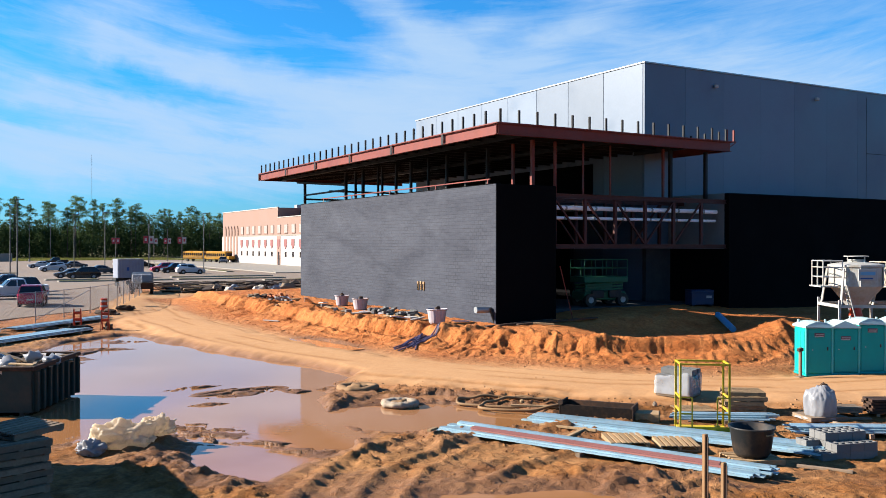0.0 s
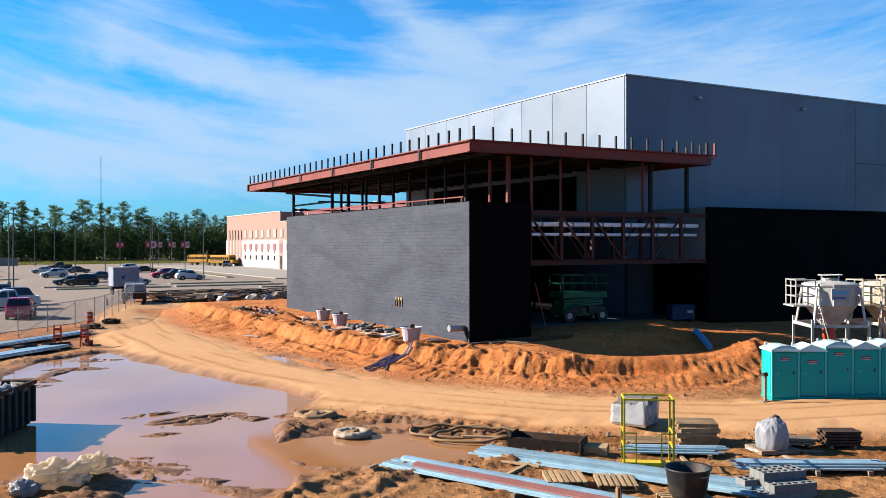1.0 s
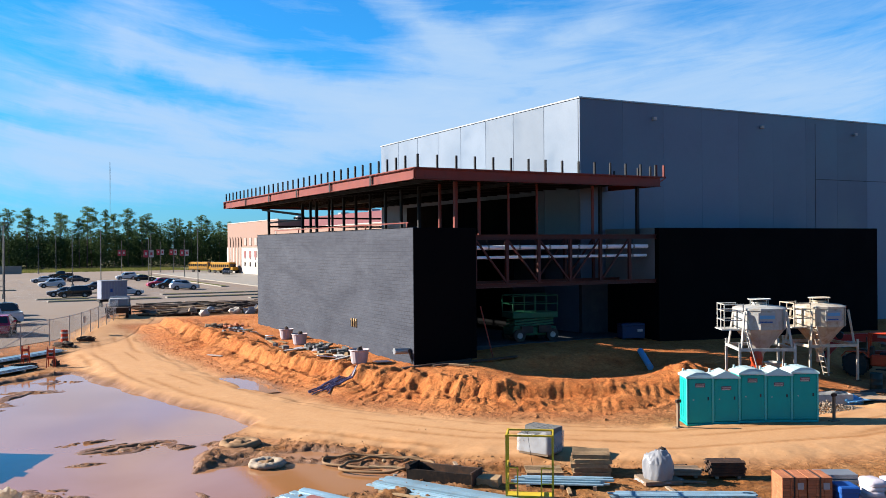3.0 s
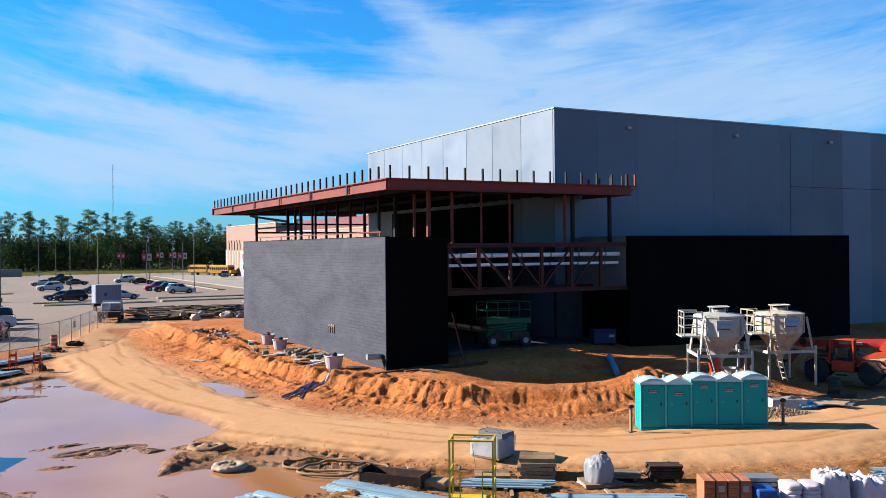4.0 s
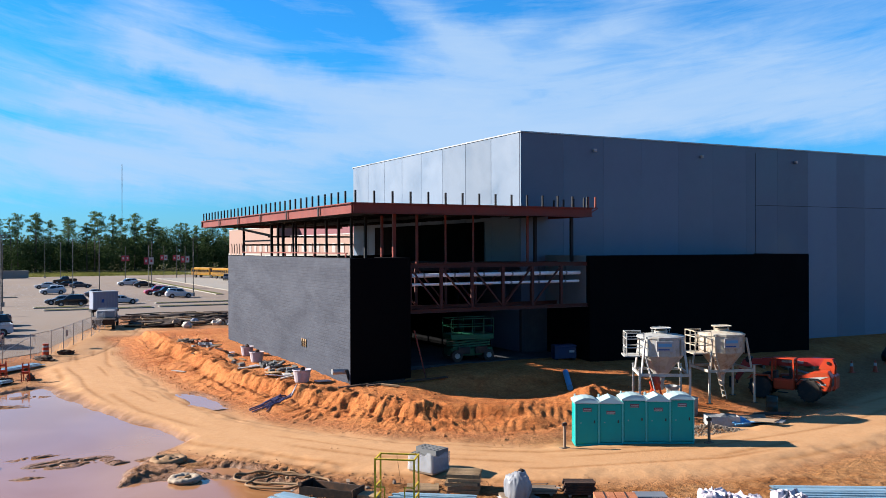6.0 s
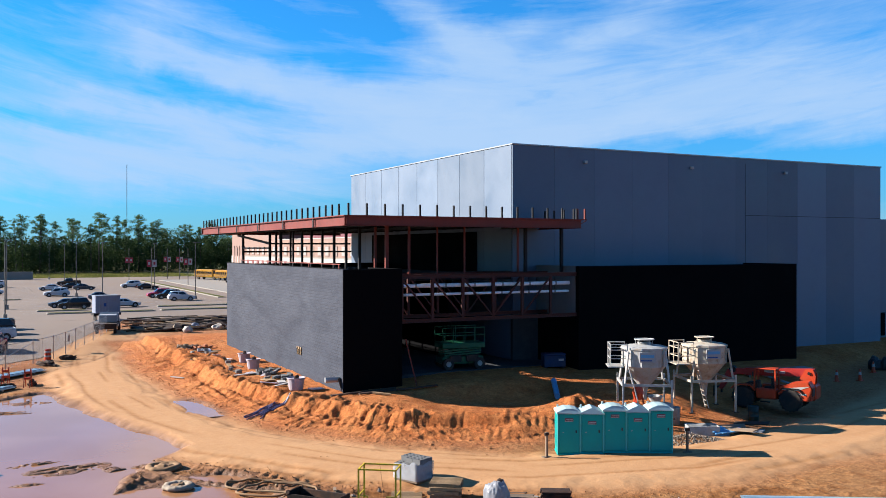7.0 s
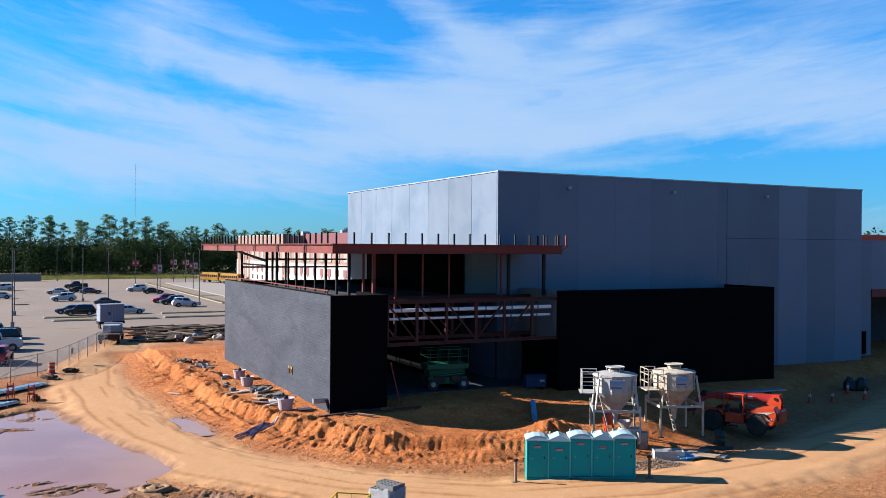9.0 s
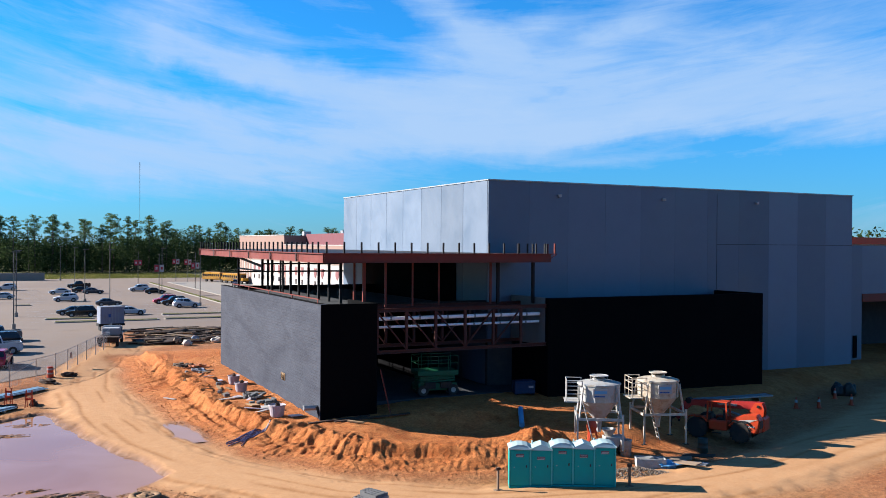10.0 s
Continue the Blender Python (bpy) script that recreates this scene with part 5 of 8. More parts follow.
# ---- telehandler ----
def build_telehandler(m):
    t = thing("telehandler", m, "orange-red telescopic handler with lowered boom on muddy tyres", "telehandler")
    part("chassis", box(-2.1, -0.55, 0.55, 2.1, 0.55, 1.0, 0.05), "dark_steel_and_shade", t)
    hood = prism([(0.62, 0.95), (2.1, 0.62), (2.45, 0.70), (2.5, 1.45), (2.3, 1.78), (1.55, 1.72), (0.75, 1.38)], -1.12, -0.28)
    bmesh.ops.bevel(hood, geom=[e for e in hood.edges if abs(e.verts[0].co.y - e.verts[1].co.y) < 0.01], offset=0.05, segments=2, affect="EDGES")
    part("engine_cover", hood, "orange", t)
    part("grille", box(2.44, -0.98, 0.95, 2.52, -0.42, 1.4, 0.01), "black_plastic", t)
    part("counterweight", box(1.95, -0.28, 0.6, 2.55, 1.0, 1.5, 0.10), "orange", t)
    tower = prism([(1.55, 1.0), (2.4, 1.0), (2.5, 2.0), (2.35, 2.38), (1.95, 2.38), (1.6, 1.8)], -0.14, -0.06)
    part("boom_tower", tower, "orange", t)
    part("boom_tower", prism([(1.55, 1.0), (2.4, 1.0), (2.5, 2.0), (2.35, 2.38), (1.95, 2.38), (1.6, 1.8)], 0.36, 0.44), "orange", t)
    part("pivot_pin", rod(bmesh.new(), (2.15, -0.2, 2.15), (2.15, 0.5, 2.15), 0.09, 12), "dark_steel_and_shade", t)
    part("side_tank", box(-0.62, -1.12, 0.6, 0.55, -0.45, 1.2, 0.07), "orange", t)
    part("step", box(-0.35, -1.2, 0.42, 0.2, -1.05, 0.48), "dark_steel_and_shade", t)
    part("far_tank", box(-0.7, 0.45, 0.6, 0.7, 1.1, 1.25, 0.08), "orange", t)
    part("stripe", prism([(0.85, 1.22), (1.7, 1.22), (2.4, 1.52), (1.75, 1.44), (0.85, 1.30)], -1.135, -1.122), "white_steel", t)
    part("lettering_bar", box(1.6, -1.135, 1.0, 2.2, -1.122, 1.1), "white_steel", t)
    for x in (-1.35, 1.35):
        part("mudguard", prism([(x - 0.72, 1.05), (x - 0.45, 1.36), (x + 0.45, 1.36), (x + 0.72, 1.05), (x + 0.66, 1.05), (x + 0.42, 1.31), (x - 0.42, 1.31), (x - 0.66, 1.05)], -1.22, -0.7), "orange" if x < 0 else "dark_steel_and_shade", t)
    cab = thing("cab", pose(0, 0, 0), "", "")
    cab.parent = t
    for x, y in ((-0.72, -1.05), (-0.72, -0.3), (0.5, -1.05), (0.5, -0.3)):
        part("cab_post", bar(bmesh.new(), (x, y, 1.15), (x * 0.92, y, 2.32), 0.08, 0.08), "orange", cab)
    part("cab_roof", box(-0.74, -1.1, 2.3, 0.56, -0.26, 2.38, 0.03), "orange", cab)
    part("dashboard", box(-0.7, -0.95, 1.15, -0.5, -0.35, 1.6, 0.03), "black_plastic", cab)
    part("seat", cuboid(box(-0.2, -0.85, 1.15, 0.3, -0.45, 1.3, 0.03), 0.2, -0.85, 1.3, 0.32, -0.45, 1.8), "black_plastic", cab)
    boom = part("boom", bar(bmesh.new(), (2.4, 0.15, 2.18), (-1.5, 0.15, 1.98), 0.42, 0.44), "red_paint", t)
    part("boom_section", bar(bmesh.new(), (-1.4, 0.15, 1.985), (-2.2, 0.15, 1.94), 0.33, 0.35), "red_paint", boom)
    part("boom_head", prism([(-2.1, 2.12), (-2.1, 1.75), (-2.7, 1.1), (-2.95, 0.75), (-3.12, 0.85), (-2.95, 1.35), (-2.6, 2.05)], 0.0, 0.3), "red_paint", boom)
    part("hose_reel", rod(bmesh.new(), (-2.3, -0.02, 2.05), (-2.3, 0.32, 2.05), 0.2, 14), "dark_steel_and_shade", boom)
    part("lift_ram", rod(bmesh.new(), (1.6, 0.15, 1.3), (-0.6, 0.15, 1.85), 0.07, 8), "galv", boom)
    part("lettering_bar", box(-0.4, -0.075, 2.02, 0.8, -0.06, 2.16), "white_steel", boom)
    part("carriage", cuboid(cuboid(cuboid(box(-3.28, -0.6, 0.25, -3.18, -0.5, 1.05), -3.28, 0.8, 0.25, -3.18, 0.9, 1.05), -3.28, -0.6, 0.25, -3.18, 0.9, 0.35), -3.28, -0.6, 0.85, -3.18, 0.9, 0.95), "dark_steel_and_shade", t)
    for y in (-0.3, 0.6):
        part("fork", box(-4.4, y - 0.07, 0.22, -3.2, y + 0.07, 0.28), "dark_steel_and_shade", t)
    part("mirror", box(-0.8, -1.2, 1.9, -0.76, -1.05, 2.15), "black_plastic", t)
    for x in (-1.35, 1.35):
        for y in (-1.0, 1.0):
            w = part("wheel", lathe([(0.3, -0.2), (0.56, -0.2), (0.63, -0.13), (0.63, 0.13), (0.56, 0.2), (0.3, 0.2)], 24), "rubber", t, m=pose(x, y, 0.64, 90, 0, 0))
            part("rim", lathe([(0.0, -0.1), (0.12, -0.14), (0.2, -0.1), (0.31, -0.17), (0.31, 0.17), (0.2, 0.1), (0.12, 0.14), (0.0, 0.1)], 18), "rim_teal", w)
            lugs = bmesh.new()
            for k in range(18):
                a = 2 * math.pi * k / 18
                bar(lugs, (0.635 * math.cos(a), 0.635 * math.sin(a), -0.19), (0.635 * math.cos(a + 0.14), 0.635 * math.sin(a + 0.14), 0.19), 0.05, 0.07)
            part("tread", lugs, "rubber", w)
    return t


build_telehandler(pose(47.75, 26.25, 0.12, 0, 0, -62))


# ---- the yard ----
def up_at(x, y, rz=0.0, dz=0.0):
    return pose(x, y, land(x, y) + dz, 0, 0, rz)


def build_pallet(m, mat="wood", label="raw timber pallet lying on the ground", group="pallets"):
    p = thing("pallet", m, label, "pallet", group)
    for k in range(7):
        part("deck_board", box(-0.6, -0.5 + k * 0.15, 0.118, 0.6, -0.4 + k * 0.15, 0.14), mat, p)
    for y in (-0.47, 0, 0.47):
        part("stringer", box(-0.6, y - 0.025, 0.022, 0.6, y + 0.025, 0.118), mat, p)
    for x in (-0.52, 0, 0.52):
        part("bottom_board", box(x - 0.05, -0.5, 0, x + 0.05, 0.5, 0.022), mat, p)
    return p


proto = build_pallet(up_at(20.75, 19.55, -28))
for k, (dx, dy, rz) in enumerate(((0, 0, -33), (0.03, 0.02, -30), (-0.04, 0.03, -35), (0.02, -0.03, -31), (0.05, 0.04, -36))):
    copy_thing(proto, pose(22.05 + dx, 18.75 + dy, land(22.05, 18.75) + k * 0.142, 0, 0, rz))
old = build_pallet(pose(1.1, 17.7, land(1.1, 17.7), 0, 0, 20), "wood_old", "weathered timber pallet in a tall stack", "stack of old pallets")
for k in range(1, 11):
    r = random.Random(k)
    copy_thing(old, pose(1.1 + r.uniform(-0.06, 0.06), 17.7 + r.uniform(-0.06, 0.06), land(1.1, 17.7) + k * 0.142, 0, 0, 20 + r.uniform(-5, 5)))
copy_thing(old, pose(1.35, 18.2, land(1.1, 17.7) + 11 * 0.142 + 0.03, 4, 0, 38))
tagged(copy_thing(proto, up_at(17.15, 14.1, -20)), "timber pallet under a black mixing tub", group="pallets")
copy_thing(proto, up_at(15.5, 16.8, 62))
copy_thing(proto, up_at(16.6, 16.1, 58))

# a storage container that shades the near yard
sc = thing("storage_container", pose(-1.0, 17.0, -0.12, 0, 0, 0), "grey-blue steel storage container beside the yard", "container")
part("body", box(-1.2, -6.0, 0.1, 1.3, 6.6, 2.6, 0.02), "box_blue", sc)
for k in range(21):
    part("corrugation", box(1.3, -5.9 + k * 0.6, 0.2, 1.33, -5.6 + k * 0.6, 2.5), "box_blue", sc)
part("skid", box(-1.2, -5.8, 0, -1.0, 6.4, 0.1), "dark_steel_and_shade", sc)
part("skid", box(1.1, -5.8, 0, 1.3, 6.4, 0.1), "dark_steel_and_shade", sc)


def build_dumpster(m):
    """A roll-off bin, its near end at y = 0, its sides along y."""
    d = thing("dumpster", m, "dark green roll-off dumpster heaped with building waste", "dumpster")
    L, W, H = 3.9, 2.3, 1.5
    part("floor_plate", box(-W, 0, 0.15, 0, L, 0.22), "green_bin", d)
    for x in (-W, -0.06):
        part("side_wall", box(x, 0, 0.2, x + 0.06, L, H, 0.01), "green_bin", d)
    for y in (0.0, L - 0.06):
        part("end_wall", box(-W, y, 0.2, 0, y + 0.06, H - (0.02 if y else 0.0), 0.01), "green_bin", d)
    for k in range(8):
        y = 0.15 + k * 0.5
        part("rib", box(0.0, y, 0.15, 0.12, y + 0.12, H - 0.1, 0.015), "green_bin", d)
        part("rib", box(-W - 0.12, y, 0.15, -W, y + 0.12, H - 0.1, 0.015), "green_bin", d)
    for x in (-W - 0.06, -0.06):
        part("top_rail", box(x, -0.05, H - 0.06, x + 0.14, L + 0.05, H + 0.08, 0.02), "rust", d)
    for y in (-0.06, L - 0.08):
        part("top_rail", box(-W, y, H - 0.06, 0, y + 0.14, H + 0.08, 0.02), "rust", d)
    part("corner_stripe", box(-2.2, -0.02, 0.3, -1.55, -0.004, 1.45), "pipe_blue", d, "pale blue stripe on the bin end")
    for x in (-W + 0.3, -0.4):
        part("runner", box(x, 0, 0, x + 0.14, L, 0.15), "rust", d)
    return d


BIN = pose(2.5, 29.3, -0.26, 0, 0, -27)
build_dumpster(BIN)
r = random.Random(5)
for k in range(34):
    q = BIN @ Vector((r.uniform(-2.1, -0.2), r.uniform(0.25, 3.6), 1.25 + r.uniform(0, 0.35)))
    kind = r.choice(("plank", "sack", "sheet", "plank"))
    w = thing("waste_" + kind, pose(q.x, q.y, q.z, r.uniform(-20, 20), r.uniform(-20, 20), r.uniform(0, 360)), {"plank": "broken timber offcut thrown in the dumpster", "sack": "crumpled pale plastic sack in the dumpster", "sheet": "torn pale board offcut in the dumpster"}[kind], kind, "waste in the dumpster")
    if kind == "plank":
        part("board", box(-r.uniform(0.4, 0.9), -0.06, 0, r.uniform(0.4, 0.8), 0.06, 0.04), r.choice(("wood", "wood_old")), w)
    elif kind == "sack":
        part("bag", lump(0.35, 0.28, 0.25, k, 0.5, 2), r.choice(("pale_bag", "white_wrap")), w, smooth=True)
    else:
        part("offcut", box(-0.35, -0.25, 0, 0.35, 0.25, 0.03), r.choice(("school_white", "wood")), w)
bed = thing("waste_heap", BIN, "mixed rubble and waste filling the dumpster", "waste", kind="stuff")
hb = bmesh.new()
bmesh.ops.create_grid(hb, x_segments=24, y_segments=36, size=1, matrix=pose(-1.15, 1.95, 1.2) @ Matrix.Diagonal((1.05, 1.85, 1, 1)))
for v in hb.verts:
    v.co.z += 0.28 * noise.fractal(v.co * 1.7, 1.0, 2.0, 5)
part("rubble", hb, "wood_old", bed)


def tarp(x, y, rz, rx, ry, rz_h, seed, mat, label):
    t = thing("crumpled_tarp", up_at(x, y, rz), label, "tarp", "crumpled tarps")
    bm = lump(rx * 0.85, ry * 0.85, rz_h * 0.9, seed, 0.30, 5, 2.1)
    for v in bm.verts:
        if v.co.z > 0.001:
            k = v.co * 4.5 + Vector((seed, 0, seed))
            v.co += Vector((v.co.x, v.co.y, 0.25)).normalized() * (0.15 * (0.25 - abs(noise.fractal(k * 0.5, 1.3, 2.0, 3))))
            v.co.z = max(0.0, v.co.z)
    part("sheet", bm, mat, t, smooth=True)
    return t


tarp(4.1, 22.9, -15, 0.95, 0.5, 0.55, 3, "tarp_cream", "crumpled cream plastic tarp lying in the mud")
tarp(4.95, 23.3, 20, 0.6, 0.4, 0.42, 9, "tarp_cream", "crumpled cream plastic tarp lying in the mud")
tarp(3.3, 22.7, 40, 0.4, 0.4, 0.3, 12, "white_wrap", "scrap of pale plastic sheeting in the mud")
tarp(3.1, 25.4, 60, 0.55, 0.25, 0.12, 15, "clear_wrap", "scrap of pale plastic sheeting in the water")


# steel stud bundles
def stud_mesh(length, w, mat):
    bm = box(0, -w / 2, 0, length, w / 2, 0.006)
    cuboid(bm, 0, -w / 2, 0.006, length, -w / 2 + 0.006, 0.04)
    cuboid(bm, 0, w / 2 - 0.006, 0.006, length, w / 2, 0.04)
    bm.transform(Matrix.Rotation(math.pi, 4, "X") @ Matrix.Translation((0, 0, -0.04)))
    return mesh_of(bm, "stud", mat)


def stud_bundle(a, b, across, layers, seed, label, w=0.1, red=0, fan=1.0, mats="stud", base=0.12):
    a, b = Vector(a), Vector(b)
    d = b - a
    L = d.length
    ang = math.degrees(math.atan2(d.y, d.x))
    za = max(land(*a), WATER_Z)
    g = thing("stud_bundle", pose(a.x, a.y, za, 0, math.degrees(math.atan2(za - max(land(*b), WATER_Z), L)), ang), label, "metal studs", "bundles of studs")
    r = random.Random(seed)
    blue, reds = stud_mesh(L, w - 0.008, mats), stud_mesh(L * 0.8, w - 0.008, "stud_red")
    for x in (0.12, 0.5, 0.86):
        part("bearer", box(L * x - 0.06, -across * w / 2 - 0.1, 0, L * x + 0.06, across * w / 2 + 0.1, base), "wood_old", g)
    for lay in range(layers):
        n = across - (lay * 2 if lay < layers - 1 else lay * 2)
        for k in range(n):
            y = (k - (n - 1) / 2) * w
            isred = lay == layers - 1 and k < red
            share("stud", reds if isred else blue, g, pose(r.uniform(-0.25, 0.25) * fan + (L * 0.1 if isred else 0), y, base + lay * 0.045 + r.uniform(0, 0.004), 0, 0, r.uniform(-0.35, 0.35) * fan))
    return g


stud_bundle((12.75, 20.9), (16.1, 12.75), 10, 3, 1, "fanned bundle of pale blue galvanised steel studs", red=3, w=0.13)
stud_bundle((15.55, 20.85), (19.15, 13.8), 9, 3, 2, "long stack of pale blue galvanised steel studs", w=0.15)
stud_bundle((19.35, 18.85), (21.45, 17.1), 7, 3, 3, "short stack of pale blue galvanised steel studs", w=0.13)
stud_bundle((20.6, 15.7), (24.0, 13.8), 8, 3, 4, "stack of pale blue galvanised steel studs", w=0.13)
stud_bundle((31.6, 12.6), (36.6, 9.4), 12, 4, 8, "stack of pale blue galvanised steel studs", w=0.15)
stud_bundle((1.6, 50.3), (7.4, 56.2), 11, 3, 5, "bundle of grey-blue steel studs beside the puddle", w=0.16)
stud_bundle((3.8, 58.6), (9.9, 64.0), 9, 3, 6, "bundle of grey-blue steel studs by the fence", w=0.16)
stud_bundle((-2.5, 56.5), (3.0, 57.2), 10, 3, 7, "bundle of grey-blue steel studs by the fence", w=0.16)

r = random.Random(21)
for k, (x, y, rz, L) in enumerate(((16.77, 21.82, -40, 2.4), (15.1, 18.38, 30, 1.6), (18.54, 21.5, 70, 0.5), (15.42, 19.11, -60, 1.7), (19.26, 15.26, -35, 1.3), (18.22, 16.93, 20, 0.9), (20.2, 17.45, 60, 1.2), (21.34, 15.89, -70, 0.9), (13.65, 18.8, 15, 0.6), (22.7, 15.68, 70, 0.7), (24.26, 17.34, 10, 0.8), (23.84, 16.1, -40, 1.0), (17.81, 12.56, -60, 1.2), (11.57, 20.05, 30, 0.4), (17.18, 18.18, -35, 1.4))):
    o = thing("timber_offcut", up_at(x, y, rz, 0.02), "pale timber offcut lying on the sandy ground", "timber", "loose timber")
    part("board", box(-L / 2, -0.06, 0, L / 2, 0.06, 0.06, 0.005), r.choice(("wood", "wood", "wood_old")), o)


def build_cage(m):
    c = thing("lifting_cage", m, "yellow painted steel material cage standing upright", "cage")
    x, y, h = 0.66, 0.42, 1.95
    for a in (-x, x):
        for b in (-y, y):
            part("upright", bar(bmesh.new(), (a, b, 0), (a, b, h), 0.055, 0.055), "yellow", c)
    for z in (0.62, 1.0, h - 0.03):
        for b in ((-y, y) if z > 1.5 else (-y,)):
            if z > 1.5:
                part("cross_rail", bar(bmesh.new(), (-x, b, z), (x, b, z), 0.05, 0.05), "yellow", c)
        for a in (-x, x):
            part("side_rail", bar(bmesh.new(), (a, -y, z), (a, y, z), 0.045, 0.045), "yellow", c)
    for a, b in ((-x, -x + 0.32), (x, x - 0.32)):
        part("gate_post", bar(bmesh.new(), (b, -y, 0.1), (b, -y, 1.0), 0.035, 0.035), "yellow", c)
        for z in (0.55, 1.0):
            part("gate_rail", bar(bmesh.new(), (a, -y, z), (b, -y, z), 0.035, 0.035), "yellow", c)
    part("floor_tray", cuboid(box(-x, -y, 0.04, x, y, 0.09), -x, -y - 0.03, 0.02, x, -y, 0.2), "yellow", c)
    part("wire", rod(bmesh.new(), (-0.1, y, h), (0.05, y, 0.9), 0.006, 5), "dark_steel_and_shade", c)
    return c


build_cage(up_at(18.58, 17.1, -36))

# wrapped cube of blocks
wc = thing("wrapped_block_cube", up_at(21.95, 21.45, -66), "cube of grey blocks half wrapped in cloudy plastic", "block cube")
blk = mesh_of(box(-0.195, -0.095, 0, 0.195, 0.095, 0.19, 0.008), "block", "cmu")
hb_ = box(-0.195, -0.095, 0, 0.195, -0.06, 0.19)
cuboid(hb_, -0.195, 0.06, 0, 0.195, 0.095, 0.19)
for x in (-0.18, 0.0, 0.18):
    cuboid(hb_, x - 0.015, -0.06, 0, x + 0.015, 0.06, 0.188)
hollow = mesh_of(hb_, "block", "cmu")
for lay in range(4):
    for i in range(3):
        for j in range(5):
            if lay < 3 or (i, j) not in ((0, 0), (0, 1), (1, 0), (2, 0)):
                share("block", hollow if lay > 1 else blk, wc, pose((i - 1) * 0.4 + 0.008 * ((lay + j) % 3), (j - 2) * 0.2, 0.12 + lay * 0.2))
wr = box(-0.63, -0.53, 0.08, 0.63, 0.53, 0.74)
bmesh.ops.delete(wr, geom=[f for f in wr.faces if abs(f.normal.z) > 0.9], context="FACES")
bmesh.ops.subdivide_edges(wr, edges=wr.edges, cuts=9, use_grid_fill=True)
for v in wr.verts:
    v.co += Vector((v.co.x, v.co.y, 0)).normalized() * (0.012 + 0.035 * noise.fractal(v.co * 4.4, 1.0, 2.0, 4))
    if v.co.z > 0.7:
        v.co.z += 0.16 * noise.fractal(v.co * 2.2, 1.0, 2.0, 3)
part("wrap", wr, "clear_wrap", wc, "cloudy stretch wrap", smooth=True)
part("bearer", box(-0.6, -0.5, 0, 0.6, 0.5, 0.12), "wood_old", wc)

bg_ = thing("bulk_bag", up_at(23.15, 16.75, -20), "white plastic-wrapped bulk bag sitting on a pallet", "bulk bag")
bb = lathe([(0.0, 0.1), (0.55, 0.1), (0.6, 0.35), (0.58, 0.75), (0.5, 1.0), (0.3, 1.17), (0.12, 1.22), (0.0, 1.22)], 28)
bmesh.ops.subdivide_edges(bb, edges=bb.edges, cuts=2, use_grid_fill=True)
for v in bb.verts:
    v.co.z *= 0.8
    v.co.x, v.co.y = v.co.x * 0.8, v.co.y * 0.8
    v.co *= 1 + 0.12 * noise.fractal(Vector((v.co.x * 4.5, v.co.y * 4.5, v.co.z * 1.6)), 0.8, 2.0, 5)
part("bag", bb, "white_wrap", bg_, smooth=True)
part("base_board", box(-0.6, -0.5, 0, 0.6, 0.5, 0.12), "wood_old", bg_)
part("loop", lump(0.12, 0.08, 0.12, 2, 0.3, 2), "wood_dark", bg_, m=pose(0.12, 0, 0.93))
part("skirt", lump(0.66, 0.52, 0.10, 4, 0.4, 3), "clear_wrap", bg_, smooth=True)


def build_skid(m):
    k = thing("steel_skid_box", m, "open rusty dark steel box on the mud", "steel box")
    part("front_plate", box(-1.1, -0.4, 0.05, 1.1, -0.34, 0.40, 0.01), "rust_shaded", k)
    part("back_plate", box(-1.1, 0.4, 0.05, 1.1, 0.46, 0.42, 0.01), "rust", k)
    part("end_plate", box(-1.12, -0.4, 0, -1.05, 0.46, 0.48, 0.01), "rust_shaded", k)
    part("end_plate", box(1.05, -0.4, 0, 1.12, 0.46, 0.46, 0.01), "rust", k)
    part("floor_plate", box(-1.1, -0.4, 0.0, 1.1, 0.46, 0.06), "rust_shaded", k)
    part("lug", rod(bmesh.new(), (-1.08, -0.42, 0.46), (-1.08, -0.36, 0.46), 0.08, 12), "rust", k)
    return k


build_skid(up_at(17.35, 20.1, -52))
lb = thing("timber_block", up_at(18.4, 19.1, -45), "short block of tan timber beside the steel box", "timber")
part("block", box(-0.35, -0.3, 0, 0.35, 0.3, 0.28, 0.02), "wood", lb)

# black tub and block stack
tb = thing("mixing_tub", up_at(17.15, 14.1, 0, 0.14), "round black plastic mixing tub on a pallet", "tub")
part("shell", lathe([(0.0, 0.0), (0.36, 0.0), (0.44, 0.12), (0.52, 0.66), (0.56, 0.7), (0.56, 0.74), (0.5, 0.72), (0.42, 0.15), (0.34, 0.05), (0.0, 0.05)], 32), "black_plastic", tb, smooth=True)
part("rope_handle", rod(bmesh.new(), (-0.12, -0.56, 0.6), (0.12, -0.56, 0.6), 0.02, 6), "wood", tb)
cs = thing("block_stack", up_at(19.5, 13.5, -14), "stack of grey hollow concrete blocks", "block stack")
hollow = box(-0.199, -0.1, 0, 0.199, 0.1, 0.17, 0.006)
cuboid(hollow, -0.199, -0.1, 0.17, 0.199, -0.065, 0.198)
cuboid(hollow, -0.199, 0.065, 0.17, 0.199, 0.1, 0.198)
for x in (-0.199, -0.018, 0.163):
    cuboid(hollow, x, -0.065, 0.17, x + 0.036, 0.065, 0.198)
hb_me = mesh_of(hollow, "block", "cmu")
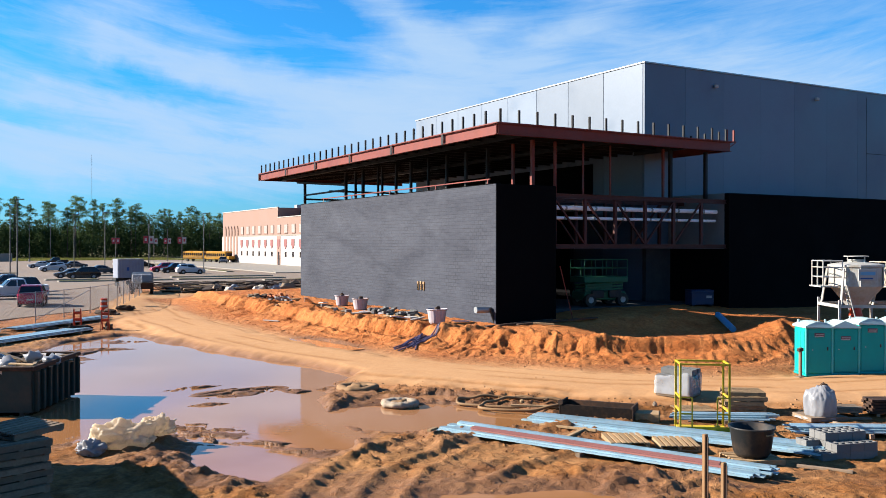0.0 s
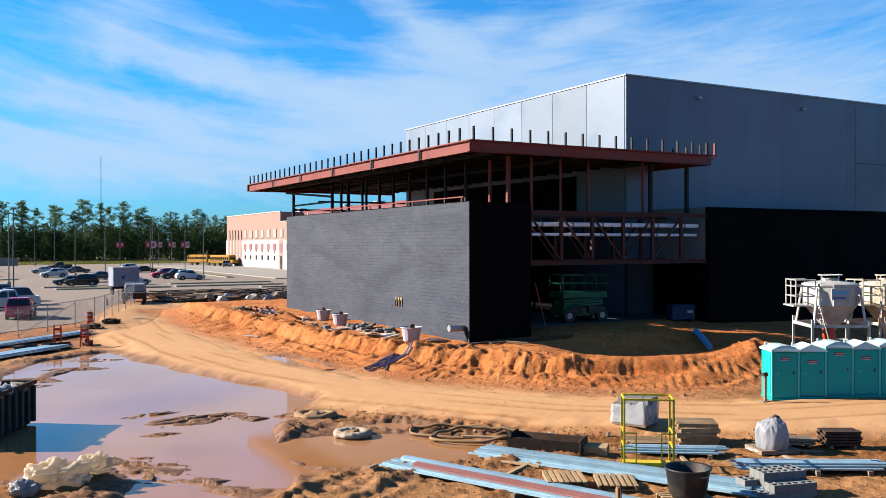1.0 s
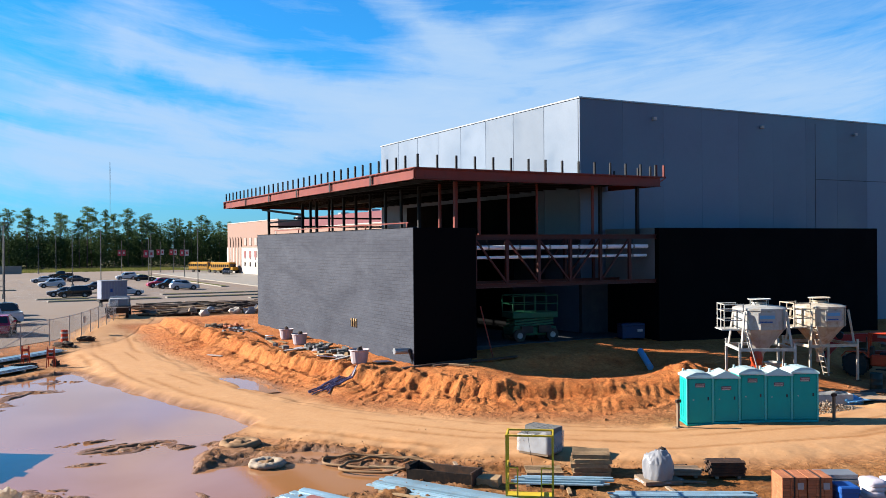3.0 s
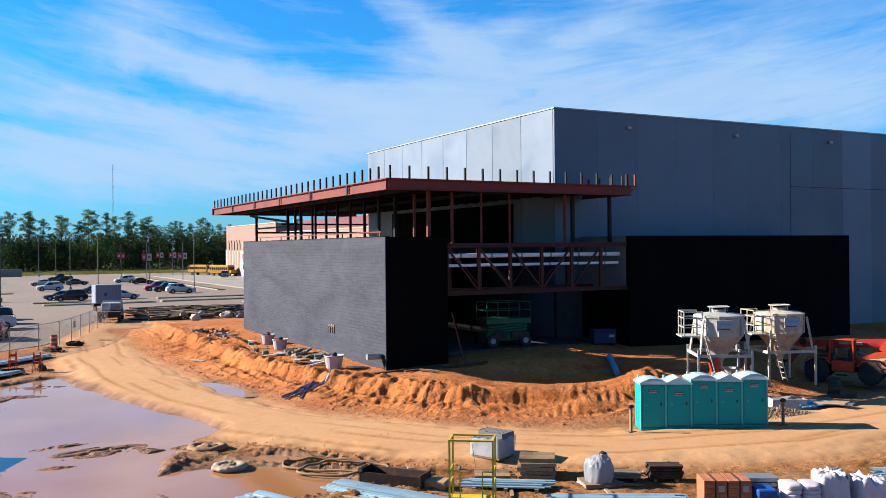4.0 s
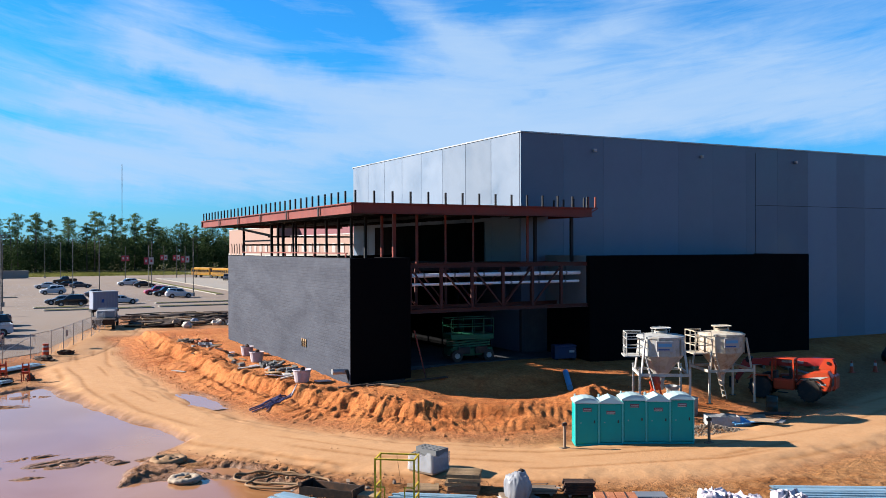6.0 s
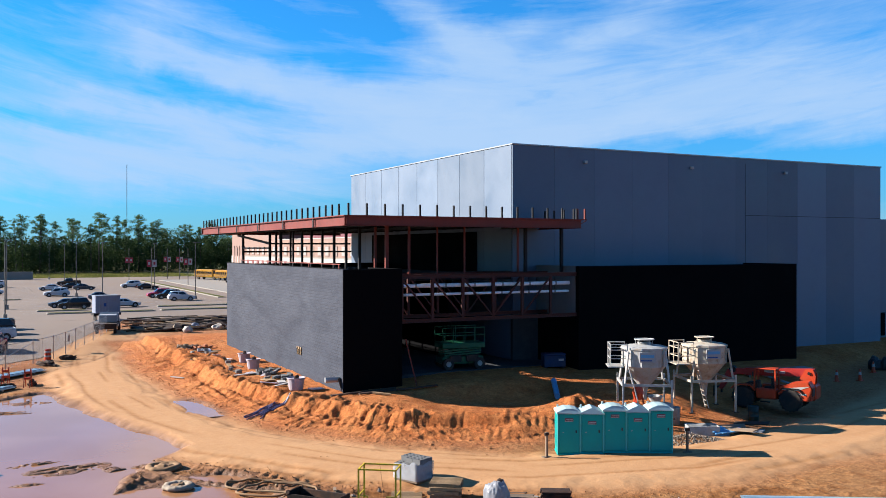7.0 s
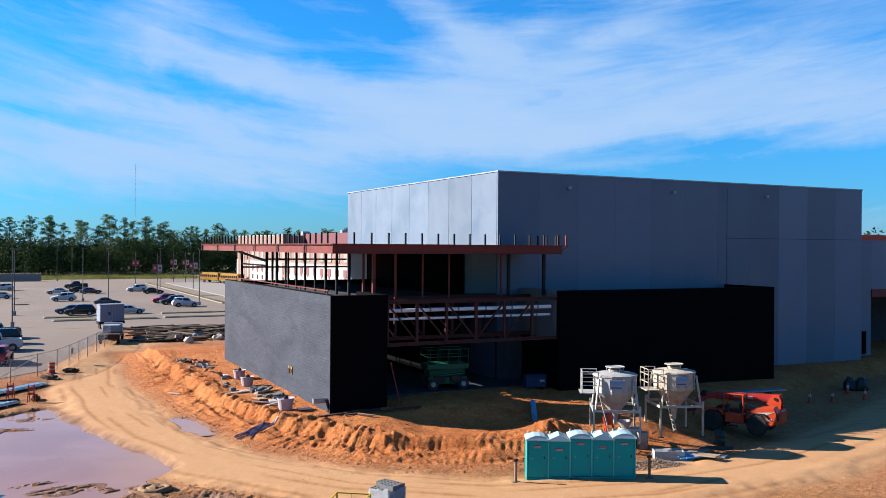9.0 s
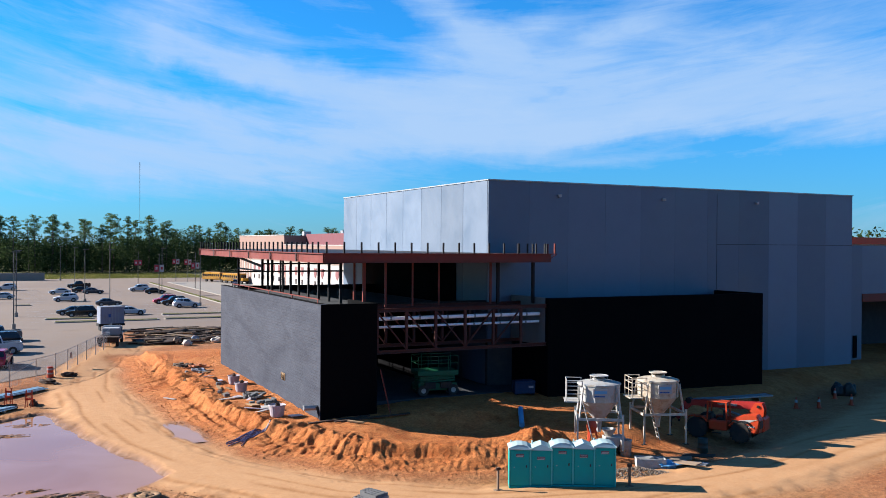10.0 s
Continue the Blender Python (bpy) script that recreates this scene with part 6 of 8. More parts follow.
for lay, cells in ((0, [(i, j) for i in range(4) for j in range(5)]), (1, [(i, j) for i in range(4) for j in range(5) if not (i == 0 and j < 3)]), (2, [(i, j) for i in range(1, 4) for j in range(2, 5)])):
    for i, j in cells:
        share("block", hb_me, cs, pose((i - 1.5) * 0.402, (j - 2) * 0.203, 0.02 + lay * 0.2, 0, 0, 0.4 * ((i * 7 + j * 3 + lay) % 3 - 1)))
for x, y, h in ((12.6, 11.25, 1.62), (12.45, 10.65, 1.32)):
    rd = thing("form_stake", pose(x, y, land(x, y) - 0.05), "yellowed rusty steel stake driven into the ground", "stake", "pair of stakes")
    part("bar", box(-0.045, -0.04, 0, 0.045, 0.04, h, 0.01), "hose", rd)
    part("flange", box(-0.01, -0.08, 0, 0.01, -0.04, h * 0.97), "rust", rd)


# brick cubes, crates, white sacks along the road's south side
def brick_cube(m, label):
    c = thing("brick_cube", m, label, "brick stack", "cubes of bricks")
    one = mesh_of(box(-0.102, -0.05, 0, 0.102, 0.05, 0.066, 0.004), "brick", "clay")
    for lay in range(18):
        for i in range(3):
            for j in range(8):
                if lay == 17 or i in (0, 2) or j in (0, 7):
                    share("brick", one, c, pose((i - 1) * 0.209, (j - 3.5) * 0.103, 0.1 + lay * 0.07))
    part("core", box(-0.2, -0.34, 0.1, 0.2, 0.34, 1.28), "clay", c)
    part("bearer", box(-0.31, -0.4, 0, 0.31, 0.4, 0.1), "wood_old", c)
    part("strap", box(-0.02, -0.425, 0.1, 0.02, 0.425, 1.365), "black_plastic", c)
    part("docket", box(0.08, -0.425, 1.05, 0.24, -0.418, 1.22), "banner_white", c)
    return c


brick_cube(up_at(23.15, 11.76, -30), "strapped cube of orange-red clay bricks on a bearer")
brick_cube(up_at(23.72, 11.43, -30), "strapped cube of orange-red clay bricks on a bearer")
bc = thing("blue_crate", up_at(24.15, 10.82, -29), "bright blue wrapped crate beside the bricks", "crate")
part("body", box(-0.24, -0.3, 0, 0.24, 0.3, 1.15, 0.03), "blue_paint", bc)
part("flap", box(-0.26, -0.32, 1.0, 0.26, 0.32, 1.18, 0.03), "blue_paint", bc)
gs = thing("board_stack", up_at(24.86, 11.69, -29), "stack of pale grey boards", "board stack")
for k in range(9):
    part("board", box(-0.5, -0.3, k * 0.14, 0.5, 0.3, k * 0.14 + 0.12, 0.01), "galv", gs, m=pose(0.02 * (k % 2), 0, 0))
tb = thing("batten_stack", up_at(23.99, 10.1, -25), "low stack of pale timber battens beside the crate", "timber stack")
for lay in range(14):
    for j in range(6):
        part("batten", box(-0.45, -0.3 + j * 0.1, 0, 0.45, -0.22 + j * 0.1, 0.05), "wood", tb, m=pose(0.03 * ((lay * 3 + j) % 4), 0, 0.06 * lay))
ws = thing("sack_stack", up_at(25.12, 10.46, -30), "pallet of white cement sacks", "sacks")
for lay in range(9):
    for i in range(2):
        part("sack", lump(0.25, 0.36, 0.13, lay * 3 + i, 0.08, 3, 2.0, 4), "sheet_white", ws, m=pose((i - 0.5) * 0.5, 0.02 * (lay % 2), 0.12 + lay * 0.13, 0, 0, 6 * ((lay + i) % 3 - 1)), smooth=True)
part("bearer", box(-0.55, -0.45, 0, 0.55, 0.45, 0.13), "wood_old", ws)


def draped(hx, hy, h, seed):
    """Loose sheeting hung over a stack: peaked along the top, folded down the sides, spread at the hem."""
    bm = bmesh.new()
    n, rows = 72, 16
    rings = []
    for q in range(rows + 1):
        f = q / rows
        ring = []
        for k in range(n):
            a = 2 * math.pi * k / n
            c, s_ = math.cos(a), math.sin(a)
            sq = 1 / (abs(c) ** 6 + abs(s_) ** 6) ** (1 / 6)
            fold = noise.fractal(Vector((c * 3.2, s_ * 3.2, seed + f * 0.6)), 1.0, 2.0, 4)
            if f < 0.35:
                w, z = f / 0.35, h * (1 + 0.10 * fold)
            else:
                g = (f - 0.35) / 0.65
                w, z = 1 + 0.20 * g * g + 0.20 * g * fold, h * (1 - g) * (1 + 0.10 * fold)
            z += 0.10 * noise.fractal(Vector((c * w * 2.0, s_ * w * 2.0, seed * 3.1)), 1.0, 2.0, 4) * (1 if f < 0.6 else 0)
            ring.append(bm.verts.new((hx * sq * w * c, hy * sq * w * s_, max(0.0, z))))
        rings.append(ring)
    for p, q in zip(rings, rings[1:]):
        for k in range(n):
            bm.faces.new((p[k], q[k], q[(k + 1) % n], p[(k + 1) % n]))
    bmesh.ops.remove_doubles(bm, verts=bm.verts, dist=0.002)
    bmesh.ops.recalc_face_normals(bm, faces=bm.faces)
    return bm


for k, (x, y, rx, ry, h) in enumerate(((26.15, 10.3, 0.42, 0.4, 1.45), (27.05, 9.75, 0.45, 0.4, 1.3), (28.1, 9.1, 0.45, 0.42, 1.38), (27.2, 10.95, 0.45, 0.4, 1.0))):
    tt = thing("wrapped_stack", up_at(x, y, -29 + 6 * k), "stack under loose pinkish-white plastic sheeting", "wrapped stack", "sheeted stacks")
    part("sheeting", draped(rx, ry, h, 30 + 7 * k), "sheet_white", tt, smooth=True)
    part("load", box(-rx * 0.7, -ry * 0.7, 0, rx * 0.7, ry * 0.7, h * 0.75, 0.02), "clay" if k else "school_red", tt)
for k, (x, y, rz) in enumerate(((24.15, 16.75, -30), (25.35, 16.1, -29))):
    dk = thing("plank_stack", up_at(x, y, rz), "low stack of dark stained planks on bearers", "plank stack", "stacks of dark planks")
    for lay in range(2 if k == 0 else 5):
        for j in range(4):
            part("plank", box(-0.55, -0.3 + j * 0.16, 0.08 + lay * 0.09, 0.55, -0.16 + j * 0.16, 0.155 + lay * 0.09, 0.005), ("wood_old", "rust")[k], dk, m=pose(0.03 * ((lay + j) % 3 - 1), 0, 0))
    part("bearer", box(-0.4, -0.3, 0, -0.3, 0.34, 0.08), "wood_old", dk)
    part("bearer", box(0.3, -0.3, 0, 0.4, 0.34, 0.08), "wood_old", dk)


r = random.Random(44)
for k in range(9):
    x, y, L = 24.2 + r.gauss(0, 0.55), 17.2 + r.gauss(0, 0.35), r.uniform(0.3, 0.8)
    o = thing("broken_board", pose(x, y, land(x, y) + 0.05 + 0.04 * (k % 4), r.uniform(-8, 8), r.uniform(-10, 10), r.uniform(0, 180)), "broken piece of brown pallet timber on the sand", "timber", "broken pallet pieces")
    part("board", box(-L / 2, -0.05, 0, L / 2, 0.05, 0.03, 0.004), r.choice(("wood", "wood_old", "wood_dark")), o)
for k in range(26):
    x, y = r.uniform(14.5, 26.0), 0
    y = 22.6 - (x - 14.5) * 0.50 + r.gauss(0, 0.6)
    o = thing("stone", up_at(x, y, r.uniform(0, 180), -0.02), "small tan lump of broken block on the sand", "stone", "stones beside the road")
    part("lump", lump(r.uniform(0.06, 0.16), r.uniform(0.05, 0.12), r.uniform(0.05, 0.12), 400 + k, 0.4, 1), r.choice(("rubble", "cmu", "wood")), o)


# hose coils and sacks in the mud
def tube_path(name, pts, radius, mat, parent, cyclic=False):
    cu = bpy.data.curves.new(name, "CURVE")
    cu.dimensions, cu.bevel_depth, cu.bevel_resolution, cu.resolution_u = "3D", radius, 2, 6
    sp = cu.splines.new("NURBS")
    sp.points.add(len(pts) - 1)
    for p, q in zip(sp.points, pts):
        p.co = (*q, 1)
    sp.use_endpoint_u, sp.order_u, sp.use_cyclic_u = True, 3, cyclic
    cu.materials.append(M[mat])
    ob = new(name, cu)
    ob.parent = parent
    return ob


hz = thing("hose_coil", pose(0, 0, 0), "muddy brown hose lying in loose loops", "hose")
pts = []
for k in range(64):
    a = k / 64 * 2 * math.pi * 2.3
    g = 0.8 + 0.32 * math.sin(k * 0.27)
    u, v = 2.0 * g * math.cos(a) + 0.012 * k, 0.75 * g * math.sin(a) + 0.25 * math.sin(k * 0.1)
    c, s_ = math.cos(radians(-32)), math.sin(radians(-32))
    x, y = 15.75 + u * c - v * s_, 23.4 + u * s_ + v * c
    pts.append((x, y, max(land(x, y), WATER_Z) + 0.06 + 0.02 * (k / 20)))
tube_path("hose", pts, 0.048, "hose", hz)
for k, (x, y, rad, mat) in enumerate(((13.2, 25.2, 0.62, "muddy_canvas"), (13.2, 28.6, 0.75, "hose"))):
    rg = thing("wrapped_coil", pose(x, y, max(WATER_Z, land(x, y)), 0, 0, 15), ("pale canvas-wrapped ring coil lying in the puddle", "muddy wrapped ring coil half sunk in mud")[k], "coil", "wrapped coils")
    tor = bmesh.new()
    bmesh.ops.create_grid(tor, x_segments=48, y_segments=12, size=0.5)
    for v in tor.verts:
        a, b = (v.co.x + 0.5) * 2 * math.pi, (v.co.y + 0.5) * 2 * math.pi
        rr = 0.17 * (1 + 0.35 * noise.noise(Vector((math.cos(a) * 3, math.sin(a) * 3, k + math.cos(b)))))
        v.co = Vector(((rad - 0.15 + rr * math.cos(b)) * math.cos(a), (rad - 0.15 + rr * math.cos(b)) * math.sin(a), 0.15 + rr * math.sin(b)))
    bmesh.ops.remove_doubles(tor, verts=tor.verts, dist=0.001)
    tor.transform(Matrix.Diagonal((1, 1, 0.68, 1)))
    part("ring", tor, mat, rg, smooth=True)
    part("core", lump(rad * 0.5, rad * 0.5, 0.18, 50 + k, 0.4, 3), "hose", rg, smooth=True)

# tubs, sacks and boards along the block wall
for k, (x, y, s_) in enumerate(((22.9, 40.0, 0.84), (23.0, 50.0, 0.78), (23.3, 53.6, 0.74))):
    t = thing("mortar_tub", up_at(x, y, 20 * k), "pale pinkish square mortar tub with a dark lump on top", "tub", "mortar tubs along the wall")
    body = lathe([(0.0, 0.0), (0.42, 0.0), (0.5, 0.1), (0.62, 0.85), (0.68, 0.9), (0.66, 0.95), (0.56, 0.86), (0.0, 0.8)], 18)
    part("tub", body, "pink_bin", t, smooth=False, m=Matrix.Diagonal((s_, s_, s_, 1)))
    part("lump", lump(0.16, 0.14, 0.2, k, 0.3, 2), "wood_dark", t, m=pose(0.05, 0, 0.82 * s_))
r = random.Random(77)
for k in range(26):
    y = r.uniform(39.5, 66)
    x = 23.6 - abs(r.gauss(0, 1.1)) - (0.6 if y > 48 else 0)
    mat = r.choice(("wood", "sheet_white", "school_white", "wood_old", "cmu"))
    if mat == "cmu":
        o = thing("loose_block", up_at(x, y, r.uniform(0, 180), 0.0), "grey concrete block lying beside the wall", "concrete block", "litter along the wall")
        part("block", box(-0.2, -0.1, 0, 0.2, 0.1, 0.2, 0.01), "cmu", o)
    else:
        L = r.uniform(0.5, 2.2)
        o = thing("loose_board", pose(x, y, land(x, y) + 0.06, r.uniform(-6, 6), r.uniform(-9, 4), r.uniform(0, 180)), "timber or board offcut lying beside the wall", "board", "litter along the wall")
        part("board", box(-L / 2, -0.12, 0, L / 2, 0.12, 0.05), mat, o)
for k, (x, y, h, mat) in enumerate(((22.6, 64.2, 0.9, "clay"), (22.0, 65.2, 0.5, "wood_dark"), (21.3, 66.0, 0.4, "wood_old"), (22.4, 62.2, 0.35, "white_wrap"), (23.4, 47.2, 0.45, "cmu"), (23.6, 44.6, 0.35, "cmu"))):
    o = thing("material_pile", up_at(x, y, k * 25), "small heap of leftover building material by the wall", "heap", "heaps along the wall")
    rr = random.Random(60 + k)
    for q in range(14):
        px, py, pz = rr.gauss(0, 0.4), rr.gauss(0, 0.28), rr.random() * h * 0.6
        part("piece", box(-0.22, -0.11, 0, 0.22, 0.11, 0.14, 0.01), mat, o, m=pose(px, py, pz * max(0, 1 - abs(px)), rr.uniform(-12, 12), rr.uniform(-12, 12), rr.uniform(0, 180)))
for k, (x, y, rz, tilt, L, w, mat) in enumerate(((22.3, 57.5, 70, 8, 2.4, 0.3, "sheet_white"), (22.0, 56.2, 55, 14, 2.0, 0.25, "school_white"), (22.6, 55.2, 80, 5, 1.6, 0.35, "sheet_white"), (22.4, 44.2, 95, 3, 1.3, 0.6, "wood"), (22.9, 42.9, 80, 2, 1.1, 0.5, "school_white"), (23.5, 47.9, 20, 4, 1.0, 0.4, "cmu"), (21.6, 60.3, 40, 10, 1.8, 0.22, "wood"), (20.4, 58.2, 75, 5, 2.2, 0.14, "wood_old"), (20.9, 51.6, 60, 8, 2.0, 0.12, "wood"), (23.9, 39.2, 10, 3, 0.9, 0.5, "sheet_white"))):
    o = thing("propped_sheet", pose(x, y, land(x, y) + 0.08 + math.sin(radians(tilt)) * L / 2, 0, tilt, rz), "pale board offcut propped on the bank by the wall", "board", "boards along the wall")
    part("board", box(-L / 2, -w / 2, 0, L / 2, w / 2, 0.05, 0.006), mat, o)
for k, (x, y, rz) in enumerate(((22.9, 48.2, 15), (23.2, 48.9, 60), (23.0, 46.4, 5), (22.7, 47.3, 35), (23.6, 41.9, 70), (23.3, 43.7, 20))):
    o = thing("loose_block", up_at(x, y, rz), "grey concrete block lying beside the wall", "concrete block", "litter along the wall")
    bb_ = box(-0.2, -0.1, 0, 0.2, -0.065, 0.2)
    cuboid(bb_, -0.2, 0.065, 0, 0.2, 0.1, 0.2)
    for xx in (-0.2, -0.018, 0.164):
        cuboid(bb_, xx, -0.065, 0, xx + 0.036, 0.065, 0.2)
    part("block", bb_, "cmu", o)


def swept(points, radius, n=6):
    """One bent tube along a line of points."""
    bm = bmesh.new()
    rings = []
    for k, p in enumerate(points):
        d = (points[min(k + 1, len(points) - 1)] - points[max(k - 1, 0)]).normalized()
        u = d.cross(Vector((0, 0, 1))).normalized()
        v = u.cross(d)
        rings.append([bm.verts.new(p + radius * (u * math.cos(q * 6.2832 / n) + v * math.sin(q * 6.2832 / n))) for q in range(n)])
    for r0, r1 in zip(rings, rings[1:]):
        for q in range(n):
            bm.faces.new((r0[q], r0[(q + 1) % n], r1[(q + 1) % n], r1[q]))
    bm.faces.new(rings[0])
    bm.faces.new(rings[-1][::-1])
    return bm


pc = thing("conduit_bundle", pose(0, 0, 0), "bundle of purple plastic conduits lying on the bank", "conduits")
for k in range(11):
    a, b = Vector((19.5 + r.uniform(-0.5, 0.6), 37.0 + r.uniform(-0.6, 0.6))), Vector((21.6 + r.uniform(-0.6, 0.5), 38.2 + r.uniform(-0.6, 0.6)))
    run_ = [a.lerp(b, q / 7) for q in range(8)]
    run_ = [Vector((p.x, p.y, land(p.x, p.y) + 0.05 + 0.03 * (k % 4))) for p in run_]
    part("conduit", swept(run_, 0.036), "purple", pc)


# debris by the silos
rb = thing("rubble_heap", pose(37.4, 21.9, land(37.4, 21.9) - 0.03, 0, 0, -25), "low grey heap of broken rubble beside the toilets", "rubble", kind="stuff")
rbm = bmesh.new()
r = random.Random(8)
for k in range(900):
    a, q = r.uniform(0, 6.283), r.random() ** 0.5
    x, y, sz = 2.0 * q * math.cos(a), 1.1 * q * math.sin(a), r.uniform(0.025, 0.075)
    bmesh.ops.create_icosphere(rbm, subdivisions=1, radius=sz, matrix=pose(x, y, 0.45 * (1 - q) * r.uniform(0.6, 1) + sz * 0.4, r.uniform(0, 90), r.uniform(0, 90), 0) @ Matrix.Diagonal((1, r.uniform(0.5, 1), r.uniform(0.4, 0.9), 1)))
part("stones", rbm, "rubble", rb)
ct = thing("mixing_trough", up_at(39.2, 23.0, -30), "pale steel mixing trough full of rubble", "trough")
part("trough", cuboid(cuboid(cuboid(cuboid(box(-0.8, -0.45, 0, 0.8, 0.45, 0.06), -0.8, -0.45, 0.06, 0.8, -0.4, 0.5), -0.8, 0.4, 0.06, 0.8, 0.45, 0.5), -0.8, -0.4, 0.06, -0.75, 0.4, 0.5), 0.75, -0.4, 0.06, 0.8, 0.4, 0.5), "white_steel", ct)
part("fill", lump(0.7, 0.36, 0.45, 3, 0.3, 2), "cmu", ct, m=pose(0, 0, 0.05))
for k, (x, y, rz, L, mat) in enumerate(((41.2, 22.6, -62, 2.8, "galv"), (41.0, 23.3, -40, 2.2, "wood_old"), (40.2, 22.2, -20, 1.6, "pipe_blue"), (40.6, 21.9, -75, 2.0, "wood_old"), (42.6, 22.9, -55, 1.8, "wood_dark"))):
    o = thing("debris_sheet", pose(x, y, land(x, y) + 0.1 + 0.05 * k, 4, -5, rz), "bent sheet or board thrown on the debris", "board", "debris by the silos")
    part("sheet", box(-L / 2, -0.3, 0, L / 2, 0.3, 0.06, 0.01), mat, o)
tarp(40.0, 22.5, 10, 0.7, 0.5, 0.3, 41, "pipe_blue", "crumpled pale blue tarp on the debris")
bn = thing("drum", up_at(44.2, 24.3), "dark green steel drum beside the debris", "drum")
part("shell", lathe([(0, 0), (0.29, 0), (0.3, 0.02), (0.29, 0.3), (0.31, 0.31), (0.29, 0.33), (0.29, 0.58), (0.31, 0.6), (0.29, 0.62), (0.3, 0.88), (0.27, 0.88), (0.27, 0.84), (0, 0.84)], 18), "green_bin", bn, smooth=True)
bk = thing("cement_barrel", up_at(39.0, 24.9), "pale open barrel standing below the silo", "barrel")
part("shell", lathe([(0, 0), (0.3, 0), (0.34, 0.9), (0.36, 0.92), (0.32, 0.92), (0.28, 0.1), (0, 0.1)], 18), "white_steel", bk, smooth=True)
mx = thing("mixer", up_at(36.9, 25.3, -30), "orange tripod mortar mixer under the white silo", "mixer")
for k in range(3):
    a = k * 2.094
    part("leg", bar(bmesh.new(), (0.5 * math.cos(a), 0.5 * math.sin(a), 0), (0.12 * math.cos(a), 0.12 * math.sin(a), 1.9), 0.09, 0.09), "orange", mx)
part("drum", lathe([(0.0, 1.2), (0.2, 1.25), (0.3, 1.6), (0.22, 1.95), (0, 1.95)], 14), "orange", mx)
pm = thing("pump", up_at(38.6, 25.5, -20), "grey mortar pump with hoppers below the silo", "pump")
part("body", box(-0.6, -0.35, 0.25, 0.6, 0.35, 0.9, 0.05), "white_steel", pm)
part("hopper", lathe([(0.2, 0.9), (0.42, 1.3), (0.4, 1.32), (0.18, 0.95), (0, 0.95)], 12), "white_steel", pm, m=pose(-0.3, 0, 0))
for x in (-0.4, 0.4):
    w = part("wheel", rod(bmesh.new(), (x, -0.42, 0.25), (x, 0.42, 0.25), 0.25, 14), "rubber", pm)

# long board, cones and bags in the shade of the hall
lbd = thing("long_board", pose(55.3, 33.2, land(55.3, 33.2), 0, 0, -5), "long pale grey insulation board on timber blocks", "board")
zb = 0.55
part("sheet", box(-3.4, -0.45, zb, 3.4, 0.45, zb + 0.1, 0.01), "galv", lbd)
for x in (-2.2, 0, 2.2):
    part("bearer", box(x - 0.1, -0.4, 0, x + 0.1, 0.4, zb), "wood_old", lbd)
for k, (x, y) in enumerate(((62.0, 31.2), (65.3, 31.0), (66.5, 33.5), (60.3, 31.8))):
    cn = thing("traffic_cone", up_at(x, y), "orange traffic cone with a white band", "cone", "cones by the hall")
    part("base", box(-0.2, -0.2, 0, 0.2, 0.2, 0.05, 0.02), "orange", cn)
    part("cone", lathe([(0.16, 0.05), (0.05, 0.85), (0, 0.86)], 14), "orange", cn)
    part("band", lathe([(0.112, 0.46), (0.085, 0.66), (0, 0.66)], 14), "banner_white", cn)
for k, (x, y) in enumerate(((68.2, 34.6), (68.9, 34.1))):
    o = thing("dark_bag", up_at(x, y), "dark plastic bag of rubbish", "bag", "dark bags by the hall")
    part("bag", lump(0.6, 0.5, 0.8, 80 + k, 0.3, 3), "black_plastic", o, smooth=True)


# ---- the car park and what lies beyond ----
LOT_Z = 0.06
lot_outline = [(-260, 63), (1.5, 63), (10.5, 72.5), (18.5, 101), (23, 113), (70, 113), (70, 297), (-260, 297)]
lm = bmesh.new()
topv = [lm.verts.new((x, y, LOT_Z)) for x, y in lot_outline]
lowv = [lm.verts.new((x, y, LOT_Z - 0.3)) for x, y in lot_outline]
lm.faces.new(topv)
for k in range(len(topv)):
    j = (k + 1) % len(topv)
    lm.faces.new((topv[j], topv[k], lowv[k], lowv[j]))
bmesh.ops.recalc_face_normals(lm, faces=lm.faces)
lot = tagged(part("car_park", lm, "lot"), "worn pale tarmac car park with faded bays", "car park", kind="structure")
stripe = mesh_of(box(-2.4, -0.06, 0, 2.4, 0.06, 0.004), "bay_line", "banner_white")
for row_x in (13.2, 21.8, 32.0, 41.0):
    for k in range(20):
        y = 130 + k * 5.6
        share("bay_line", stripe, lot, pose(row_x, y, LOT_Z + 0.001))
def kerb_island(x0, y0, x1, y1):
    isl = tagged(part("kerb_island", box(x0, y0, LOT_Z - 0.05, x1, y1, LOT_Z + 0.15, 0.04), "kerb"), "long concrete kerb island with dry grass", "kerb", kind="structure")
    part("turf", box(x0 + 0.2, y0 + 0.2, LOT_Z + 0.15, x1 - 0.2, y1 - 0.2, LOT_Z + 0.17), "grass", isl)
for box4 in ((14, 127, 29, 129), (13, 133.5, 20, 135), (30, 128, 46, 129.6), (31, 137, 47, 138.5), (20, 149, 30, 150.2), (40, 120, 60, 121.2), (46, 160, 47.5, 260), (9, 168, 12, 169.5)):
    kerb_island(*box4)
wall_block("kerb_school", 52, 150, 0.0, 53.2, 262, 0.22, "kerb", "pale concrete kerb along the school road", "kerb")
wall_block("pavement_school", 53.2, 150, 0.0, 71.9, 262, 0.2, "kerb", "pale concrete pavement before the school", "pavement")
wall_block("wall_stand", -160, 287, 0, 19, 288, 2.4, "kerb", "low pale wall at the far edge of the car park")


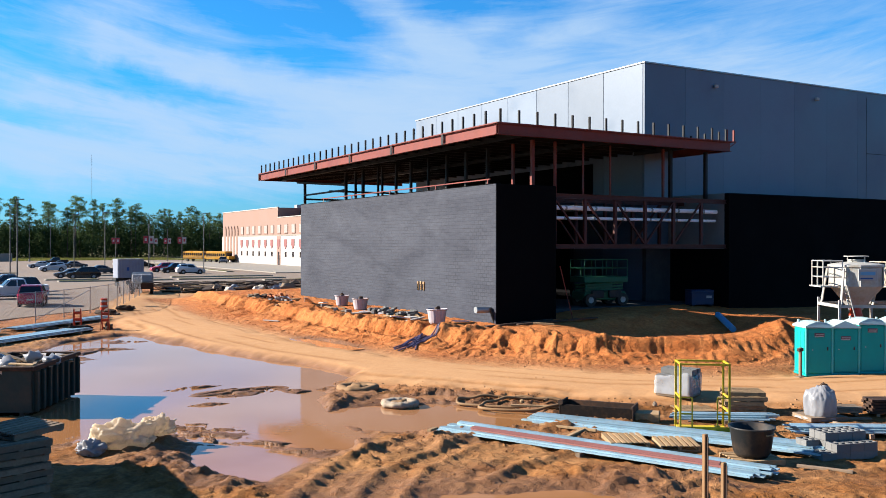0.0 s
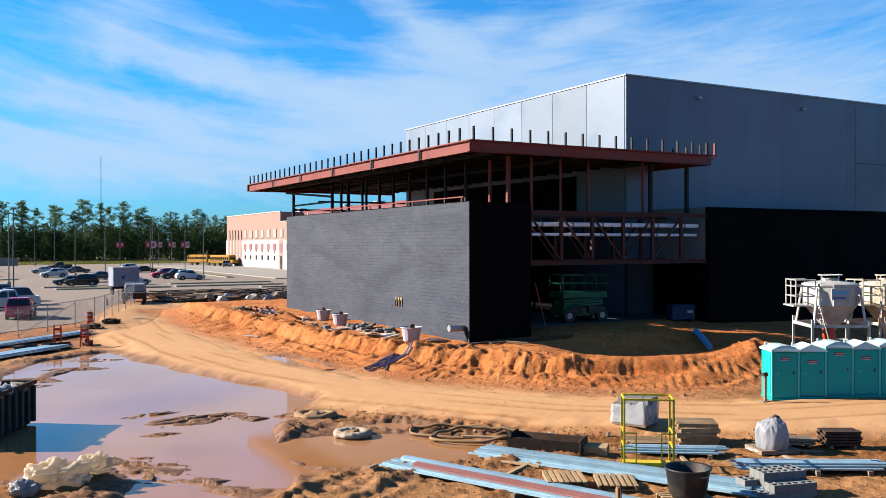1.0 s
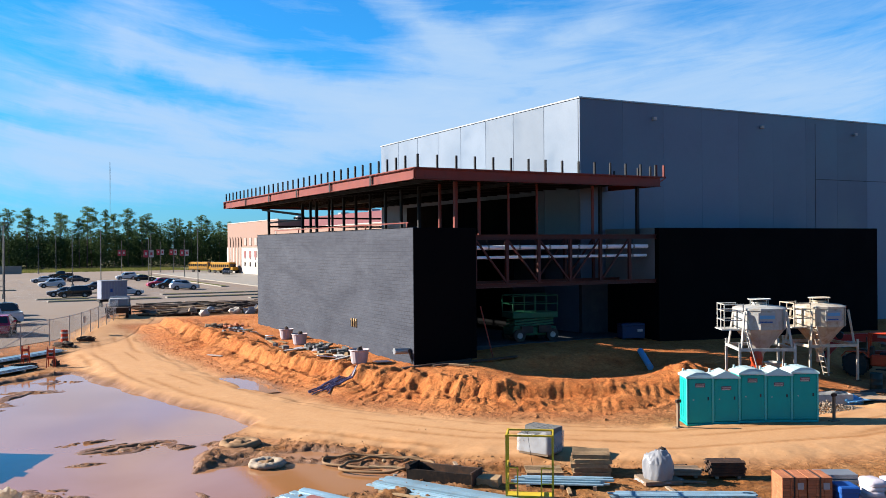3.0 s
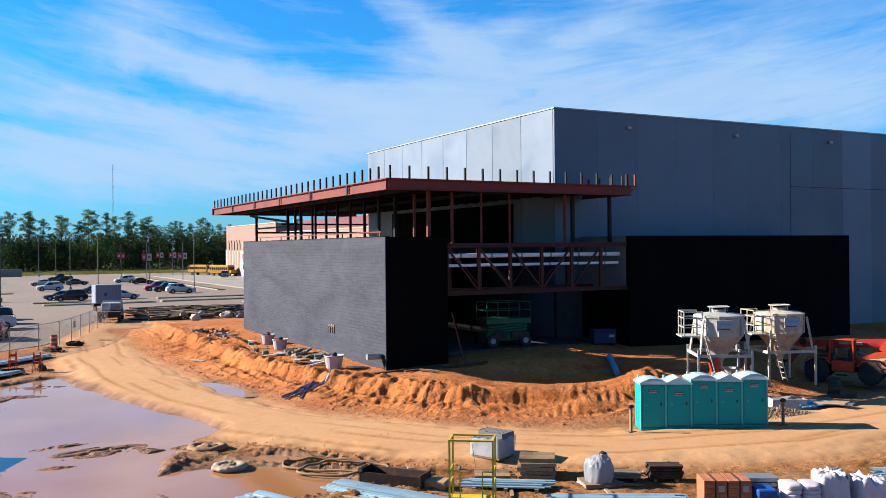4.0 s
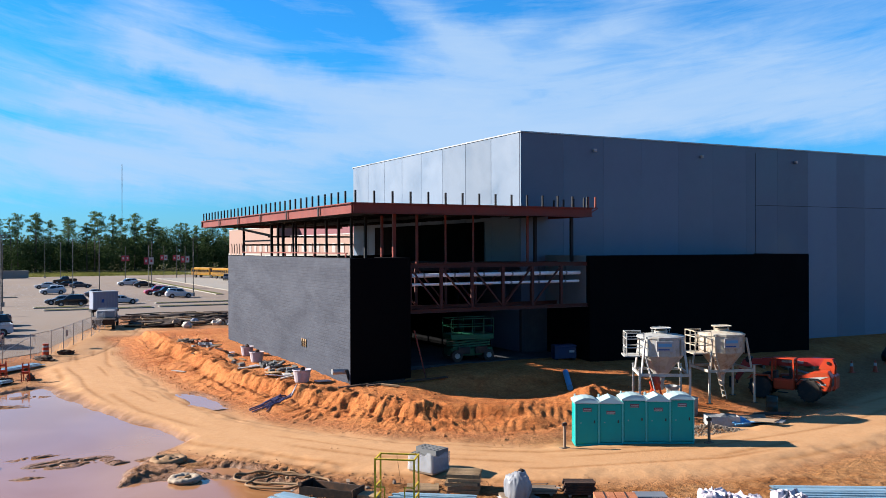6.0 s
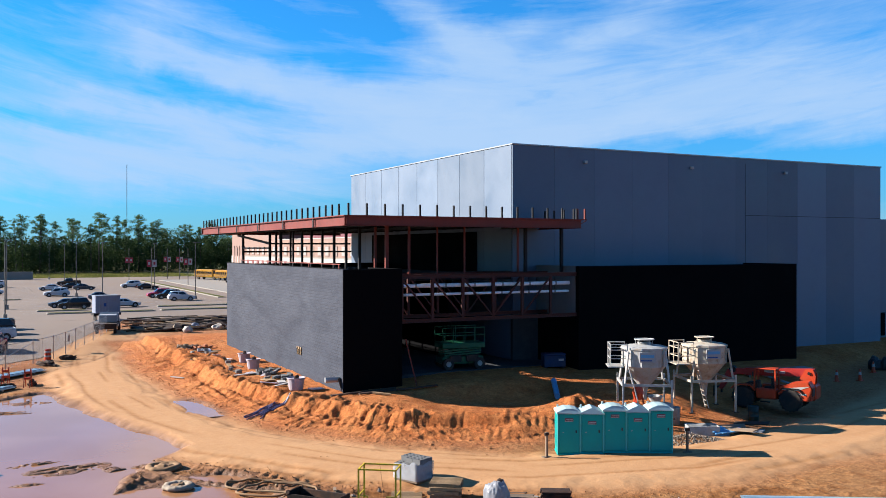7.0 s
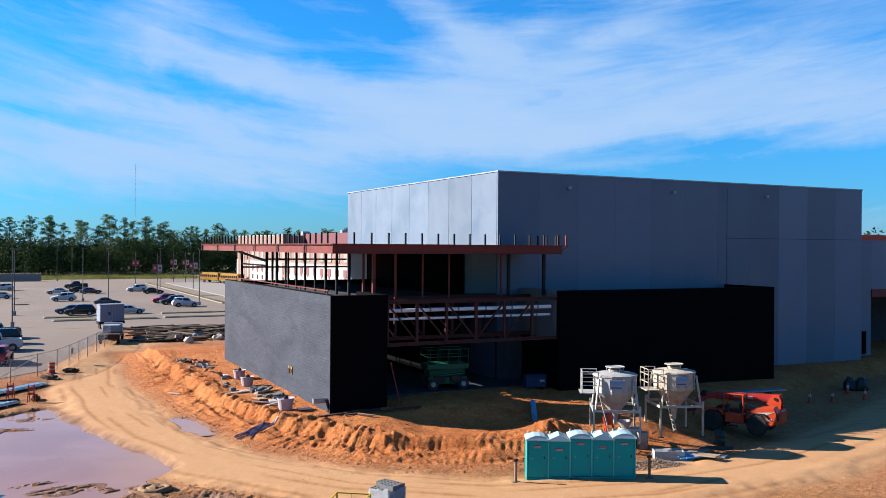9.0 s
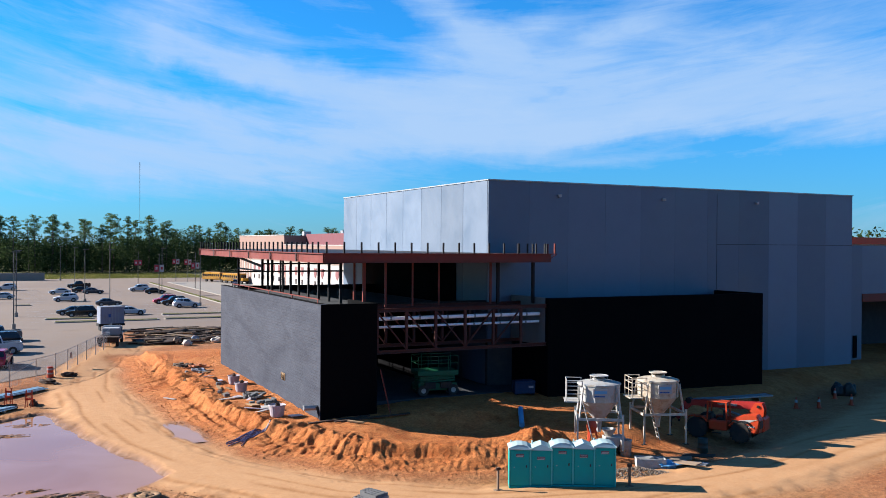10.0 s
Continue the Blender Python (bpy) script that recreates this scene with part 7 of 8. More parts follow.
def build_car(m, style, paint, label):
    """Nose towards -x. One shell with the roof drawn in, dark glass let into its sides, front and back."""
    c = thing("car", m, label, "car", "parked cars")
    L, W, H = {"sedan": (4.75, 1.82, 1.45), "suv": (4.75, 1.92, 1.76), "pickup": (5.7, 2.0, 1.88)}[style]
    h, belt = L / 2, {"sedan": 0.95, "suv": 1.08, "pickup": 1.14}[style]
    front, t0, t1, back = {"sedan": (-0.95, -0.15, 1.05, 1.75), "suv": (-1.05, -0.35, 1.75, 2.15), "pickup": (-1.15, -0.5, 0.75, 0.98)}[style]
    shell = [(-h, 0.42), (-h + 0.12, 0.28), (h - 0.12, 0.30), (h, 0.48), (h - 0.03, belt - 0.12), (h - 0.15, belt - 0.02), (back, belt), (t1, H - 0.03), ((t0 + t1) / 2, H), (t0, H - 0.05), (front, belt), (-h + 0.55, belt - 0.14), (-h + 0.12, belt - 0.24), (-h, 0.62)]
    body = prism(shell, -W / 2, W / 2)
    for v in body.verts:
        if v.co.z > belt + 0.1:
            v.co.y *= 0.80
        if abs(v.co.x) > h - 0.2:
            v.co.y *= 0.90
    bmesh.ops.bevel(body, geom=[e for e in body.edges if e.calc_length() > 0.01], offset=0.045, segments=2, affect="EDGES")
    part("body", body, paint, c, smooth=False)

    def side(x, z, s, out):
        k = max(0.0, min(1.0, (z - belt) / (H - belt)))
        return (x, s * (W / 2 * (1 - 0.20 * k) + out), z)

    for s in (-1, 1):
        z0, z1 = belt + 0.05, H - 0.14
        f0, f1 = front + (t0 - front) * 0.22, t0 - 0.02
        b0, b1 = back - (back - t1) * 0.22 - 0.05, t1 - 0.02
        mid = (t0 + t1) / 2 - 0.05
        for (a0, a1), (c0, c1) in (((f0 + 0.05, f1 + 0.08), (mid - 0.05, mid - 0.05)), ((mid + 0.05, mid + 0.05), (b0 - 0.06, b1 - 0.08))):
            pane = bmesh.new()
            vs = [pane.verts.new(side(x, z, s, o)) for o in (0.012, -0.03) for x, z in ((a0, z0), (c0, z0), (c1, z1), (a1, z1))]
            for q in ((0, 1, 2, 3), (7, 6, 5, 4), (0, 4, 5, 1), (1, 5, 6, 2), (2, 6, 7, 3), (3, 7, 4, 0)):
                pane.faces.new([vs[k] for k in q])
            bmesh.ops.recalc_face_normals(pane, faces=pane.faces)
            part("side_window", pane, "glass_dark", c)
        part("mirror", box(front + 0.28, s * W / 2 - 0.02, belt - 0.02, front + 0.42, s * (W / 2 + 0.16), belt + 0.12, 0.03), paint, c)
    for name, xa, xb in (("windscreen", front, t0), ("rear_window", back, t1)):
        pane = bmesh.new()
        out = -0.02 if xa < xb else 0.02
        vs = []
        for o in (out, -out):
            for f, y in ((0.1, -0.86), (0.1, 0.86), (0.86, 0.74), (0.86, -0.74)):
                vs.append(pane.verts.new((xa + (xb - xa) * f + o, y * W / 2, belt + (H - 0.04 - belt) * f + 0.012)))
        for q in ((0, 1, 2, 3), (7, 6, 5, 4), (0, 4, 5, 1), (1, 5, 6, 2), (2, 6, 7, 3), (3, 7, 4, 0)):
            pane.faces.new([vs[k] for k in q])
        bmesh.ops.recalc_face_normals(pane, faces=pane.faces)
        part(name, pane, "glass_dark", c)
    part("sill", box(-h + 0.3, -W / 2 + 0.03, 0.2, h - 0.3, W / 2 - 0.03, 0.34, 0.02), "black_plastic", c)
    for x in (-h + 0.9, h - 1.0):
        for y in (-W / 2 + 0.10, W / 2 - 0.10):
            part("wheel_arch", rod(bmesh.new(), (x, y - 0.115, 0.37), (x, y + 0.115, 0.37), 0.43, 20), "black_plastic", c)
            w = part("wheel", rod(bmesh.new(), (x, y - 0.125, 0.35), (x, y + 0.125, 0.35), 0.35, 18), "rubber", c)
            part("rim", rod(bmesh.new(), (x, y - 0.132, 0.35), (x, y + 0.132, 0.35), 0.22, 12), "galv", w)
    for y in (-W / 2 + 0.3, W / 2 - 0.3):
        part("headlight", box(-h - 0.01, y - 0.17, 0.64, -h + 0.14, y + 0.17, 0.76, 0.02), "banner_white", c)
        part("tail_light", box(h - 0.1, y - 0.12, belt - 0.28, h + 0.012, y + 0.12, belt - 0.12, 0.02), "red_paint", c)
    part("number_plate_bar", box(h - 0.01, -0.25, 0.55, h + 0.015, 0.25, 0.68), "banner_white", c)
    if style == "pickup":
        part("bed_floor", box(back + 0.12, -W / 2 + 0.14, belt - 0.01, h - 0.2, W / 2 - 0.14, belt + 0.03), "dark_steel_and_shade", c)
        for y in (-W / 2 + 0.02, W / 2 - 0.10):
            part("bed_side", box(back + 0.05, y, belt - 0.05, h - 0.12, y + 0.08, belt + 0.12, 0.02), paint, c)
        part("tailgate", box(h - 0.16, -W / 2 + 0.12, belt - 0.1, h - 0.08, W / 2 - 0.12, belt + 0.12, 0.02), paint, c)
    return c


for x, y, rz, style, paint, label in (
    (6.8, 79.5, -100, "suv", "car_red", "dark red hatchback parked with its tail to the fence"),
    (6.2, 90.5, 4, "pickup", "car_white", "white pickup truck parked in the near bay"),
    (6.8, 97.5, 3, "suv", "car_black", "black sport utility car parked in the near bay"),
    (6.4, 104, 3, "pickup", "car_grey", "dark grey pickup truck parked in the near bay"),
    (18.6, 138.5, -4, "suv", "car_black", "black sport utility car in the middle bay"),
    (17.4, 143.0, 0, "sedan", "car_grey", "dark grey saloon car in the middle bay"),
    (18.6, 178.5, 2, "suv", "car_white", "white sport utility car in the far bay"),
    (19, 206.5, 2, "sedan", "car_white", "white saloon car in the far bay"),
    (25.1, 234.5, 2, "pickup", "car_black", "black pickup truck in the far bay"),
    (26.1, 206.0, 182, "sedan", "car_grey", "dark grey saloon car in the far bay"),
    (24.2, 211.5, 180, "sedan", "car_black", "black saloon car in the far bay"),
    (26.2, 139.5, 183, "sedan", "car_white", "white saloon car behind the box trailer"),
    (25.2, 163.0, 180, "sedan", "car_grey", "dark grey saloon car behind the box trailer"),
    (37.4, 213.5, 2, "suv", "car_white", "white sport utility car beside a dark saloon"),
    (39.4, 201.5, 178, "sedan", "car_black", "black saloon car in the far bay"),
    (36.1, 166.0, 2, "suv", "car_red", "red sport utility car in the school-side bay"),
    (36.8, 160.5, 2, "suv", "car_black", "black sport utility car in the school-side bay"),
    (37.8, 153.5, 180, "suv", "car_white", "white sport utility car in the school-side bay"),
    (8.1, 228, 0, "suv", "car_white", "white sport utility car at the car park edge"),
    (7.1, 191, 0, "sedan", "car_white", "white saloon car at the car park edge"),
    (66, 233, 75, "suv", "car_grey", "grey car parked behind the buses"),
):
    build_car(pose(x, y, LOT_Z if y < 225 or x < 50 else 0.2, 0, 0, rz), style, paint, label)


def build_bus(m):
    b = thing("school_bus", m, "yellow school bus parked beside the school", "bus", "school buses")
    part("body", box(-5.0, -1.2, 0.75, 3.9, 1.2, 3.05, 0.18), "bus_yellow", b)
    part("bonnet", box(3.9, -1.0, 0.75, 5.2, 1.0, 1.75, 0.15), "bus_yellow", b)
    part("windscreen", box(3.86, -1.0, 1.8, 3.93, 1.0, 2.65), "glass_dark", b)
    for k in range(9):
        for y in (-1.215, 1.205):
            part("window", box(-4.7 + k * 0.93, y, 1.75, -3.95 + k * 0.93, y + 0.012, 2.45), "glass_dark", b)
    for y in (-1.225, 1.205):
        for z in (1.15, 1.5):
            part("rub_rail", box(-4.95, y, z, 3.85, y + 0.02, z + 0.09), "black_plastic", b)
    for x in (-3.0, 4.4):
        for y in (-1.0, 1.0):
            part("wheel", rod(bmesh.new(), (x, y - 0.18, 0.5), (x, y + 0.18, 0.5), 0.5, 16), "rubber", b)
    part("bumper", box(5.2, -1.15, 0.6, 5.3, 1.15, 0.85), "black_plastic", b)
    return b


for x, y, rz in ((65.5, 258, -65), (68.6, 245, -68)):
    build_bus(pose(x, y, 0.2, 0, 0, rz))


# lamps and banners
def build_lamp(m, h, arm):
    l = thing("lot_lamp", m, "slender dark lamp post with a flat head", "lamp post", "car park lamps")
    part("footing", rod(bmesh.new(), (0, 0, -0.1), (0, 0, 0.7), 0.28, 12), "kerb", l)
    part("pole", rod(bmesh.new(), (0, 0, 0.7), (0, 0, h), 0.09, 8, 0.055), "pole", l)
    part("head", box(-0.25, -0.2, h - 0.05, arm, 0.2, h + 0.08, 0.03), "pole", l)
    return l


for x, y in ((9.1, 141.6), (8.5, 120.0), (24.5, 240), (22.0, 176), (25.4, 163), (41.0, 156.7), (23.4, 285), (41.5, 205), (-6, 190)):
    build_lamp(pose(x, y, LOT_Z), 10.6, 0.8)
for x, y, col in ((43.0, 258.0, "banner_red"), (39.6, 197.0, "banner_white"), (56.2, 272.0, "banner_white"), (58.6, 265.0, "banner_red"), (52.4, 221.0, "banner_red")):
    b = thing("banner_post", pose(x, y, LOT_Z), "banner post with a pair of school banners", "banner post", "banner posts")
    part("pole", rod(bmesh.new(), (0, 0, 0), (0, 0, 9.5), 0.1, 8, 0.07), "pole", b)
    part("arm", box(-1.1, -0.03, 6.9, 1.1, 0.03, 6.98), "pole", b)
    for sx, cc in ((-1, col), (1, "banner_white" if col == "banner_red" and x > 50 else col)):
        ba = part("banner", box(min(sx * 0.1, sx * 1.05), -0.02, 5.3, max(sx * 0.1, sx * 1.05), 0.02, 6.85), "banner_red" if sx < 0 else cc, b)
        part("emblem", box(min(sx * 0.35, sx * 0.8), -0.03, 5.8, max(sx * 0.35, sx * 0.8), 0.03, 6.4), "banner_white" if sx < 0 or cc == "banner_red" else "banner_red", ba)

# fence
posts = [(-3.5, 58.6), (0.0, 60.2), (3.0, 61.6), (5.6, 63.6), (7.6, 65.8), (9.7, 68.6), (11.4, 71.4), (12.6, 74.6), (13.7, 78), (14.8, 81.6), (16.0, 85.4), (17.2, 89.6), (18.3, 94), (18.6, 98.5), (19.5, 103)]
fab = bmesh.new()
for k in range(26):
    u = k / 12
    for a, b in (((u, 0.05), (u - 1.85, 1.9)), ((u - 1.85, 0.05), (u, 1.9))):
        (ax, az), (bx, bz) = a, b
        lo, hi = 0.0, 1.0
        if bx < ax:
            if ax > 1: lo = (ax - 1) / (ax - bx)
            if bx < 0: hi = ax / (ax - bx)
        else:
            if ax < 0: lo = -ax / (bx - ax)
            if bx > 1: hi = (1 - ax) / (bx - ax)
        if hi - lo > 0.02:
            p0, p1 = (ax + (bx - ax) * lo, 0, az + (bz - az) * lo), (ax + (bx - ax) * hi, 0, az + (bz - az) * hi)
            bar(fab, p0, p1, 0.006, 0.006)
fab_me = mesh_of(fab, "chain_link", "wire")
fence = thing("site_fence", pose(0, 0, 0), "chain-link site fence on slender galvanised posts", "fence")
for k, ((ax, ay), (bx, by)) in enumerate(zip(posts, posts[1:])):
    d = Vector((bx - ax, by - ay))
    z = max(0.0, land(ax, ay))
    part("fence_post", rod(bmesh.new(), (ax, ay, z - 0.1), (ax, ay, z + 2.0), 0.035, 6), "galv", fence)
    part("top_rail", rod(bmesh.new(), (ax, ay, z + 1.93), (bx, by, max(0.0, land(bx, by)) + 1.93), 0.022, 5), "galv", fence)
    share("chain_link", fab_me, fence, pose(ax, ay, z, 0, 0, math.degrees(math.atan2(d.y, d.x))) @ Matrix.Diagonal((d.length, 1, 1, 1)))
part("panel_brace", bar(bmesh.new(), (5.6, 63.6, 0.1), (9.7, 68.6, 1.8), 0.04, 0.04), "galv", fence)
fs = thing("fence_sign", pose(12.9, 75.4, 1.1, 0, 0, 72), "small pale sign wired to the fence", "sign")
part("plate", box(-0.35, -0.05, 0, 0.35, -0.02, 0.55), "banner_white", fs)

ob = thing("traffic_barrel", up_at(10.9, 70.1), "orange traffic barrel with pale bands", "traffic barrel")
part("drum", lathe([(0.0, 0.0), (0.34, 0.0), (0.34, 0.08), (0.28, 0.08), (0.27, 0.5), (0.25, 0.5), (0.24, 1.0), (0.0, 1.02)], 20), "orange", ob)
for z in (0.35, 0.72):
    part("band", lathe([(0.285, z), (0.28, z + 0.14), (0, z + 0.14)], 20), "white_steel", ob)
part("base", lathe([(0.0, 0.0), (0.42, 0.0), (0.42, 0.07), (0.0, 0.07)], 16), "black_plastic", ob)
for k, (x, y) in enumerate(((7.5, 58.2), (8.85, 56.4))):
    br = thing("barricade", up_at(x, y, 70), "red-orange folding barricade standing at the puddle edge", "barricade", "folding barricades")
    for sx in (-0.16, 0.16):
        for yy in (-0.2, 0.2):
            part("leg", bar(bmesh.new(), (sx * 1.6, yy, 0), (sx * 0.2, yy, 1.3), 0.05, 0.04), "orange", br)
    for z in (0.55, 0.95):
        part("panel", box(-0.06, -0.24, z, 0.06, 0.24, z + 0.16, 0.02), "orange", br)
for k, (x, y, rx) in enumerate(((7.2, 56.2, 0.8), (5.6, 55.8, 0.9), (9.2, 57.4, 0.6), (10.6, 66.8, 1.0), (12.4, 70.2, 0.7))):
    o = thing("soil_clump", up_at(x, y, k * 40), "dark clump of turned soil by the fence", "soil", "soil clumps")
    part("clump", lump(rx, rx * 0.4, 0.3, 90 + k, 0.6, 3), "wood_dark", o)

# box trailer, flatbed truck and the timber dump
bt = thing("box_trailer", pose(20.4, 113.2, LOT_Z, 0, 0, 8) @ Matrix.Diagonal((0.78, 0.85, 0.88, 1)), "grey-blue box trailer parked at the site edge", "trailer")
part("box_body", box(-2.0, -1.2, 1.1, 2.0, 1.2, 3.7, 0.03), "box_blue", bt)
part("roof_edge", box(-2.04, -1.24, 3.62, 2.04, 1.24, 3.74), "galv", bt)
for k in range(9):
    part("side_post", box(-1.95 + k * 0.48, -1.22, 1.15, -1.91 + k * 0.48, -1.2, 3.6), "galv", bt)
part("emblem", box(-0.7, -1.225, 2.1, -0.3, -1.205, 2.6), "blue_paint", bt)
part("chassis", box(-2.2, -0.9, 0.75, 2.2, 0.9, 1.1), "dark_steel_and_shade", bt)
for x in (0.4, 1.3):
    for y in (-1.0, 1.0):
        part("wheel", rod(bmesh.new(), (x, y - 0.14, 0.42), (x, y + 0.14, 0.42), 0.42, 14), "rubber", bt)
part("landing_leg", box(-1.9, -0.7, 0, -1.75, 0.7, 0.8), "dark_steel_and_shade", bt)
ft = thing("flatbed_truck", pose(18.6, 95.4, 0.05, 0, 0, 78), "white flatbed truck with a dark timber bed", "truck")
cabm = prism([(1.2, 0.5), (3.3, 0.5), (3.35, 1.2), (2.5, 1.35), (2.05, 2.1), (1.2, 2.15)], -1.0, 1.0)
part("cab", cabm, "car_white", ft)
part("windscreen", prism([(2.5, 1.36), (2.56, 1.36), (2.12, 2.05), (2.06, 2.05)], -0.9, 0.9), "glass_dark", ft)
for y in (-1.01, 1.0):
    part("side_window", box(1.4, y, 1.4, 2.15, y + 0.01, 1.95), "glass_dark", ft)
part("bed", box(-3.2, -1.15, 0.9, 1.15, 1.15, 1.1, 0.02), "wood_dark", ft)
part("tail_board", box(-3.25, -1.15, 0.55, -3.2, 1.15, 1.15), "wood_dark", ft)
part("headboard", box(1.0, -1.1, 1.1, 1.1, 1.1, 2.0), "galv", ft)
part("white_load", box(-0.6, -1.0, 1.1, 0.95, 1.0, 1.95, 0.1), "banner_white", ft)
for x in (-2.2, 2.5):
    for y in (-0.95, 0.95):
        part("wheel", rod(bmesh.new(), (x, y - 0.14, 0.42), (x, y + 0.14, 0.42), 0.42, 14), "rubber", ft)
r = random.Random(31)
for k in range(150):
    x, y = r.uniform(21.5, 42), r.uniform(92, 110)
    L = r.uniform(1.5, 5.0)
    kind = r.choice(("wood_dark", "rust", "wood_old", "wood", "hose"))
    o = thing("dumped_timber", pose(x, y, max(0.0, land(x, y)) + r.uniform(0.1, 0.5), r.uniform(-3, 3), r.uniform(-4, 4), r.gauss(-8, 22)), "dark weathered timber lying in the dump", "timber", "dumped timber")
    part("beam", box(-L / 2, -0.12, -0.07, L / 2, 0.12, 0.07, 0.02), kind, o)
for k in range(12):
    x, y = r.uniform(24, 38), r.uniform(90.5, 96)
    o = thing("dumped_sack", up_at(x, y, r.uniform(0, 90)), "pale sack or rag lying on the dumped timber", "sack", "dumped sacks")
    part("bag", lump(r.uniform(0.5, 1.2), 0.5, 0.6, 200 + k, 0.5, 2), r.choice(("pale_bag", "white_wrap", "wood_old")), o)
for k in range(16):
    x, y = r.uniform(21.5, 42), r.uniform(92, 109)
    o = thing("soil_heap", pose(x, y, 0.0), "low heap of dark soil among dumped timber", "soil", "dark soil heaps")
    part("mound", lump(r.uniform(1.2, 3.0), r.uniform(0.8, 1.6), r.uniform(0.3, 0.55), 300 + k, 0.5, 3), "wood_dark", o)

# ---- school ----
SX = 72.0
sch = thing("school", pose(0, 0, 0), "pale two-storey school with tan upper wall and maroon roof block", "school")
part("wall_lower", box(SX, 130, 0, SX + 40, 255, 7.4), "school_white", sch)
part("wall_upper", box(SX + 0.15, 207, 7.4, SX + 40, 254.8, 14.2), "school_tan", sch)
part("wall_upper", box(SX + 0.15, 130, 7.4, SX + 40, 207, 11.7), "school_tan", sch)
part("roof_block", box(SX + 6, 130.2, 11.7, SX + 40, 206.9, 14.6), "school_red", sch)
part("coping", cuboid(box(SX + 0.05, 207, 14.2, SX + 0.4, 255, 14.4), SX + 0.05, 130, 11.7, SX + 0.4, 207, 11.88), "school_white", sch)
part("band", box(SX - 0.08, 130, 7.3, SX + 0.1, 240, 7.55), "kerb", sch)
for k in range(5):
    y = 252.2 - k * 2.9
    w = part("arch_window", prism([(-0.95, 0.6), (0.95, 0.6), (0.95, 9.2), (0.7, 9.9), (0.25, 10.3), (-0.25, 10.3), (-0.7, 9.9), (-0.95, 9.2)], -0.05, 0.05), "school_tan", sch, m=pose(SX - 0.02, y, 0, 0, 0, 90))
    part("glazing", box(-0.7, -0.08, 0.8, 0.7, -0.052, 9.0), "window_glass", w, m=pose(0, 0, 0))
for k in range(20):
    y = 236 - k * 5.0
    if not 206 < y < 209:
        w = part("upper_window", box(SX + 0.02, y - 1.2, 7.8, SX + 0.16, y + 1.2, 10.0), "school_tan", sch)
        part("pane", box(SX - 0.0, y - 1.0, 8.0, SX + 0.03, y + 1.0, 9.9), "pale_pane", w)
for k in range(18):
    y = 236 - k * 5.0
    sh = part("shield", prism([(-1.0, 6.4), (1.0, 6.4), (1.0, 5.0), (0.0, 4.1), (-1.0, 5.0)], -0.04, 0.04), "shield_red", sch, m=pose(SX - 0.05, y, 0, 0, 0, 90))
    part("emblem", prism([(-0.5, 6.1), (0.5, 6.1), (0.5, 5.2), (0.0, 4.8), (-0.5, 5.2)], -0.06, -0.045), "banner_white", sh, m=pose(0, 0, 0))
    part("lower_window", box(SX - 0.04, y - 0.6, 2.2, SX + 0.02, y + 0.6, 3.4), "window_glass", sch)
part("recess", box(SX - 0.03, 204.6, 0.3, SX + 0.02, 207.4, 7.2), "school_tan", sch)
part("door", box(SX - 0.06, 205.2, 0.2, SX - 0.02, 206.6, 2.6), "window_glass", sch)
for x, y in ((SX + 8, 215), (SX + 10, 190), (SX + 9, 170)):
    part("roof_unit", box(x, y, 14.2, x + 2, y + 2, 15.4, 0.05), "galv", sch)

# ---- trees ----
def leaf_cards(verts, faces, rng, cx, cy, cz, rx, ry, rz, n, size):
    for _ in range(n):
        while True:
            u, v, w = rng.uniform(-1, 1), rng.uniform(-1, 1), rng.uniform(-1, 1)
            d = u * u + v * v + w * w
            if 0.15 < d < 1:
                break
        c = Vector((cx + u * rx, cy + v * ry, cz + w * rz))
        a = Vector((rng.gauss(0, 1), rng.gauss(0, 1), rng.gauss(0, 0.6))).normalized() * size * rng.uniform(0.6, 1.3)
        b = Vector((rng.gauss(0, 1), rng.gauss(0, 1), rng.gauss(0, 0.6))).normalized() * size * rng.uniform(0.5, 1.0)
        k = len(verts)
        verts.extend((c - a * 0.5, c + b * 0.6, c + a * 0.5, c - b * 0.35))
        faces.append((k, k + 1, k + 2, k + 3))


def card_mesh(name, verts, faces, mat):
    me = bpy.data.meshes.new(name)
    me.from_pydata([tuple(v) for v in verts], [], faces)
    me.materials.append(M[mat])
    return me


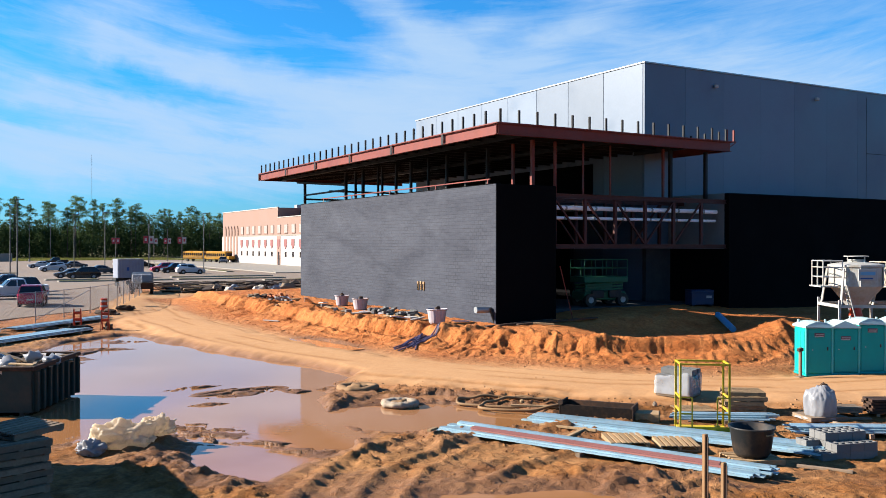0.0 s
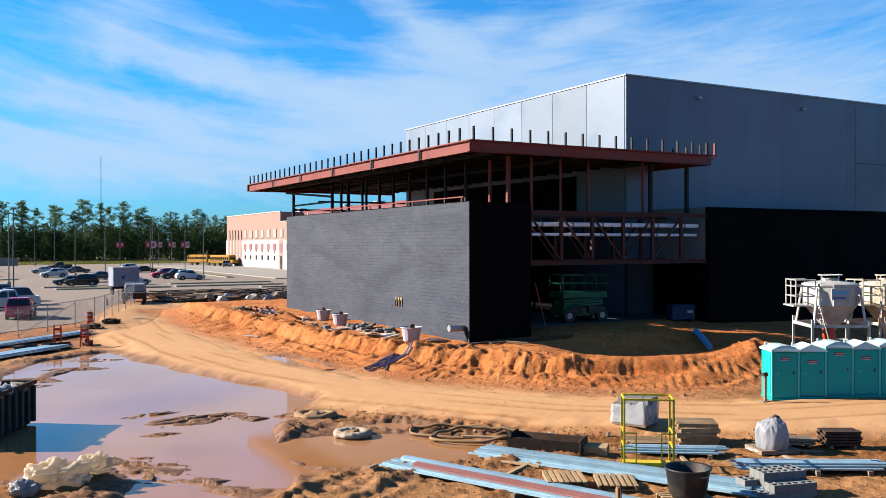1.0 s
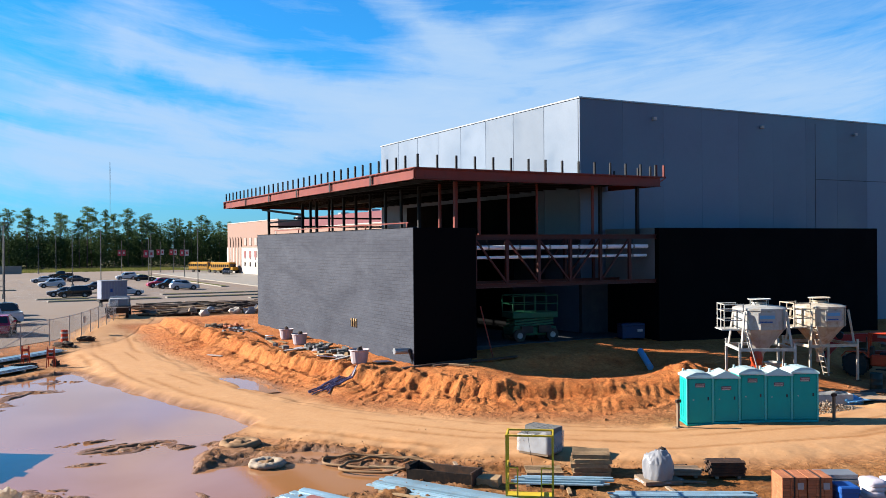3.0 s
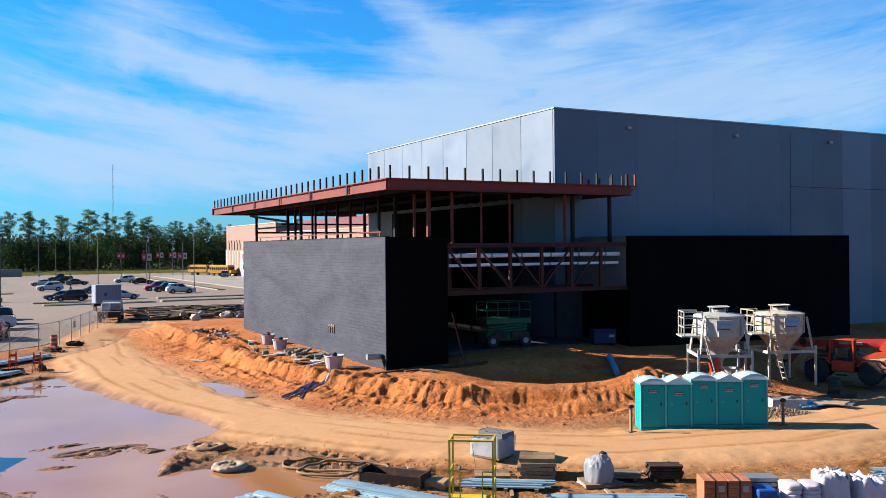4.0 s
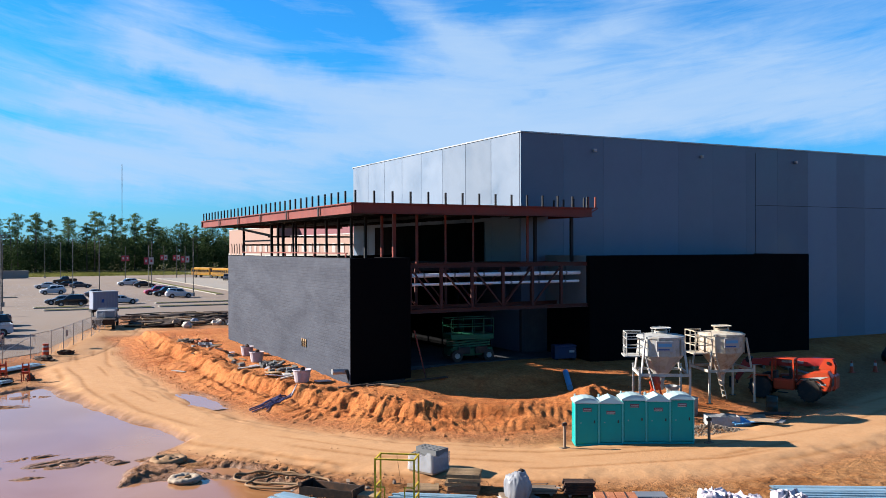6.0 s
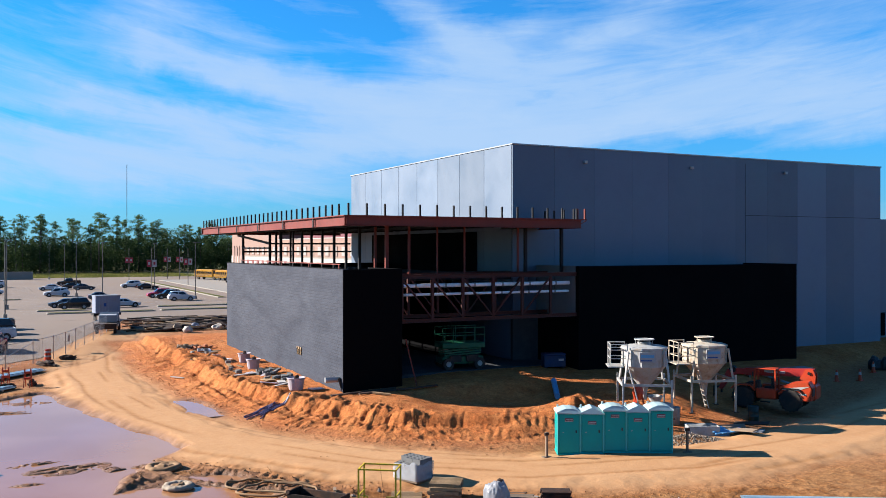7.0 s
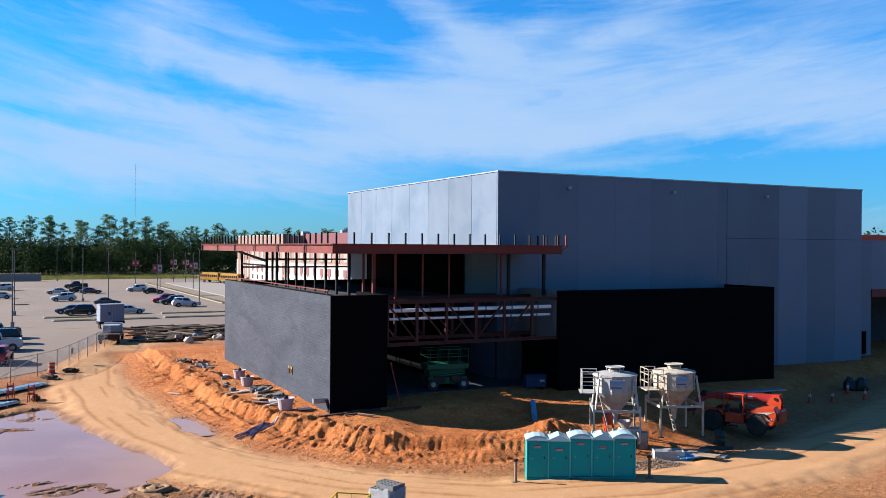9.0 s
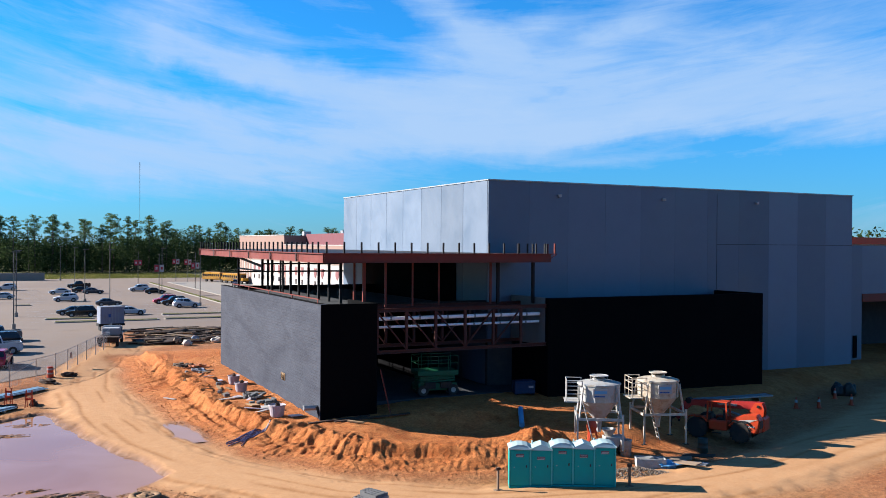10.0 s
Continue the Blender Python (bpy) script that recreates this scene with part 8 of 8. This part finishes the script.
def build_pine(seed, h):
    """A bare leaning trunk with a few limbs, each carrying flat tufts of needles, with gaps between."""
    rng = random.Random(seed)
    t = thing("pine_tree", pose(0, 0, 0), "tall bare-trunked pine with an open tufted crown", "pine tree", "tall pines at the wood edge")
    tr = bmesh.new()
    lean = Vector((rng.uniform(-0.9, 0.9), rng.uniform(-0.5, 0.5), 0))
    rod(tr, (0, 0, -0.5), lean * 0.5 + Vector((0, 0, h * 0.5)), 0.28, 8, 0.2)
    rod(tr, lean * 0.5 + Vector((0, 0, h * 0.5)), lean + Vector((0, 0, h * 0.95)), 0.2, 8, 0.05)
    verts, faces = [], []
    low, broad, side = rng.uniform(0.52, 0.66), rng.uniform(2.6, 3.9), rng.uniform(0, 6.28)
    limbs = rng.randint(13, 18)
    for k in range(limbs):
        f = (k + rng.uniform(0.1, 0.9)) / limbs
        z = h * (low + (0.97 - low) * f)
        a = k * 2.4 + rng.uniform(-0.8, 0.8)
        wide = broad * (0.45 + 0.75 * math.sin(math.pi * min(1.0, 0.15 + 0.8 * f))) * (1 + 0.35 * math.cos(a - side))
        reach = wide * rng.uniform(0.35, 1.0)
        root = lean * (z / h) + Vector((0, 0, z - 0.9))
        tip = lean * (z / h) + Vector((reach * math.cos(a), reach * math.sin(a), z + reach * rng.uniform(0.0, 0.3)))
        rod(tr, root, tip, 0.07, 5, 0.025)
        for q in range(rng.randint(2, 3)):
            c = root.lerp(tip, 1.0 - 0.38 * q) + Vector((rng.gauss(0, 0.45), rng.gauss(0, 0.45), rng.gauss(0.25, 0.3)))
            s_ = rng.uniform(0.6, 1.15) * (1 - 0.15 * q)
            leaf_cards(verts, faces, rng, c.x, c.y, c.z, s_ * 1.25, s_ * 1.25, s_ * 0.6, int(95 * s_), 0.4)
    leaf_cards(verts, faces, rng, lean.x, lean.y, h * 0.97, 0.9, 0.9, 0.8, 90, 0.4)
    part("trunk", tr, "bark", t)
    share("crown", card_mesh("crown", verts, faces, "pine"), t, Matrix())
    return t


rng = random.Random(4)
pines = [build_pine(k + 20, 22.4 + (k % 5) * 0.55) for k in range(9)]
spots = []
for k in range(44):
    spots.append((-98 + k * 3.9 + rng.uniform(-2.4, 2.4), 366 + rng.uniform(-3, 10), rng.uniform(0.86, 1.05)))
for k in range(44):
    spots.append((70 + k * 4.2 + rng.uniform(-2, 2), 366 + rng.uniform(0, 10) - max(0, k * 4.2 - 60) * 0.35, rng.uniform(0.74, 0.88)))
for i, (x, y, sc_) in enumerate(spots):
    m = pose(x, y, 0, 0, 0, rng.uniform(0, 360)) @ Matrix.Scale(sc_, 4)
    src = pines[i % 9]
    if i < 9:
        src.matrix_basis = m
    else:
        cp = copy_thing(src, m)
        cp.matrix_basis = m

verts, faces = [], []
for k in range(820):
    x = rng.uniform(-190, 330)
    y = 354 + rng.uniform(0, 45) - (max(0, x - 120) * 0.35)
    h = rng.uniform(11.5, 16.8) * (1.0 if x < 58 else 1.12) * (0.82 + 0.18 * min(1.0, (y + max(0, x - 120) * 0.35 - 354) / 18))
    rr = rng.uniform(2.0, 4.2)
    for q in range(3):
        f = (0.24, 0.55, 0.82)[q]
        leaf_cards(verts, faces, rng, x + rng.gauss(0, 0.7), y + rng.gauss(0, 0.7), h * f, rr * (1.0, 1.0, 0.7)[q], rr * (1.0, 1.0, 0.7)[q], h * (0.26, 0.24, 0.19)[q], (110, 130, 100)[q], 0.78)
woods = tagged(new("woods", card_mesh("woods", verts, faces, "woods")), "dense dark mixed woodland behind the car park", "woods", kind="stuff")
verts, faces = [], []
for k in range(300):
    x = rng.uniform(-190, 330)
    y = 392 + rng.uniform(0, 20) - (max(0, x - 120) * 0.35)
    leaf_cards(verts, faces, rng, x, y, rng.uniform(2, 9), 4.5, 3, 6.5, 170, 2.0)
tagged(new("far_woods", card_mesh("far_woods", verts, faces, "woods")), "dark depth of the wood behind its edge", "woods", kind="stuff")
verts, faces = [], []
for k in range(60):
    x, y = rng.uniform(170, 290), rng.uniform(150, 215)
    h = rng.uniform(13, 20)
    leaf_cards(verts, faces, rng, x, y, h * 0.6, 4.2, 4.2, h * 0.42, 90, 1.5)
tagged(new("east_woods", card_mesh("east_woods", verts, faces, "woods")), "woodland showing past the hall", "woods", kind="stuff")
verts, faces = [], []
for k in range(9000):
    x, y = rng.uniform(-120, 72), rng.uniform(299, 350)
    verts.extend((Vector((x - 0.3, y, 0)), Vector((x + 0.3, y + 0.1, 0)), Vector((x + rng.uniform(-0.3, 0.3), y, rng.uniform(0.2, 0.6)))))
    faces.append((len(verts) - 3, len(verts) - 2, len(verts) - 1))
tagged(new("grass", card_mesh("grass", verts, faces, "grass")), "strip of dry yellow-green grass before the wood", "grass", kind="stuff")

mast = thing("radio_mast", pose(137, 965, 0), "thin distant lattice radio mast above the trees", "mast")
ms = bmesh.new()
for a in range(3):
    q = a * 2.094
    rod(ms, (0.5 * math.cos(q), 0.5 * math.sin(q), 0), (0.5 * math.cos(q), 0.5 * math.sin(q), 97), 0.06, 5)
part("lattice", ms, "tower_white", mast)
for k in range(32):
    part("brace_ring", rod(bmesh.new(), (0, 0, 1.5 + k * 3), (0, 0, 1.55 + k * 3), 0.5, 6), "tower_white", mast)

# ---- clods strewn over the bank and the mud ----
r = random.Random(12)
verts, faces = [], []


def strew(n, x0, x1, y0, y1, keep, lo, hi):
    xs = np.array([r.uniform(x0, x1) for _ in range(n)])
    ys = np.array([r.uniform(y0, y1) for _ in range(n)])
    zs, road, mud, wet, bank, _ = ground_height(xs, ys)
    for x, y, z, w in zip(xs, ys, zs, keep(road, mud, wet, bank)):
        if z < WATER_Z + 0.01 or r.random() > w:
            continue
        s_ = lo + (hi - lo) * r.random() ** 3
        k = len(verts)
        jit = lambda: r.uniform(0.6, 1.2) * s_
        a0, base, top = r.uniform(0, 1.57), [], []
        for q in range(5):
            a = a0 + q * 1.2566
            base.append((x + jit() * math.cos(a), y + jit() * math.sin(a), z - 0.02))
            top.append((x + 0.62 * jit() * math.cos(a), y + 0.62 * jit() * math.sin(a), z + jit() * 0.5))
        verts.extend(base + top + [(x, y, z + s_ * 0.62)])
        for q in range(5):
            n = (q + 1) % 5
            faces.extend([(k + q, k + n, k + 5 + n, k + 5 + q), (k + 5 + q, k + 5 + n, k + 10)])


strew(6000, 15, 46, 22, 72, lambda road, mud, wet, bank: bank * (1 - road) * 0.6, 0.02, 0.10)
strew(5000, 15.5, 40, 23, 66, lambda road, mud, wet, bank: np.clip(bank * (1 - bank) * 4, 0, 1) * (1 - road), 0.02, 0.12)
strew(9000, 3, 30, 10, 48, lambda road, mud, wet, bank: mud * (1 - 0.5 * wet) * 0.6, 0.015, 0.055)
strew(9000, 9, 27, 16.5, 31, lambda road, mud, wet, bank: np.clip(mud * (1 - mud) * 4 + 0.3 * mud, 0, 1) * (1 - 0.6 * wet) * 0.7, 0.015, 0.065)
strew(1500, 8, 50, 15, 70, lambda road, mud, wet, bank: road * 0.35, 0.02, 0.05)
clods = card_mesh("clods", verts, faces, "soil")
co = np.array(verts, float)
_, a_road, a_mud, a_wet, a_bank, _ = ground_height(co[:, 0], co[:, 1])
for key, vals in (("road", a_road), ("mud", a_mud), ("wet", a_wet * 0.5), ("bank", a_bank), ("field", a_road * 0)):
    clods.attributes.new(key, "FLOAT", "POINT").data.foreach_set("value", vals.astype(np.float32))
tagged(new("clods", clods), "clods of orange and brown soil strewn over the site", "soil clods", kind="stuff")
